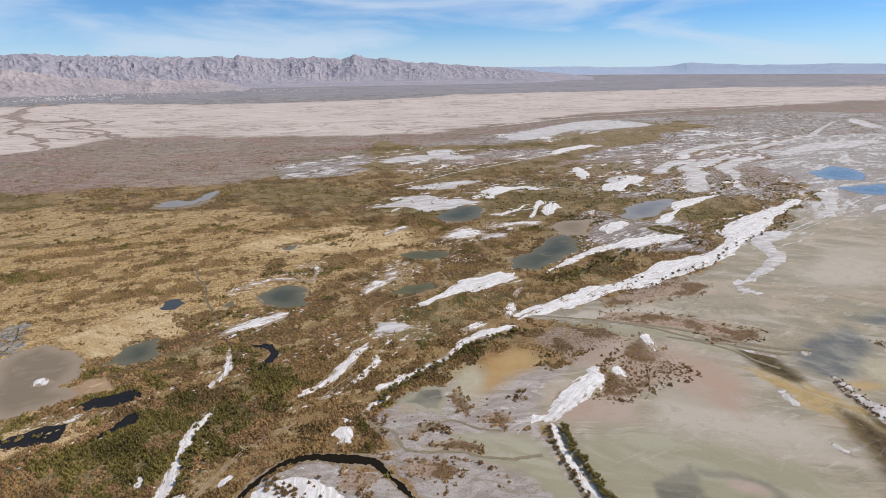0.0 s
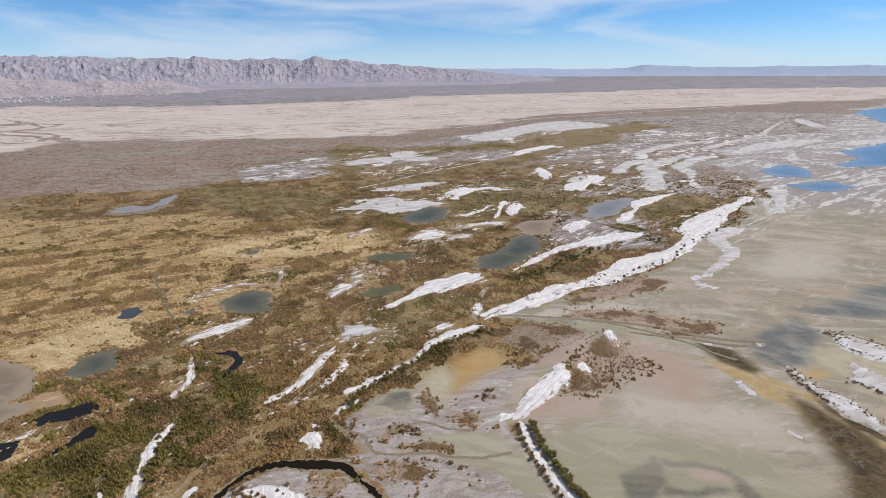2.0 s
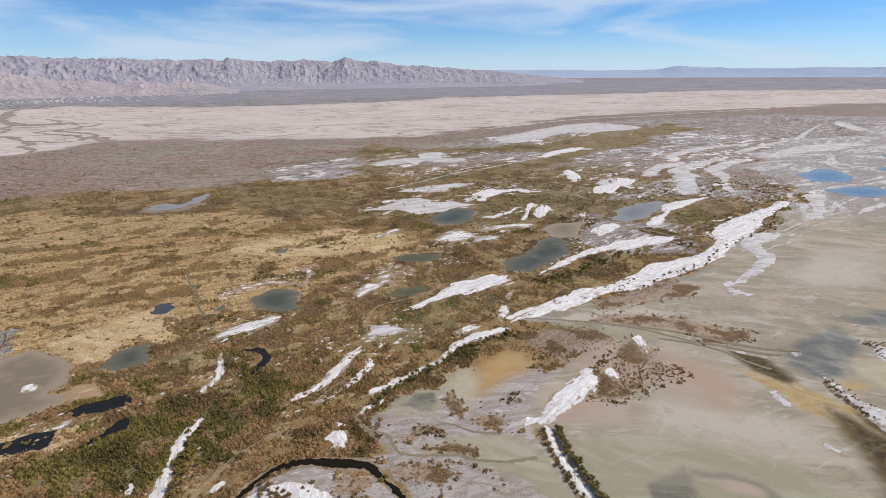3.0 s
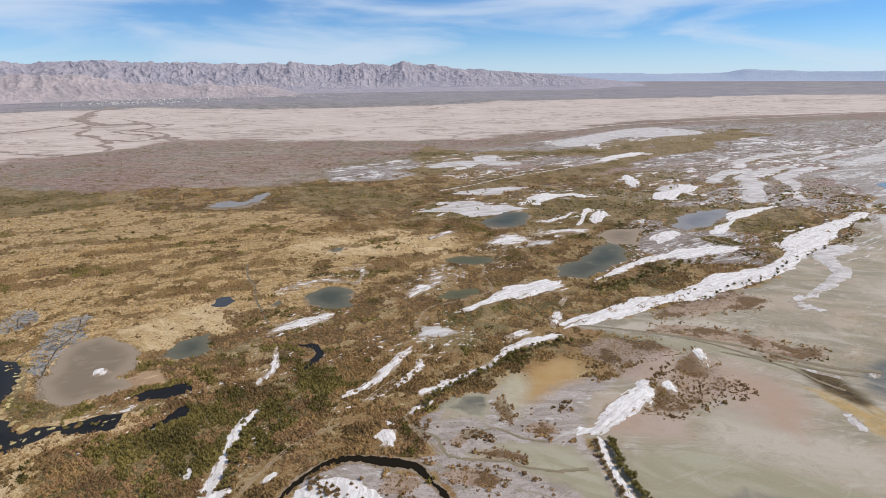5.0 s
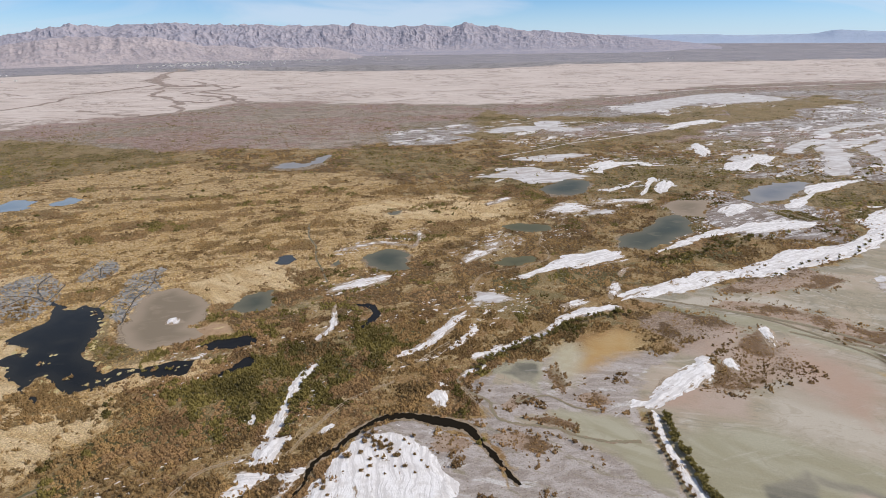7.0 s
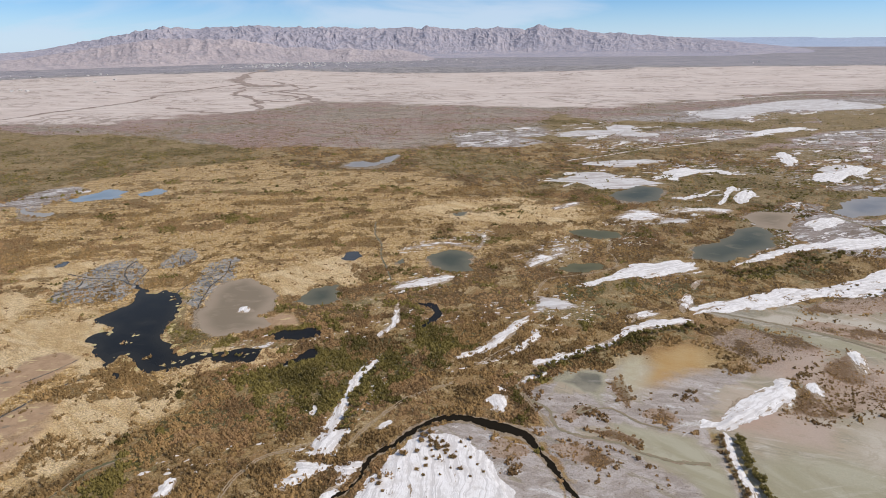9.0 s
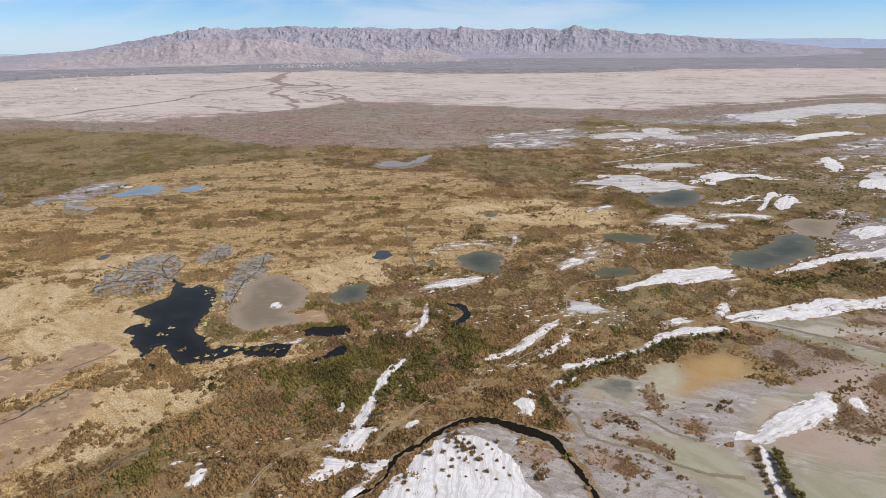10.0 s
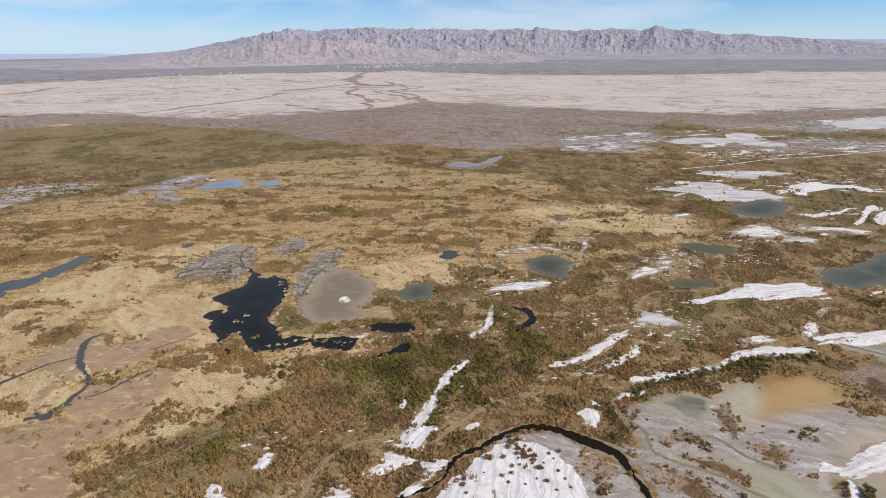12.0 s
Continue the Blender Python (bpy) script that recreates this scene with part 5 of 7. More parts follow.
salt_bar([(-33.7, 254.7), (-27.4, 254.7), (-17, 250.7), (-14.4, 248.4), (-20.9, 243.8), (-28.1, 243.6), (-30, 237.8), (-32.5, 241.2)], "greyish salt patch at a track junction")
salt_bar([(30.6, 264.1), (34.1, 271.8), (37, 267.5), (35.6, 261.2), (31.4, 259)], "small white salt patch by the stream")
salt_bar([(75, 511), (66, 493), (55, 485), (49, 475), (46, 462), (51, 470), (62, 480), (70, 493)], "long white salt bar with wavy ridges in the marsh")
salt_bar([(92, 527), (87, 522), (82, 505), (78, 484), (72, 464), (73, 458), (78, 471), (84, 494), (89, 512)], "small white salt strip between shrubs")
salt_bar([(-4.9, 394.4), (4, 416), (13, 430), (19, 435), (24, 429), (34, 426), (49, 443), (59, 444), (74, 450), (74, 439), (64, 430), (54, 433), (42, 427), (31, 415), (20, 402), (11.7, 392.8), (7.2, 396.4), (0.7, 394.7)], "long white salt bar with wavy ridges in the marsh")
salt_bar([(27, 401), (38, 415), (48, 415), (43, 403), (30.6, 396.2)], "pale grey salt pan beside a white bar")
salt_bar([(41.7, 269.7), (47.4, 275.3), (56.1, 280.9), (73, 292.9), (92.6, 304.9), (107.8, 315.3), (120.4, 326.7), (141.5, 344.1), (161.2, 354.6), (179, 363), (197, 384), (218, 424), (255, 460), (292, 489), (327, 523), (341, 524), (320, 501), (285, 464), (259, 427), (234, 402), (213, 383), (195, 362), (182.1, 348.1), (168.4, 335.1), (145.9, 321.6), (127.8, 307), (111.2, 298.9), (91.6, 289), (75.9, 277.9), (61.6, 269), (50, 263.3), (43.4, 264.5)], "great curving white salt bar along the shore")
salt_bar([(63.5, 326.9), (69.5, 336.1), (82.2, 352.3), (103.7, 376.1), (124, 389), (136, 399), (154, 403), (172, 409), (177, 401), (162, 385), (138, 376), (120.2, 373.4), (104, 361.7), (89.5, 350.5), (75.7, 338.9)], "long white salt bar with wavy ridges in the marsh")
salt_bar([(128, 436), (148, 455), (145, 435), (125, 410), (122, 418)], "broken white salt patch among shrubs")
salt_bar([(86, 485), (99, 511), (106, 505), (99, 488), (90, 472)], "small white salt patch among shrubs")
salt_bar([(268, 541), (254, 537), (231, 524), (209, 506), (199, 479), (182, 460), (168, 437), (179, 439), (198, 469), (207, 483), (224, 500), (243, 517)], "long white salt bar with wavy ridges in the marsh")
salt_bar([(240, 412), (256, 417), (267, 413), (251, 398), (238, 387), (232, 373), (228, 353), (219, 340), (202.1, 325.8), (183.4, 311.5), (167.6, 301.1), (168.4, 307.7), (183.3, 319.7), (198.9, 333.8), (213, 347), (219, 360), (222, 376), (224, 391), (234, 406)], "hooked white salt spit on grey mud")
salt_bar([(368, 549), (385, 556), (391, 547), (364, 512), (343, 478), (327, 456), (309, 455), (317, 469), (339, 490), (354, 518)], "hooked white salt spit on grey mud")
salt_bar([(66.8, 203.9), (66, 210.1), (63.1, 209.4), (54.9, 200.6), (50, 194.3), (44.2, 188.5), (40.7, 182.8), (37.5, 175.6), (33.3, 175.9), (31.5, 172.1), (35.6, 170.8), (41.4, 172.8), (49.2, 179.6), (57.7, 187.6), (63.8, 194.7)], "white salt spit scored with curved ridges")
salt_bar([(96.9, 241.2), (93.2, 240.2), (92.4, 233.6), (91.9, 224.4), (95.5, 222.5), (97, 230.3), (98.1, 237.4)], "small white salt patch ringed by brush")
salt_bar([(74, 211.1), (70, 206), (74.2, 200.6), (76, 208)], "small white salt patch in dark brush")
salt_bar([(38.1, 168.6), (38.6, 155.6), (39.9, 149.4), (40.9, 141.4), (43.7, 134.7), (45.2, 129.3), (49.4, 129.5), (47.5, 136.2), (45.3, 141.3), (43.4, 148.1), (41.6, 153.9), (40.7, 163.2), (40, 169.1)], "straight white salt strip between shrub rows")
salt_bar([(229, 640), (214, 653), (194, 619), (177, 604), (163, 568), (181, 566), (198, 598), (222, 623)], "white salt patch among brown shrubs")
salt_bar([(329, 808), (374, 879), (420, 918), (463, 944), (508, 958), (550, 977), (493, 928), (446, 907), (397, 865), (350, 807)], "distant white salt bar on grey flats")
salt_bar([(251, 685), (285, 742), (317, 763), (341, 772), (315, 734), (284, 706), (267, 671), (250, 664)], "distant white salt bar on grey flats")
salt_bar([(296, 705), (344, 755), (379, 788), (409, 805), (400, 776), (357, 739), (322, 704), (310, 656), (277, 590), (268, 561), (249, 571), (279, 633)], "distant white salt bar on grey flats")
salt_bar([(341, 704), (392, 770), (424, 793), (435, 782), (391, 737), (355, 694), (350, 655), (323, 609), (310, 559), (300, 579), (321, 632)], "distant white salt bar on grey flats")
salt_bar([(454, 862), (523, 926), (582, 975), (653, 1039), (622, 999), (541, 925), (476, 861)], "distant white salt bar on grey flats")
salt_bar([(482, 820), (545, 870), (589, 885), (660, 918), (668, 904), (601, 867), (537, 837), (482, 801)], "distant white salt bar on grey flats")
salt_bar([(163, 573), (189, 637), (205, 648), (229, 640), (203, 613), (180, 577)], "distant white salt bar on grey flats")
salt_bar([(106, 1062), (170, 1160), (246, 1276), (335, 1364), (403, 1380), (444, 1260), (391, 1197), (320, 1171), (254, 1154), (191, 1057), (128, 1002)], "broad pale salt pan on distant flats")
salt_bar([(486, 812), (557, 869), (614, 899), (705, 927), (716, 959), (633, 943), (552, 891)], "distant white salt streak on grey flats")
salt_bar([(761, 937), (844, 961), (962, 1022), (942, 976), (830, 921), (731, 886)], "distant white salt streak on grey flats")
salt_bar([(237, 926), (188, 896), (158, 841), (164, 829), (190, 863), (227, 899)], "thin white salt bar among brown brush")
salt_bar([(157, 699), (169, 711), (170, 653), (161, 632), (155, 663)], "small white salt patch in brush")
salt_bar([(-71, 499), (-58, 515), (-45, 540), (-27, 548), (-14, 539), (1, 532), (18, 536), (24, 518), (18, 504), (2, 491), (-11, 486), (-22, 487), (-41, 498), (-55, 496)], "smooth pale salt pan ringed by olive brush")
salt_bar([(46, 587), (71, 594), (103, 582), (105, 573), (75, 576), (52, 550), (43, 530), (44, 553)], "thin curved white salt bar in olive brush")
salt_bar([(-33, 595), (-2, 617), (30, 631), (49, 622), (22, 599), (4, 579), (-20, 579)], "pale salt pan among low brush")
salt_bar([(-92, 774), (-68, 813), (-28, 815), (-19, 792), (-49, 770), (-75, 753)], "pale salt patch on brown flats")
salt_bar([(-30, 880), (-3, 890), (5, 828), (38, 813), (33, 787), (-3, 780), (-19, 808)], "pale salt patch on brown flats")
zone("speckle", [(113, 1056), (159, 1163), (304, 1339), (409, 1420), (601, 1542), (450, 1248), (308, 1101), (226, 1034), (156, 990)], 15)
salt_bar([(166.9, 301.1), (175.5, 297.7), (177.4, 288.5), (166.9, 287.6)], "thin salt film on grey mud")
salt_bar([(158.0, 199.8), (161.8, 197.7), (161.6, 187.1), (167.1, 176.5), (168.4, 161.9), (169.5, 144.7), (164.2, 138.9), (161.4, 153.6), (157.1, 163.7), (156.1, 176.9), (155.5, 184.1)], "grey-white shore bar dotted with small plants")
salt_bar([(197.4, 233.2), (203.1, 231.0), (209.5, 223.4), (215.2, 215.2), (223.9, 203.6), (212.8, 191.5), (203.7, 201.5), (196.2, 210.1), (196.6, 220.9)], "grey-white shore bar dotted with small plants")
salt_bar([(189.5, 200.5), (192.2, 195.6), (193.0, 188.4), (198.8, 176.4), (189.0, 165.8), (183.0, 176.6), (180.3, 181.6), (177.6, 187.7)], "grey-white salt shelf at the shore")
salt_bar([(131.5, 192.5), (134.2, 190.6), (134.3, 180.7), (131.6, 180.9), (130.0, 185.8)], "thin salt film on grey mud")
salt_bar([(130.5, 160.1), (132.6, 158.6), (135.0, 152.2), (132.7, 151.5), (130.5, 155.6)], "thin salt film on grey mud")
salt_bar([(158.2, 222.4), (163.3, 223.8), (163.7, 220.9), (158.6, 219.1)], "thin salt film on grey mud")
salt_bar([(133.9, 225.2), (144.5, 220.0), (147.2, 215.5), (143.4, 218.0), (136.1, 221.7)], "thin salt film on grey mud")
# creeks, tracks and washes
creek([(-3.4, 127.4), (-10.5, 136.6), (-15.9, 143), (-19.6, 147.6), (-23.6, 150.3), (-29.8, 150.8), (-37.4, 151.9), (-46.6, 151.2), (-52.8, 146.9), (-57.9, 140), (-60.4, 132.6), (-65.2, 124.6), (-64.2, 115.6), (-67.5, 108.4), (-72, 102.2), (-76.9, 93.1)], [1.8, 1.8, 1.8, 2.2, 4.6, 4.2, 3.2, 2.8, 2.4, 2.2, 2.0, 1.6, 1.5, 1.4, 1.4, 1.4], "dark", "black winding creek with bare muddy banks")
creek([(-30.2, 177), (-25.3, 170.3), (-16.9, 165.5), (-15, 160.7), (-12.1, 156.1), (-4.9, 154.7), (6.3, 154.8), (13.7, 152.3), (22.9, 151.4), (32.6, 153.1)], 1.1, "muddy", "narrow muddy greenish creek across pale flats")
creek([(-5.3, 171.2), (-7.1, 166.7), (-1.2, 170.3), (3.3, 172.3), (6.9, 171.1), (12.8, 167.3), (20.7, 166.1)], 0.8, "muddy", "thin muddy rill on pale flats")
creek([(34.6, 271), (42.6, 263.1), (56.8, 260), (79.3, 255.5), (100.8, 249.9), (120.7, 242), (135.8, 232.2), (149, 226), (164.3, 224.3)], [1.6, 1.4, 1.5, 1.6, 1.5, 1.8, 2.0, 2.2, 2.0], "muddy", "broad shallow greenish stream reaching the shore")
creek([(77.6, 255.3), (88.1, 252.6), (100.3, 247.4), (111.2, 240.1), (121.4, 233), (132.3, 228.5), (142.1, 223.1), (152.8, 220)], 1.6, "muddy", "shallow greenish strand of the shore stream")
creek([(105, 237.7), (118.4, 231.9), (129.7, 223.2), (134.9, 214.1), (141.3, 208.3)], 1.3, "muddy", "shallow greenish strand of the shore stream")
creek([(37.7, 168.9), (37.7, 160.2), (39.1, 152.6), (40.7, 142.9), (42.4, 135.3), (44.6, 127.2)], 1.2, "muddy", "narrow dark ditch beside a white salt strip")
creek([(145, 452), (156, 434), (170, 421), (183, 407), (201, 408), (222, 395)], 2.0, "muddy", "narrow muddy creek through shrubs")
creek([(-137.7, 101.4), (-142.4, 94.2), (-142.6, 88), (-143.9, 83), (-145.5, 76.7), (-145.6, 71.4), (-143.7, 65.1), (-141.3, 57.5)], 1.1, "moss", "dark weedy slough between reeds and green brush")
creek([(-161.9, 341.7), (-151.9, 319), (-139.3, 300.8), (-131.6, 282.7), (-121.8, 267.9), (-111.5, 251)], 0.9, "moss", "narrow grey slough through tan reeds")
dirt_track([(-33.4, 239.7), (-35.8, 255.3), (-35.1, 268.8), (-31.4, 278.9), (-20.3, 286.6), (-8, 295.6), (1.1, 306.4), (-0.2, 318.7), (-4.5, 331.1), (-3.2, 346.2), (4.1, 362.1), (9.5, 379.6), (13, 402)], 1.4)
dirt_track([(-93.5, 85.3), (-96.4, 92.9), (-98.8, 99.6), (-98.9, 108.5), (-96.5, 115.4), (-89.1, 121.8), (-85.2, 125.7)], 1.2)
dirt_track([(-74.8, 125.8), (-72.6, 136.9), (-69.9, 145), (-66.5, 155.1), (-60.9, 162.2), (-52.5, 171.4)], 1.3)
dirt_track([(-27.5, 172.1), (-20.7, 164.2), (-14.3, 156.2)], 1.6)
dirt_track([(-37.2, 203.5), (-41.7, 196.1), (-46.2, 187.7), (-48.3, 185.6)], 1.8)
shore_road([(1179, 1915), (853, 1736), (608, 1605), (332, 1466), (196, 1338), (95, 1242)], 4.0)
dry_wash([(883, 1655), (565, 1488), (311, 1369), (184, 1257), (77, 1162), (18, 1096)], 6)
salt_bar([(648, 1021), (702, 1095), (844, 1266), (884, 1306), (747, 1135), (666, 1028)], "distant white salt streak on grey flats")
salt_bar([(920, 1316), (973, 1375), (915, 1214), (858, 1157)], "distant white salt streak on grey flats")
shore_road([(147, 819), (98, 765), (56, 722), (18, 688), (-16, 642), (-57, 597)], 1.6)
dry_wash([(-1499, 2135), (-1408, 1906), (-1253, 1635), (-1084, 1465), (-976, 1460)], 20)
dry_wash([(-1084, 1465), (-971, 1272), (-926, 1172), (-800, 1078), (-693, 951), (-675, 880), (-719, 859), (-793, 879), (-856, 898)], 9)
dry_wash([(-788, 1084), (-718, 1072), (-681, 1119), (-624, 1061), (-609, 968), (-606, 903)], 8)
dry_wash([(-1004, 1501), (-855, 1439), (-865, 1321), (-875, 1254), (-729, 1160), (-637, 1082), (-548, 998)], 7)
dry_wash([(-1142, 1193), (-1120, 1248), (-1134, 1389), (-1133, 1500)], 9)
dry_wash([(-1045, 619), (-994, 673), (-1012, 773), (-1010, 799), (-1011, 904), (-1037, 1014), (-1082, 1119)], 6)
dry_wash([(-1717, 765), (-1749, 848), (-1847, 983)], 12)
dry_wash([(-1981, 1100), (-1949, 1175), (-1932, 1245)], 10)
dry_wash([(-1107, 1615), (-1021, 1551), (-874, 1380), (-866, 1290), (-779, 1245), (-709, 1183), (-694, 1087)], 7)
# reed islets
islet([(-201.6, 82.9), (-206, 86.3), (-206, 90.3), (-203.1, 89.8), (-200.3, 84.7), (-196, 80.1)])
zone("straw", [(-201.6, 82.9), (-206, 86.3), (-206, 90.3), (-203.1, 89.8), (-200.3, 84.7), (-196, 80.1)], 2)
islet([(-212.6, 95.1), (-218.9, 103), (-215.2, 102.6), (-208.1, 96.6)])
zone("straw", [(-212.6, 95.1), (-218.9, 103), (-215.2, 102.6), (-208.1, 96.6)], 2)
islet([(-206.2, 97.6), (-205, 103.5), (-204.2, 106.6), (-201.9, 103.8), (-201.8, 98.3)])
zone("straw", [(-206.2, 97.6), (-205, 103.5), (-204.2, 106.6), (-201.9, 103.8), (-201.8, 98.3)], 2)
# dark rills over wet mud
# hedges and single shrubs
bush_row([(42.5, 167.3), (44.5, 153.7), (48, 138.6), (50.4, 129)], 66, 0.6, "green")
bush_row([(37.4, 168.3), (38.4, 155.6), (40.1, 148.3), (41.4, 140.3), (44.9, 128.2)], 26, 0.4, "brown")
bush_row([(-83.1, 180.5), (-83.5, 166.1), (-83.2, 155.8), (-80.9, 145.6), (-78.7, 135.6)], 42, 0.9, "green")
bush_row([(37.1, 243), (22.4, 235.5), (11.5, 227.2), (3.7, 215.9), (-5.9, 207.3), (-14.8, 198.4), (-20.9, 190.5), (-25, 183.9)], 72, 1.0, "green")
bush_row([(61.1, 309.2), (84, 326.4), (107.8, 346.7), (130.6, 367.3)], 80, 2.6, "green")
bush_row([(120.7, 301.9), (134.8, 316.3), (155.5, 331.6), (176.1, 343.7), (190, 363), (208, 380), (238, 404), (267, 430), (295, 475)], 32, 1.2, "green")
bush_row([(103.5, 306.9), (109.1, 302.8), (113.8, 311.9), (118.9, 313.5)], 6, 1.0, "brown")
bush_row([(-52.5, 140.1), (-50.4, 138.3), (-48, 135.5), (-46.9, 134.4)], 16, 1.3, "brown")
bush_row([(-46.4, 138.1), (-44.8, 136.1), (-43.7, 133.9), (-41.6, 131.8)], 9, 0.6, "brown")
bush_row([(157.0, 197.1), (156.1, 186.6), (157.2, 178.4), (157.9, 173.3)], 70, 1.0, "tiny")
bush_row([(159.1, 198.8), (159.7, 185.1), (165.1, 174.0), (167.6, 161.0)], 70, 1.6, "tiny")
bush_row([(197.0, 231.4), (197.4, 222.0), (197.8, 212.1), (204.1, 204.5)], 50, 1.2, "tiny")
bush_row([(200.1, 230.0), (206.4, 220.2), (211.8, 211.1)], 50, 2.2, "tiny")
bush_row([(177.5, 188.1), (180.0, 184.1), (183.9, 178.2)], 30, 1.5, "tiny")
lone_bushes([(-55.9, 129.3, 1.5), (-52.3, 131.5, 0.9), (-49.6, 124.2, 1.1), (-48.5, 129.2, 1), (-47.6, 126.5, 1.1), (-46.9, 122.6, 0.8), (-58.7, 117.8, 1.2), (-58, 115.6, 1.2), (-55.8, 113.4, 0.8), (-54.8, 122.9, 0.6), (-46.7, 131, 0.7), (-40.6, 139.7, 0.9), (-38.1, 142.3, 0.8), (-38.7, 138.2, 0.7), (-40.7, 135, 0.7), (-37.4, 128.4, 0.9), (-35.8, 133.9, 0.8), (-33.1, 131.7, 0.7), (-40.3, 127.9, 0.6), (-42.4, 124.3, 0.6), (-30.7, 129.3, 0.8), (-33.9, 126.4, 0.7)])
# the far town and scattered homes
homestead([(-1547, 2584), (-1546, 2584), (-1696, 2623), (-1675, 2440), (-1730, 2378), (-1606, 2399), (-1687, 2536), (-1691, 2318), (-1768, 2426), (-1515, 2669), (-1617, 2592), (-1619, 2327), (-1610, 2438), (-1421, 2486), (-1503, 2574), (-1508, 2545), (-1609, 2409), (-1644, 2527), (-1581, 2551), (-1662, 2288), (-1622, 2533), (-1661, 2411), (-1532, 2611), (-1692, 2330), (-1592, 2570), (-1539, 2617), (-1668, 2394), (-1523, 2608), (-1566, 2664), (-1691, 2302), (-1622, 2640), (-1784, 2420), (-1669, 2573), (-1594, 2414), (-1698, 2422), (-1697, 2497), (-1592, 2661), (-1642, 2410), (-1741, 2450), (-1624, 2635), (-1606, 2439), (-1597, 2662), (-1689, 2430), (-1658, 2437), (-1567, 2613)])
homestead([(-2075, 1685), (-1980, 1756), (-1958, 1731), (-2140, 1593), (-1941, 1749), (-2086, 1492), (-1976, 1696), (-2232, 1584), (-2039, 1551), (-2174, 1506)])
homestead([(-1367, 2754), (-1481, 2627), (-1535, 2677), (-1449, 2687), (-1377, 2678), (-1192, 2848), (-1188, 2799), (-1340, 2729), (-1347, 2721), (-1234, 2682), (-1206, 2809), (-1399, 2717), (-1226, 2787), (-1415, 2804), (-1327, 2812), (-1242, 2768)])
homestead([(-1573, 1112), (-1575, 1136), (-1538, 1128), (-1706, 1456), (-1659, 1445), (-1685, 1499), (-1700, 1560), (-2263, 1201)])
homestead([(540, 3020), (512, 2977)])

_g = np.random.default_rng(12)
homestead([(-1560 + 0.84 * a - 0.54 * b, 2400 + 0.54 * a + 0.84 * b) for a, b in zip(_g.normal(0, 150, 70), _g.normal(0, 70, 70))])
homestead([(-1090 + 0.92 * a - 0.4 * b, 2880 + 0.4 * a + 0.92 * b) for a, b in zip(_g.uniform(-420, 420, 34), _g.normal(0, 60, 34))])

# ---- the ground: one sheet from under the camera to the horizon ----
def zone_values(x, y, warp=True):
    """How far each place belongs to each zone, 0 to 1."""
    out = {z: np.zeros(x.shape) for z in ZONES}
    r = np.hypot(x, y)
    if warp:
        k = np.clip(r * 0.03, 2, 40)
        wx = x + (fractal(x, y, 30, 4, 21) - 0.5) * k * 1.6
        wy = y + (fractal(x, y, 30, 4, 22) - 0.5) * k * 1.6
        k = np.clip((r - 350) * 0.16, 0, 150)
        wx = wx + (fractal(x, y, 170, 5, 23) - 0.5) * k
        wy = wy + (fractal(x * 0.6, y, 120, 5, 24) - 0.5) * k * 1.4
    else:
        wx, wy = x, y
    for name, loop, soft in ZONE_LIST:
        lo, hi = loop.min(0) - soft * 2, loop.max(0) + soft * 2
        m = (wx > lo[0]) & (wx < hi[0]) & (wy > lo[1]) & (wy < hi[1])
        if not m.any():
            continue
        px, py = wx[m], wy[m]
        d = edge_distance(px, py, loop) * np.where(inside(px, py, loop), 1, -1)
        out[name][m] = np.maximum(out[name][m], np.clip(0.5 + d / soft / 2, 0, 1))
    out["crust"] = out["crust"] * (1 - np.clip(out["olive"] * 1.3, 0, 1))
    out["mud"] = out["mud"] * (1 - np.clip(out["olive"] * 1.3, 0, 1))
    az = np.degrees(np.arctan2(x, y))
    out["purple"] = np.maximum(out["purple"], np.clip((r - 620 - 150 * (fractal(x, y, 200, 3, 44) - 0.5)) / 200, 0, 1))
    foot = 2180 + 500 * np.clip((az + 10) / 40, 0, 1)
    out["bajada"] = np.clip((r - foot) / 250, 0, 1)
    band = fractal(x, y, 300, 3, 40)
    out["oasis"] = np.clip(1.3 - np.abs(r - foot - 190 - 200 * (band - 0.5)) / 340, 0, 1) * np.clip(band * 3.0, 0, 1)
    return out


def smoothstep(v, lo, hi):
    t = np.clip((v - lo) / (hi - lo), 0, 1)
    return t * t * (3 - 2 * t)


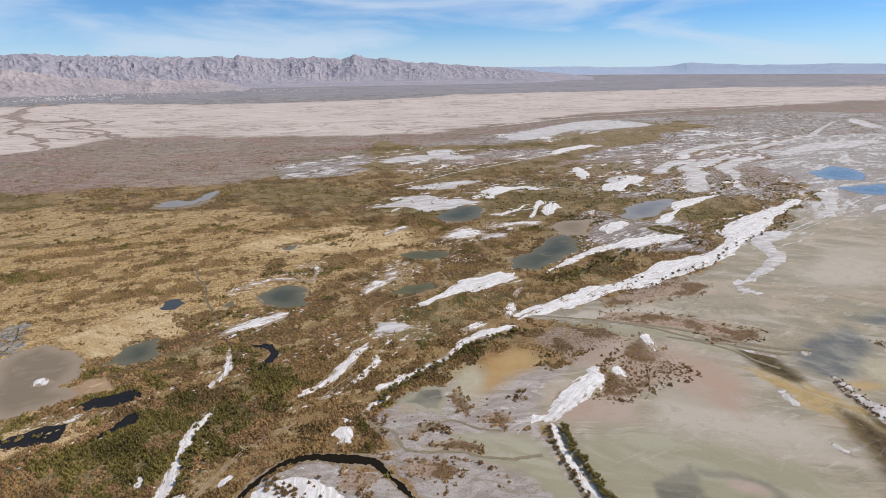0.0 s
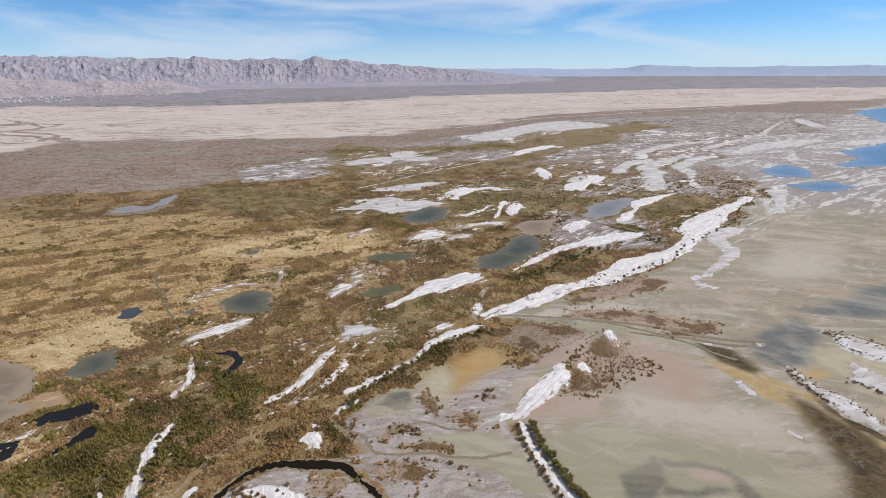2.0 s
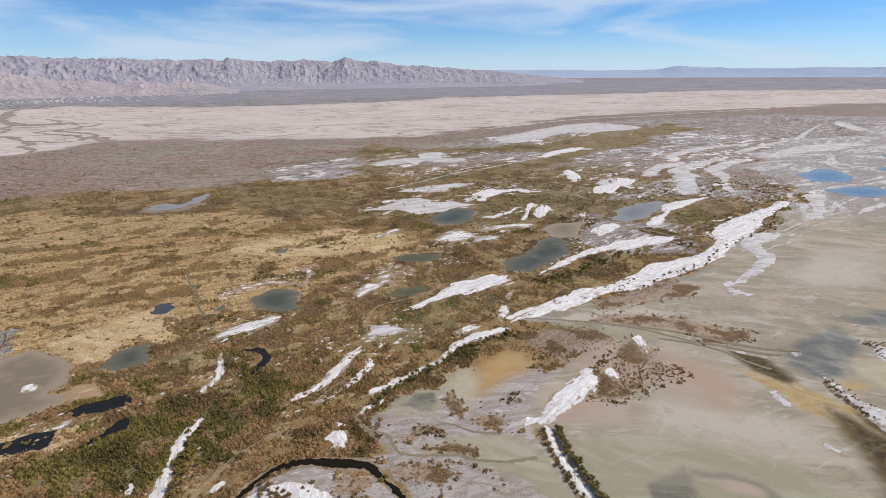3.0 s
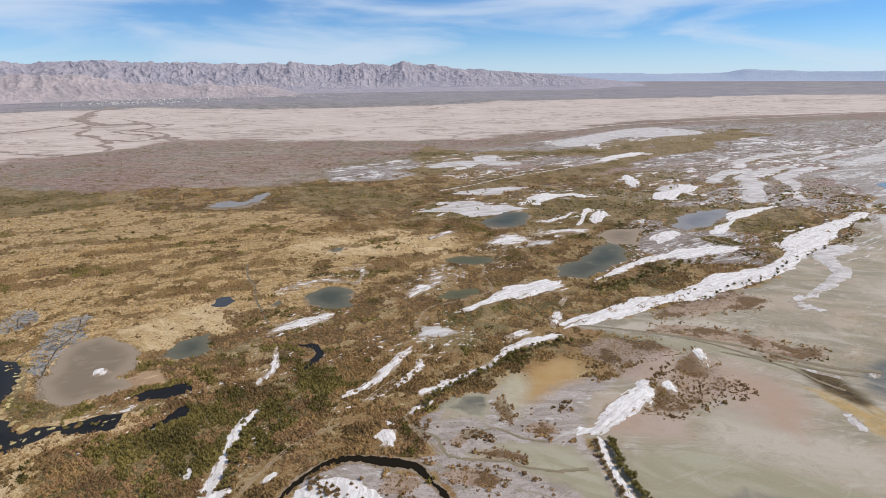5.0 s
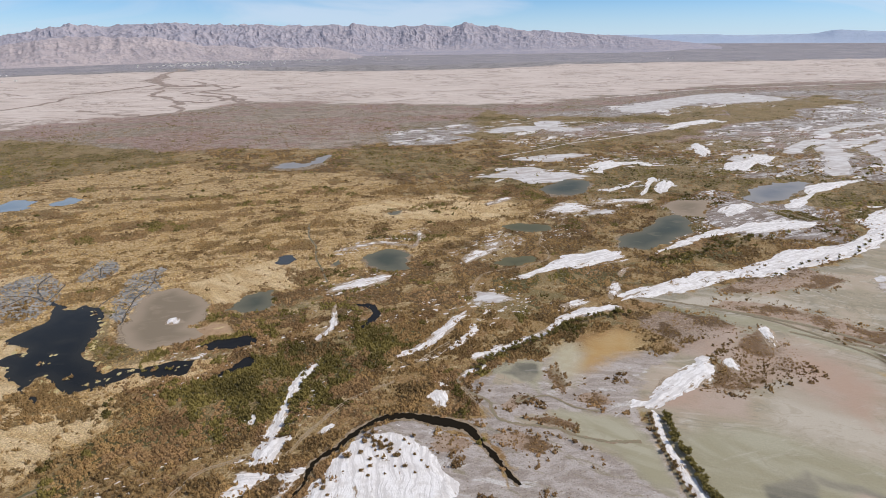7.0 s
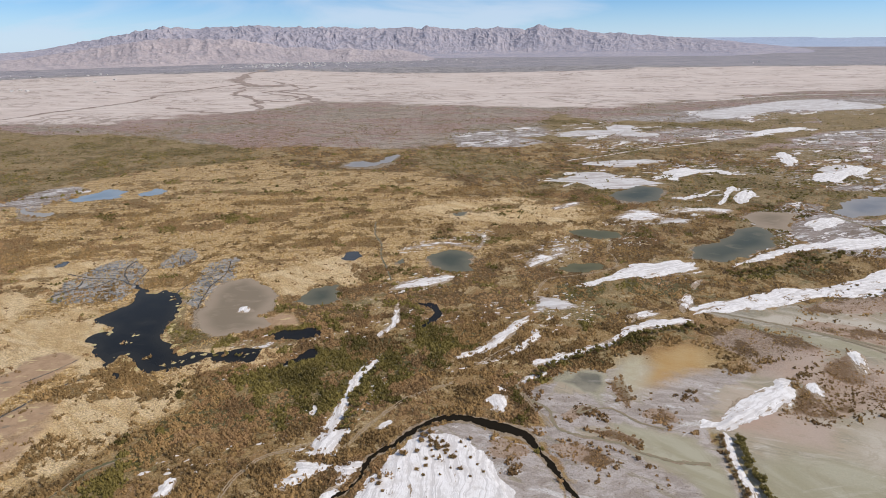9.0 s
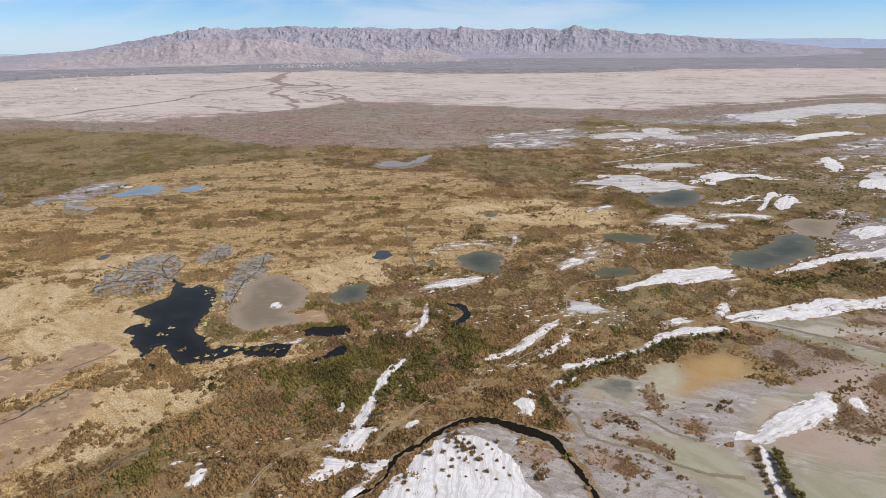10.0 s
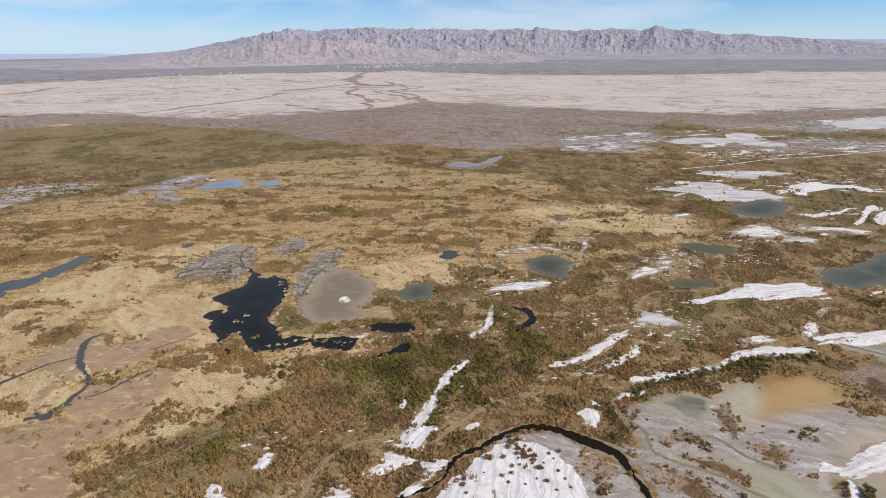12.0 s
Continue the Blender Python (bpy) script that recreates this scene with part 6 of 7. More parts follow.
def cover_of(x, y, z):
    """How thickly brush, green shrubs and reeds cover each place, 0 to 1."""
    clump = fractal(x, y, 11, 4, 61)
    streak = fractal((x * 0.87 + y * 0.5) * 0.30, y * 0.87 - x * 0.5, 15, 4, 62)
    ca, sa = math.cos(radians(SHORE)), math.sin(radians(SHORE))
    strand = fractal((x * ca + y * sa) * 0.24 + 900, y * ca - x * sa + 900, 20, 4, 68)
    patch = fractal(x, y, 45, 4, 63)
    thick = smoothstep(clump * 0.45 + patch * 0.25 + fractal(x, y, 5, 3, 66) * 0.30, 0.42, 0.53)
    rows = smoothstep(streak * 0.6 + clump * 0.4, 0.505, 0.58)
    open_flat = np.maximum.reduce([z[k] for k in ("mud", "playa", "orange", "cream", "brownmud", "bajada", "wet")] + [z["margin"] - 0.15])
    crust = np.maximum(z["crust"], z["saltflat"])
    reedy = np.clip(z["reed"] * 1.2, 0, 1)
    brush = (0.14 + 0.86 * thick) * (1 - 0.5 * np.maximum(z["purple"], 0.6 * z["olive"])) * (1 - reedy) + np.maximum(rows * 0.85, smoothstep(fractal(x, y, 6, 3, 67), 0.56, 0.66) * 0.7) * np.clip(1.3 - np.hypot(x, y) / 1100, 0.5, 1) * reedy
    brush = brush * (1 - 0.78 * np.clip(z["straw"] * 1.4, 0, 1) * (1 - 0.6 * rows))
    far_off = np.hypot(x, y) > 290
    on_crust = np.where(far_off, smoothstep(strand * 0.8 + clump * 0.2, 0.53, 0.575) * 0.95, smoothstep(clump, 0.57, 0.67) * 0.75)
    brush = np.where(crust > 0.4, on_crust, brush)
    brush = np.where(open_flat + (clump - 0.5) * 0.7 > 0.45, smoothstep(fractal(x, y, 4, 2, 69), 0.66, 0.74) * 0.25 * (z["brownmud"] > 0.5), brush)
    brush = np.maximum(brush, np.clip(z["scrub"] * 1.4, 0, 1) * (0.55 + 0.45 * smoothstep(clump, 0.42, 0.55)))
    lush = smoothstep(fractal(x, y, 26, 4, 65), 0.38, 0.56)
    green = np.clip(z["green"] * 1.15, 0, 1) * (0.04 + 0.38 * lush) + z["olive"] * 0.42 * lush + smoothstep(patch, 0.52, 0.64) * 0.45 * np.where(reedy > 0.5, rows, thick)
    green = np.where(crust > 0.4, on_crust * 0.4 * far_off, green)
    green = np.clip(green, 0, 0.9) * (open_flat < 0.4) * (1 - 0.8 * z["straw"])
    reed = np.clip(reedy + 0.9 * z["straw"], 0, 1) * (1 - 0.45 * z["straw"]) * (1 - 0.6 * rows) * (open_flat < 0.5)
    return clump, patch, brush, green, reed


az = np.radians(np.concatenate([np.arange(-180, -76, 4.0), np.arange(-76, 50, 0.22), np.arange(50, 180, 4.0)]))
rad = np.concatenate([[0.0], np.exp(np.linspace(math.log(12), math.log(70), 20)), np.exp(np.linspace(math.log(71), math.log(4880), 470))])
na, nr = len(az), len(rad)
gr, ga = np.meshgrid(rad, az, indexing="ij")
gx, gy = (gr * np.sin(ga)).ravel(), (gr * np.cos(ga)).ravel()
gz = rise(gx, gy)
idx = np.arange(nr * na).reshape(nr, na)
nxt = np.roll(idx, -1, 1)
quads = np.stack([idx[:-1], nxt[:-1], nxt[1:], idx[1:]], -1).reshape(-1, 4)
me = bpy.data.meshes.new("ground")
me.vertices.add(len(gx))
me.vertices.foreach_set("co", np.column_stack([gx, gy, gz]).astype(np.float32).ravel())
me.loops.add(quads.size)
me.loops.foreach_set("vertex_index", quads[:, ::-1].astype(np.int32).ravel())
me.polygons.add(len(quads))
me.polygons.foreach_set("loop_start", np.arange(0, quads.size, 4, dtype=np.int32))
me.update(calc_edges=True)
values = zone_values(gx, gy)
dry = 1 - np.maximum.reduce([values[k] for k in ("playa", "mud", "straw", "bajada", "brownmud", "orange", "cream")])
values["outer"] = np.clip(0.5 + (np.hypot(gx, gy) - 470 - 0.35 * gx) / 220, 0, 1)
values["fleck"] = dry * np.clip((np.hypot(gx, gy) - 250) / 300, 0, 1)
_, _, brush_here, green_here, _ = cover_of(gx, gy, values)
values["cover"] = np.clip((np.maximum(brush_here, green_here) - 0.2) / 0.7, 0, 1)
for key, data in values.items():
    me.attributes.new(key, "FLOAT", "POINT").data.foreach_set("value", data.astype(np.float32))
me.materials.append(GROUND)
tagged(new("ground", me), "flat marsh ground of reeds, mud and salt crust", "ground", kind="structure")

# ---- plants ----
X0, X1, Y0, Y1 = -1500, 1150, -60, 1650
taken = np.zeros((Y1 - Y0, X1 - X0), np.int8)
SORTS = {"salt": 1, "pond": 2, "creek": 3, "track": 4, "islet": 0}
for sort, loop in FEATURES:
    (x0, y0), (x1, y1) = np.floor(loop.min(0)).astype(int), np.ceil(loop.max(0)).astype(int)
    x0, x1, y0, y1 = max(x0, X0), min(x1, X1), max(y0, Y0), min(y1, Y1)
    if x1 <= x0 or y1 <= y0:
        continue
    cx, cy = np.meshgrid(np.arange(x0, x1) + 0.5, np.arange(y0, y1) + 0.5)
    m = inside(cx.ravel(), cy.ravel(), loop).reshape(cx.shape)
    taken[y0 - Y0:y1 - Y0, x0 - X0:x1 - X0][m] = SORTS[sort]


salt = taken == 1
core = salt.copy()
for dy, dx in ((0, 1), (0, -1), (1, 0), (-1, 0), (0, 2), (0, -2), (2, 0), (-2, 0)):
    core &= np.roll(salt, (dy, dx), (0, 1))
taken[salt & ~core] = 5


def scatter(count, r0, r1, seed):
    """Places spread evenly over the part of the plain that the flight looks at."""
    g = np.random.default_rng(seed)
    a = np.radians(g.uniform(-76, 47, count))
    r = np.sqrt(g.uniform(r0 * r0, r1 * r1, count))
    x, y = r * np.sin(a), r * np.cos(a)
    ok = (x > X0 + 1) & (x < X1 - 1) & (y > Y0 + 1) & (y < Y1 - 1)
    return x[ok], y[ok], g


def cushion(g, blades=9, lumps=3):
    """A low ragged bush: a few peaked lumps of uneven height with sprays leaning out of them."""
    v, f = [], []
    for k in range(lumps):
        t, out = g.uniform(0, 2 * math.pi), (g.uniform(0.25, 0.6) if lumps > 1 else 0.0)
        cx, cy, w, h = math.cos(t) * out, math.sin(t) * out, g.uniform(0.4, 0.75) if lumps > 1 else 0.85, g.uniform(0.5, 0.9)
        low = len(v)
        spin = g.uniform(0, 2)
        v += [(cx + math.cos(s + spin) * w * g.uniform(0.7, 1.2), cy + math.sin(s + spin) * w * g.uniform(0.7, 1.2), g.uniform(0.0, 0.2)) for s in np.arange(5) * 2 * math.pi / 5]
        v.append((cx + g.uniform(-0.2, 0.2), cy + g.uniform(-0.2, 0.2), h))
        f += [(low + k2, low + (k2 + 1) % 5, low + 5) for k2 in range(5)]
    for k in range(blades):
        t, out = g.uniform(0, 2 * math.pi), g.uniform(0.1, 0.8)
        foot = np.array([math.cos(t) * out, math.sin(t) * out, g.uniform(0.1, 0.6)])
        tip = foot + np.array([math.cos(t) * g.uniform(0.0, 0.5), math.sin(t) * g.uniform(0.0, 0.5), g.uniform(0.3, 0.65)])
        s = g.uniform(0, math.pi)
        side = np.array([math.cos(s), math.sin(s), g.uniform(-0.3, 0.3)]) * g.uniform(0.16, 0.32)
        low = len(v)
        v += [tuple(foot - side), tuple(foot + side), tuple(tip)]
        f.append((low, low + 1, low + 2))
    return np.array(v), f


def tuft(g, blades):
    """A reed tuft: leaning blades from one foot."""
    v, f = [], []
    for k in range(blades):
        t, lean = g.uniform(0, 2 * math.pi), g.uniform(0.1, 0.8)
        foot = np.array([math.cos(t), math.sin(t), 0]) * g.uniform(0, 0.5)
        top = foot + np.array([math.cos(t) * lean, math.sin(t) * lean, g.uniform(0.6, 1.1)])
        side = np.array([-math.sin(t), math.cos(t), 0]) * 0.12
        base = len(v)
        v += [tuple(foot - side), tuple(foot + side), tuple(top)]
        f.append((base, base + 1, base + 2))
    return np.array(v), f


def plant_stuff(name, x, y, size, tall, shapes, material, label, category, seed):
    """All plants of one sort in one mesh; every plant has its own size, turn and tone."""
    g = np.random.default_rng(seed)
    pick = g.integers(0, len(shapes), len(x))
    turn = g.uniform(0, 2 * math.pi, len(x))
    tone = np.clip(0.5 + (fractal(x, y, 12, 3, 90) - 0.5) * 2.4 + g.normal(0, 0.15, len(x)), 0, 1)
    cos, loops, tones, talls, base = [], [], [], [], 0
    for k, (v, f) in enumerate(shapes):
        m = pick == k
        if not m.any():
            continue
        c, s = np.cos(turn[m])[:, None], np.sin(turn[m])[:, None]
        px = (v[:, 0] * c - v[:, 1] * s) * size[m][:, None] + x[m][:, None]
        py = (v[:, 0] * s + v[:, 1] * c) * size[m][:, None] + y[m][:, None]
        pz = v[:, 2] * tall[m][:, None] - 0.05
        cos.append(np.stack([px, py, pz], -1).reshape(-1, 3))
        tri = np.array(f)
        loops.append((tri[None] + (np.arange(m.sum()) * len(v))[:, None, None] + base).reshape(-1))
        tones.append(np.repeat(tone[m], len(v)))
        talls.append(np.tile(np.clip(v[:, 2], 0, 1), m.sum()))
        base += m.sum() * len(v)
    cos, loops = np.concatenate(cos), np.concatenate(loops)
    me = bpy.data.meshes.new(name)
    me.vertices.add(len(cos))
    me.vertices.foreach_set("co", cos.astype(np.float32).ravel())
    me.loops.add(len(loops))
    me.loops.foreach_set("vertex_index", loops.astype(np.int32))
    me.polygons.add(len(loops) // 3)
    me.polygons.foreach_set("loop_start", np.arange(0, len(loops), 3, dtype=np.int32))
    me.update(calc_edges=True)
    me.attributes.new("tone", "FLOAT", "POINT").data.foreach_set("value", np.concatenate(tones).astype(np.float32))
    me.attributes.new("tall", "FLOAT", "POINT").data.foreach_set("value", np.concatenate(talls).astype(np.float32))
    me.materials.append(material)
    return tagged(new(name, me), label, category, kind="stuff")


def grow(count, r0, r1, seed, big, shapes, blades, flat):
    """Fills a belt of the plain with brush, green shrubs and reeds, each where its zone is."""
    x, y, g = scatter(count, r0, r1, seed)
    z = zone_values(x, y)
    here = taken[(y - Y0).astype(int), (x - X0).astype(int)]
    clump, patch, brush, green, reed = cover_of(x, y, z)
    lone = g.uniform(0, 1, len(x))
    free = (here == 0) | ((here == 1) & (clump > 0.57) & (lone < 0.16)) | ((here == 5) & (clump > 0.50) & (lone < (0.28 if r1 < 300 else 0.32)))
    kin = np.clip(0.5 + (fractal(x, y, 9, 3, 95) - 0.5) * 2.2 + g.normal(0, 0.07, len(x)), 0, 1)
    is_green = free & (kin < green)
    is_brush = free & ~is_green & (g.uniform(0, 1, len(x)) < brush)
    is_reed = free & ~is_green & ~is_brush & (g.uniform(0, 1, len(x)) < reed)
    russet = is_brush & ((patch > 0.51) | (z["purple"] > 0.4))
    size = big * np.minimum(g.lognormal(-0.18, 0.55, len(x)), 2.0)
    size = size * np.where(z["scrub"] > 0.4, 0.5, np.where(z["purple"] > 0.5, 0.62, np.where(z["olive"] > 0.5, 0.82, 1.0)))
    for m, name, mat, label, h in (
        (is_brush & ~russet, "brown_brush", BRUSH, "dense brown winter brush covering the marsh", 1.4),
        (russet, "russet_brush", RUSSET, "reddish-brown low brush covering the marsh", 1.2),
        (is_green, "green_brush", LEAF, "dense green bushes along the salt strips", 1.6),
    ):
        if m.any():
            plant_stuff(name, x[m], y[m], size[m], size[m] * h * flat, shapes, mat, label, "brush", seed + 1)
    m = is_reed & (z["straw"] <= 0.5)
    if m.any():
        plant_stuff("golden_reeds", x[m], y[m], size[m] * 0.8, size[m] * 0.75, blades, REED, "golden dry reeds in tufts over the marsh", "reeds", seed + 2)
    m = is_reed & (z["straw"] > 0.5)
    if m.any():
        plant_stuff("straw_reeds", x[m], y[m], size[m] * 0.62, size[m] * 0.42, blades, STRAW, "flattened pale straw around the ponds", "reeds", seed + 3)


gen = np.random.default_rng(4)
near_bushes = [cushion(gen, 9, 3) for k in range(12)]
mid_bushes = [cushion(gen, 2, 2) for k in range(8)]
far_bushes = [cushion(gen, 0, 1) for k in range(8)]
dot_bushes = [cushion(gen, 0, 1) for k in range(6)]
grow(95000, 95, 235, 101, 0.58, near_bushes, [tuft(gen, 12) for k in range(5)], 0.95)
grow(135000, 235, 480, 102, 0.74, mid_bushes, [tuft(gen, 8) for k in range(5)], 0.75)
grow(105000, 480, 950, 103, 1.1, far_bushes, [tuft(gen, 4) for k in range(4)], 0.85)
grow(60000, 950, 1750, 104, 1.6, dot_bushes, [tuft(gen, 3) for k in range(4)], 0.7)

# ---- flakes of salt between the bars ----
FLAKE = earth_material("salt_flakes", (0.68, 0.64, 0.615), (0.56, 0.51, 0.475), 0.85, 0.8)


def salt_flakes(count, r0, r1, seed, size, least):
    """Small ragged crusts of salt, strung along the old shorelines and round the bars."""
    x, y, g = scatter(count, r0, r1, seed)
    z = zone_values(x, y)
    ca, sa = math.cos(radians(SHORE - 12)), math.sin(radians(SHORE - 12))
    strand = fractal((x * ca + y * sa) * 0.2 + 900, y * ca - x * sa + 900, 16, 4, 168)
    near_bar = halo[(y - Y0).astype(int), (x - X0).astype(int)]
    here = taken[(y - Y0).astype(int), (x - X0).astype(int)]
    flat = np.maximum.reduce([z["crust"], z["speckle"], z["saltflat"] * 0.4])
    keep = (here == 0) & (((flat > 0.5) & (strand > least)) | (near_bar & (strand > 0.515)) | ((flat < 0.1) & (np.maximum(z["reed"], z["purple"]) < 0.3) & (strand > 0.66) & (np.hypot(x, y) < 420))) & (np.maximum.reduce([z[k] for k in ("mud", "orange", "cream", "brownmud", "wet")]) < 0.3)
    x, y = x[keep], y[keep]
    k, n = 11, len(x)
    long = size * g.lognormal(0.0, 0.5, n) * (np.hypot(x, y) / 250) ** 0.6
    wide = long * g.uniform(0.22, 0.5, n)
    t = np.arange(k) * 2 * math.pi / k
    rim = g.uniform(0.55, 1.15, (n, k))
    u, v = np.cos(t) * rim * long[:, None], np.sin(t) * rim * wide[:, None]
    turn = radians(SHORE - 12) + g.normal(0, 0.3, n)[:, None]
    px, py = x[:, None] + u * np.cos(turn) - v * np.sin(turn), y[:, None] + u * np.sin(turn) + v * np.cos(turn)
    up = 0.05 + np.hypot(x, y)[:, None] * 2e-4
    verts = np.concatenate([np.stack([px, py, 0 * px + 0.01], -1), np.stack([x[:, None], y[:, None], up + 0.1], -1)], 1).reshape(-1, 3)
    base = np.arange(n)[:, None] * (k + 1)
    faces = np.stack([base + np.arange(k), base + (np.arange(k) + 1) % k, base + k + 0 * np.arange(k)], -1).reshape(-1, 3)
    tagged(mesh_object("salt_flakes", verts, faces, FLAKE), "scattered flakes of white salt crust on the flats", "salt crust", kind="stuff")


halo = salt.copy()
for k in range(5):
    halo = halo | np.roll(halo, 2, 0) | np.roll(halo, -2, 0) | np.roll(halo, 2, 1) | np.roll(halo, -2, 1)
salt_flakes(15000, 110, 420, 205, 0.9, 0.55)
salt_flakes(15000, 420, 1250, 206, 2.6, 0.575)

# ---- mountains ----
CREST = [(-80, -0.022), (-62, -0.02), (-57.3, -0.0148), (-56.2, -0.0126), (-52.4, -0.0085), (-49, 0.0027), (-46.5, 0.011), (-43.5, 0.0215), (-43, 0.0235), (-40.4, 0.0186), (-38.3, 0.022), (-35.3, 0.0248), (-33.1, 0.0212),
         (-30.3, 0.0224), (-28.2, 0.0212), (-26, 0.0205), (-22.3, 0.021), (-20.1, 0.0214), (-19.6, 0.0242), (-17.2, 0.0176), (-14.5, 0.0184), (-12.3, 0.0212), (-10.3, 0.0170), (-9.0, 0.0238), (-7.7, 0.0176), (-6, 0.0184),
         (-4.4, 0.0126), (-1.8, 0.0105), (2, 0.0057), (5.9, 0.0006), (9, -0.005), (12, -0.01), (16, -0.02)]


def range_sheet(name, crest, a0, a1, step, r0, rc, r1, rows, seed, material, label, sharp, fan=0.0):
    """A mountain range as a height field: foot at r0, crest at rc, with gullies and spurs."""
    a = np.arange(a0, a1, step)
    rr = np.linspace(r0, r1, rows)
    R, A = np.meshgrid(rr, a, indexing="ij")
    x, y = R * np.sin(np.radians(A)), R * np.cos(np.radians(A))
    top = 119 + np.interp(A, [c[0] for c in crest], [c[1] for c in crest]) * rc
    u = np.clip((R - r0) / (rc - r0), 0, 1)
    fall = np.clip((R - rc) / (r1 - rc), 0, 1)
    arc, down = np.radians(A) * rc + 9000, (R - r0) * 0.7 + 400
    wind = 150 * (fractal(arc, down, 420, 3, seed + 31) - 0.5)
    arc, down = arc + wind, down + 110 * (fractal(arc, down, 300, 3, seed + 33) - 0.5)

    def ridged(size, k, sharpness=1.6):
        return (1 - np.abs(2 * fractal(arc, down, size, 1, k) - 1)) ** sharpness

    rough = 0.30 * ridged(280, seed) + 0.25 * ridged(140, seed + 5) + 0.20 * ridged(70, seed + 9) + 0.15 * ridged(36, seed + 13) + 0.10 * ridged(20, seed + 17)
    rough = np.clip(0.5 + (rough - 0.42) * 1.7, 0, 1.2)
    crag = 0.45 * ridged(90, seed + 21) + 0.33 * ridged(42, seed + 25) + 0.22 * ridged(20, seed + 29)
    foot = rise(x, y) - 3
    # a smooth fan of gravel below, then the rock front, drawn back and forth in bays
    front = fan + 0.30 * (fractal(arc, 0 * arc, 520, 3, seed + 41) - 0.5) + 0.30 * np.clip((A + 26) / 20, 0, 1) * (fan > 0.15)
    m = np.clip((u - front) / (1 - front), 0, 1)
    peak = 0.985 + 0.20 * (crag - 0.46) + 0.05 * (rough - 0.5)
    flank = 0.97 * m ** 1.05 + 0.62 * (rough - 0.55) * np.sqrt(m * (1 - m)) * (0.45 + 0.55 * m)
    k = np.clip((m - 0.72) / 0.28, 0, 1) ** 1.5
    fans = 0.07 * np.clip(u / np.maximum(front, 0.05), 0, 1)
    shape = np.maximum(fans, fans * (1 - m) + flank) * (1 - k) + peak * k
    if not fan:
        shape = u ** 1.5 * (0.96 + 0.55 * (fractal(arc, down, 330, 5, seed + 3) - 0.5))
    shape = shape * (1 - fall)
    z = foot + np.maximum(top - foot, 0) * shape * sharp
    v = np.column_stack([x.ravel(), y.ravel(), z.ravel()])
    n = len(a)
    i = np.arange((rows - 1) * n).reshape(rows - 1, n)[:, :-1].ravel()
    f = np.stack([i, i + n, i + n + 1, i + 1], -1)
    ob = mesh_object(name, v, f[:, ::-1], material)
    return tagged(ob, label, "mountains", kind="structure")


HILLS = [(-80, -0.034), (-62, -0.030), (-57, -0.0255), (-52.4, -0.016), (-49, -0.007), (-46, 0.001), (-43, 0.0085), (-40, 0.004), (-37, 0.0045), (-34.5, -0.002), (-33, -0.0085), (-31, -0.006), (-29, -0.0125), (-27, -0.0095), (-25, -0.0135), (-23, -0.0115), (-21.3, -0.016), (-20, -0.022), (-18, -0.03), (-14, -0.03)]
range_sheet("mountains", CREST, -80, 17, 0.085, 3350, 4280, 4560, 72, 70, ROCK, "bare rocky mountain range on the horizon, purple-brown with painted haze", 1.0, 0.20)
range_sheet("foothills", HILLS, -66, -15, 0.075, 3120, 3440, 3640, 46, 170, WARM_ROCK, "pinkish-brown craggy foothills below the mountain range", 1.0, 0.12)
FAR_CREST = [(-85, -0.0085), (-70, -0.0085), (-65.3, -0.0088), (-63, -0.0100), (-60.9, -0.0118), (-59.3, -0.0108), (-56, -0.0138), (-10, -0.002), (0, 0.003), (7.5, 0.0031), (10, 0.0022), (12.8, 0.0031), (16, 0.0014), (20.4, 0.002), (22.5, 0.0068), (24, 0.0064), (27.6, 0.004), (30, 0.0032), (33.2, 0.0056), (36.5, 0.0022), (42, 0.0045), (50, 0.003)]
range_sheet("far_hills", FAR_CREST, -85, 52, 0.12, 4560, 4820, 4900, 14, 90, HAZE_ROCK, "low hills far across the plain, pale blue with painted haze", 1.0)

# ---- single shrubs and hedges of tamarisk ----
def part(name, verts, faces, material, parent, label=""):
    v = np.asarray(verts)
    ob = mesh_object(name, v, faces, material, {"tone": np.full(len(v), 0.45), "tall": np.clip(v[:, 2] / max(v[:, 2].max(), 0.1), 0, 1)}, parent)
    return tagged(ob, label)


def tapered(v, f, a, b, ra, rb, sides=5):
    """A tapered limb from a to b."""
    a, b = np.array(a, float), np.array(b, float)
    way = b - a
    way /= np.linalg.norm(way)
    p = np.cross(way, (0.3, 0.9, 0.2))
    p /= np.linalg.norm(p)
    q, base = np.cross(way, p), len(v)
    for end, r in ((a, ra), (b, rb)):
        v += [tuple(end + r * (p * math.cos(t) + q * math.sin(t))) for t in np.arange(sides) * 2 * math.pi / sides]
    f += [(base + k, base + (k + 1) % sides, base + sides + (k + 1) % sides, base + sides + k) for k in range(sides)]


BARK = earth_material("grey_bark", (0.15, 0.11, 0.075), (0.22, 0.17, 0.12), 0.95, 3.0)


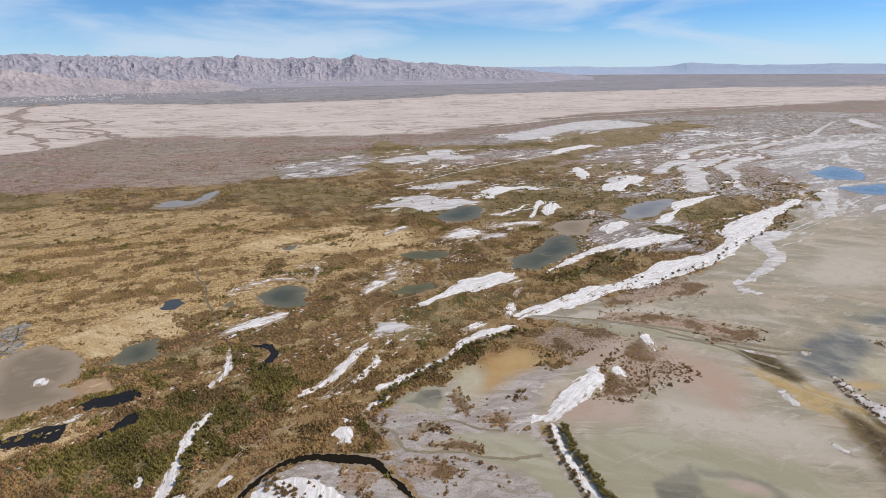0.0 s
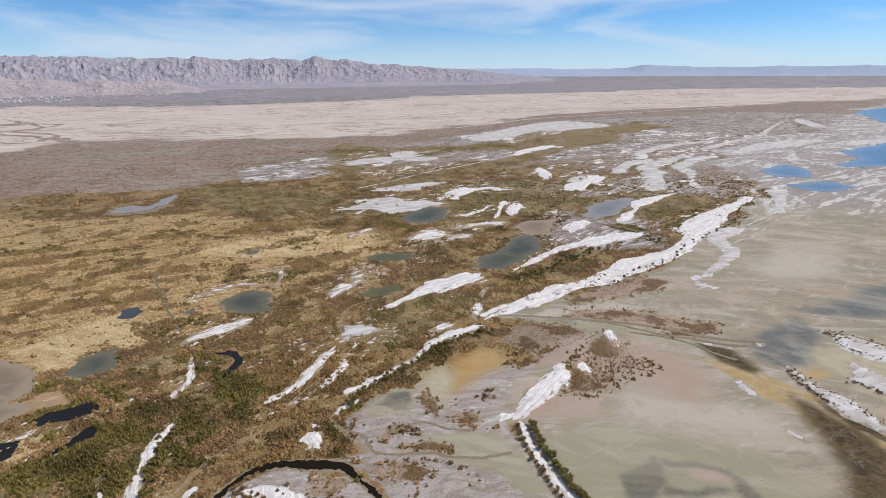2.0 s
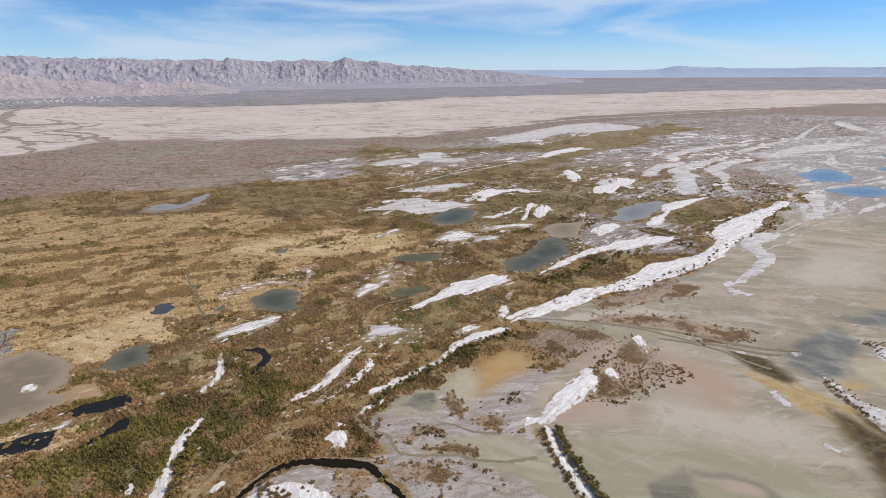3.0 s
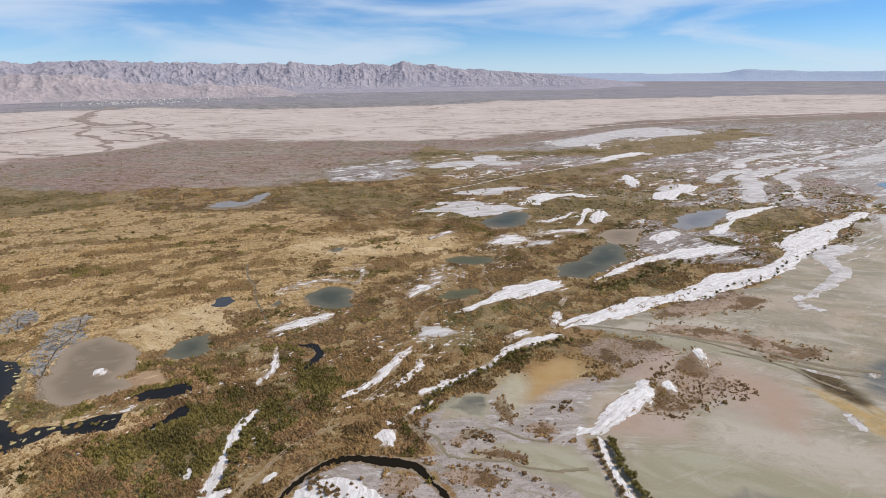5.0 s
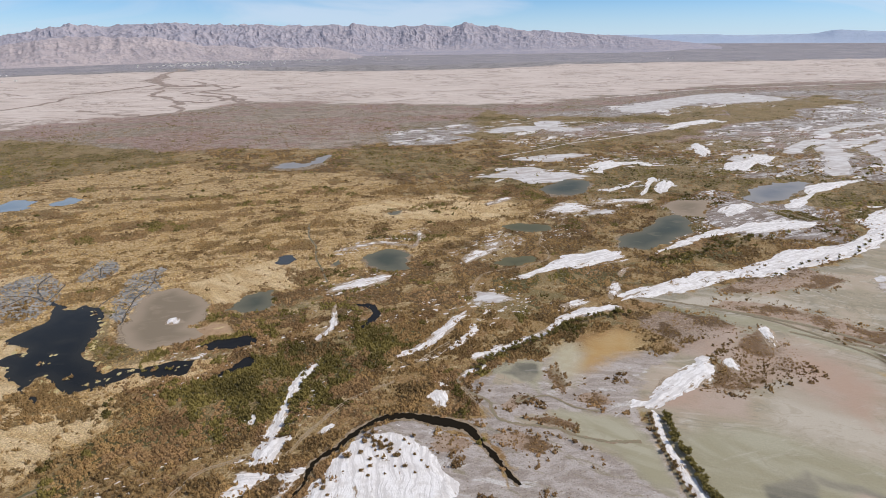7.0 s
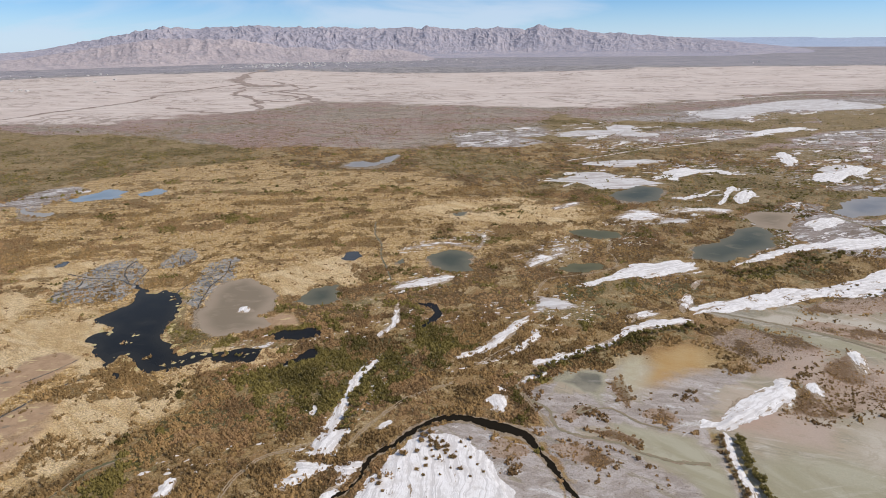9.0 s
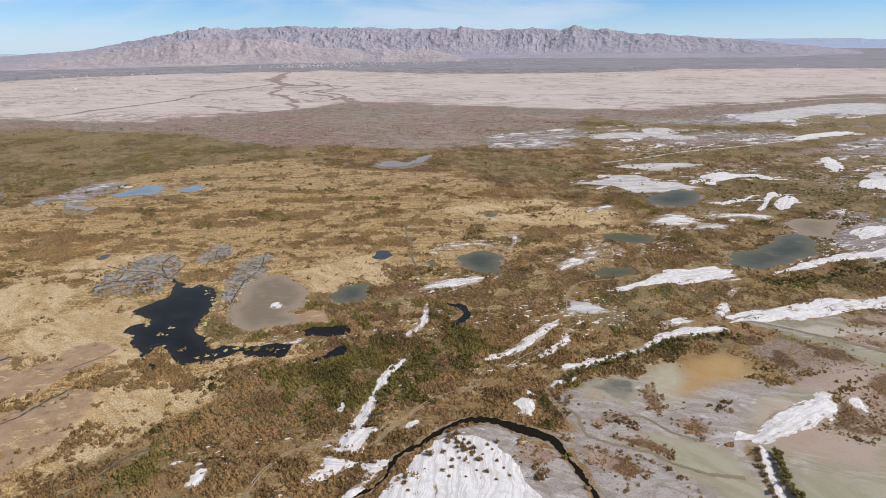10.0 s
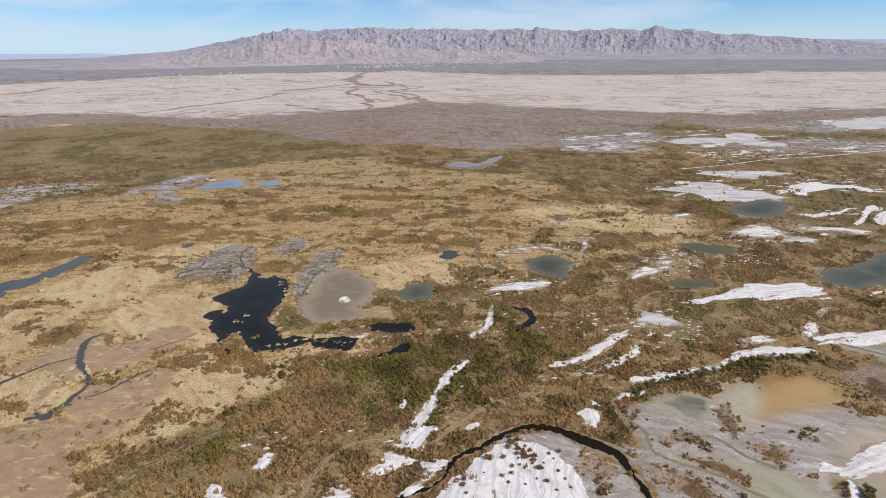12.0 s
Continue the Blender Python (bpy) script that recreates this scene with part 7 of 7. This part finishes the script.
def shrub(name, tall, wide, leaf, label, group, seed):
    """A many-stemmed shrub: stems from one foot, and a ragged crown of leaf clumps with gaps."""
    g = np.random.default_rng(seed)
    base = tagged(new(name), label, "shrub", group)
    v, f, tips = [], [], []
    for k in range(5):
        t = k * 1.26 + g.uniform(-0.4, 0.4)
        mid = np.array([math.cos(t) * wide * 0.25, math.sin(t) * wide * 0.25, tall * 0.35])
        tip = np.array([math.cos(t) * wide * 0.55, math.sin(t) * wide * 0.55, tall * g.uniform(0.55, 0.8)])
        tapered(v, f, (0, 0, -0.05), mid, 0.07, 0.045)
        tapered(v, f, mid, tip, 0.045, 0.015)
        tips += [mid * (1, 1, 1.5), tip]
    part("stems", v, f, BARK, base)
    v, f = [], []
    for c in tips + [np.array([0, 0, tall * 0.7])]:
        size = wide * g.uniform(0.28, 0.42)
        low = len(v)
        bm = bmesh.new()
        bmesh.ops.create_icosphere(bm, subdivisions=1, radius=1.0)
        for p in bm.verts:
            q = np.array(p.co) * size * g.uniform(0.6, 1.2)
            v.append((c[0] + q[0], c[1] + q[1], max(c[2] + q[2] * 0.8, 0.05)))
        f += [tuple(low + q.index for q in face.verts) for face in bm.faces]
        bm.free()
        for k in range(9):
            d = g.normal(size=3)
            d /= np.linalg.norm(d)
            p = c + d * size * g.uniform(0.8, 1.15)
            p[2] = max(p[2], 0.08)
            a = g.normal(size=3) * 0.13
            low = len(v)
            v += [tuple(p - a), tuple(p + a), tuple(p + d * g.uniform(0.2, 0.4) + (0, 0, 0.12))]
            f.append((low, low + 1, low + 2))
    part("crown", v, f, leaf, base)
    return base


PATTERNS = {
    "green": [shrub("tamarisk", 2.3, 1.5, LEAF, "rounded green tamarisk bush beside a white salt strip", "tamarisk hedges", 300 + k) for k in range(4)],
    "brown": [shrub("desert_shrub", 1.1, 0.95, BRUSH, "low brown desert shrub on white salt crust", "shrubs on the salt", 310 + k) for k in range(4)],
}
used = set()
g = np.random.default_rng(77)


def set_out(sort, x, y, scale):
    src = PATTERNS[sort][int(g.integers(0, 4))]
    m = pose(x, y, 0.15, 0, 0, g.uniform(0, 360)) @ Matrix.Diagonal((scale, scale, scale * g.uniform(0.8, 1.15), 1))
    if src.name in used:
        copy_thing(src, m)
    else:
        used.add(src.name)
        src.matrix_basis = m


for points, count, spread, sort in ROWS:
    line = smooth_loop(points, False)
    for t in np.linspace(0, len(line) - 1, count):
        p = line[int(t)] + g.normal(size=2) * spread
        set_out("brown" if sort == "tiny" else sort, p[0], p[1], g.uniform(0.65, 1.15) * (0.5 if sort == "tiny" else 1.0))
for x, y, s in SINGLES:
    set_out("brown", x, y, s)
for sort in PATTERNS:
    for src in PATTERNS[sort]:
        if src.name not in used:
            used.add(src.name)
            p = line[int(g.integers(0, len(line)))]
            src.matrix_basis = pose(p[0], p[1], 0.1)

# ---- far houses on the plain ----
PLASTER = earth_material("pale_plaster", (0.74, 0.71, 0.67), (0.66, 0.62, 0.57), 0.9, 0.3)
JOINERY = earth_material("door_paint", (0.18, 0.13, 0.09), (0.22, 0.16, 0.11), 0.6, 2.0)
PANE = water_material("window_glass", (0.02, 0.025, 0.03), (0.03, 0.035, 0.04), 0.08, 0.5)
ROOFING = earth_material("roof_sheet", (0.52, 0.47, 0.43), (0.60, 0.55, 0.52), 0.7, 0.4)


def house(long, deep, tall):
    base = tagged(new("house"), "small pale flat-fronted house on the desert plain", "house", "houses of the far town")
    v = [(sx * long / 2, sy * deep / 2, z) for z in (-2, tall) for sx, sy in ((-1, -1), (1, -1), (1, 1), (-1, 1))]
    f = [(k, (k + 1) % 4, 4 + (k + 1) % 4, 4 + k) for k in range(4)]
    mesh_object("wall", v, f, PLASTER, None, base)
    wall = base.children[0]
    for name, x, y, w, h, z, mat in (("door", -1.0, -deep / 2 - 0.06, 1.1, 2.1, 0.0, JOINERY), ("window", -long * 0.3, -deep / 2 - 0.05, 1.6, 1.2, 1.2, PANE), ("window", long * 0.28, -deep / 2 - 0.05, 1.6, 1.2, 1.2, PANE)):
        q = [(x + sx * w / 2, y + sy * 0.05, z + sz * h) for sz in (0, 1) for sx, sy in ((-1, -1), (1, -1), (1, 1), (-1, 1))]
        mesh_object(name, q, [(k, (k + 1) % 4, 4 + (k + 1) % 4, 4 + k) for k in range(4)] + [(4, 5, 6, 7), (3, 2, 1, 0)], mat, None, wall)
    e = 0.6
    v = [(sx * (long / 2 + e), sy * (deep / 2 + e), tall - 0.1) for sx, sy in ((-1, -1), (1, -1), (1, 1), (-1, 1))] + [(-long / 2 - e, 0, tall + deep * 0.22), (long / 2 + e, 0, tall + deep * 0.22)]
    mesh_object("roof", v, [(0, 1, 5, 4), (2, 3, 4, 5), (0, 4, 3), (1, 2, 5), (3, 2, 1, 0)], ROOFING, None, base)
    return base


model = house(13, 9, 4.0)
for k, (x, y) in enumerate(HOMES):
    m = pose(x, y, float(rise(np.array(x), np.array(y))), 0, 0, g.uniform(0, 180)) @ Matrix.Diagonal((*[g.uniform(0.5, 1.0)] * 3, 1))
    if k:
        copy_thing(model, m)
    else:
        model.matrix_basis = m
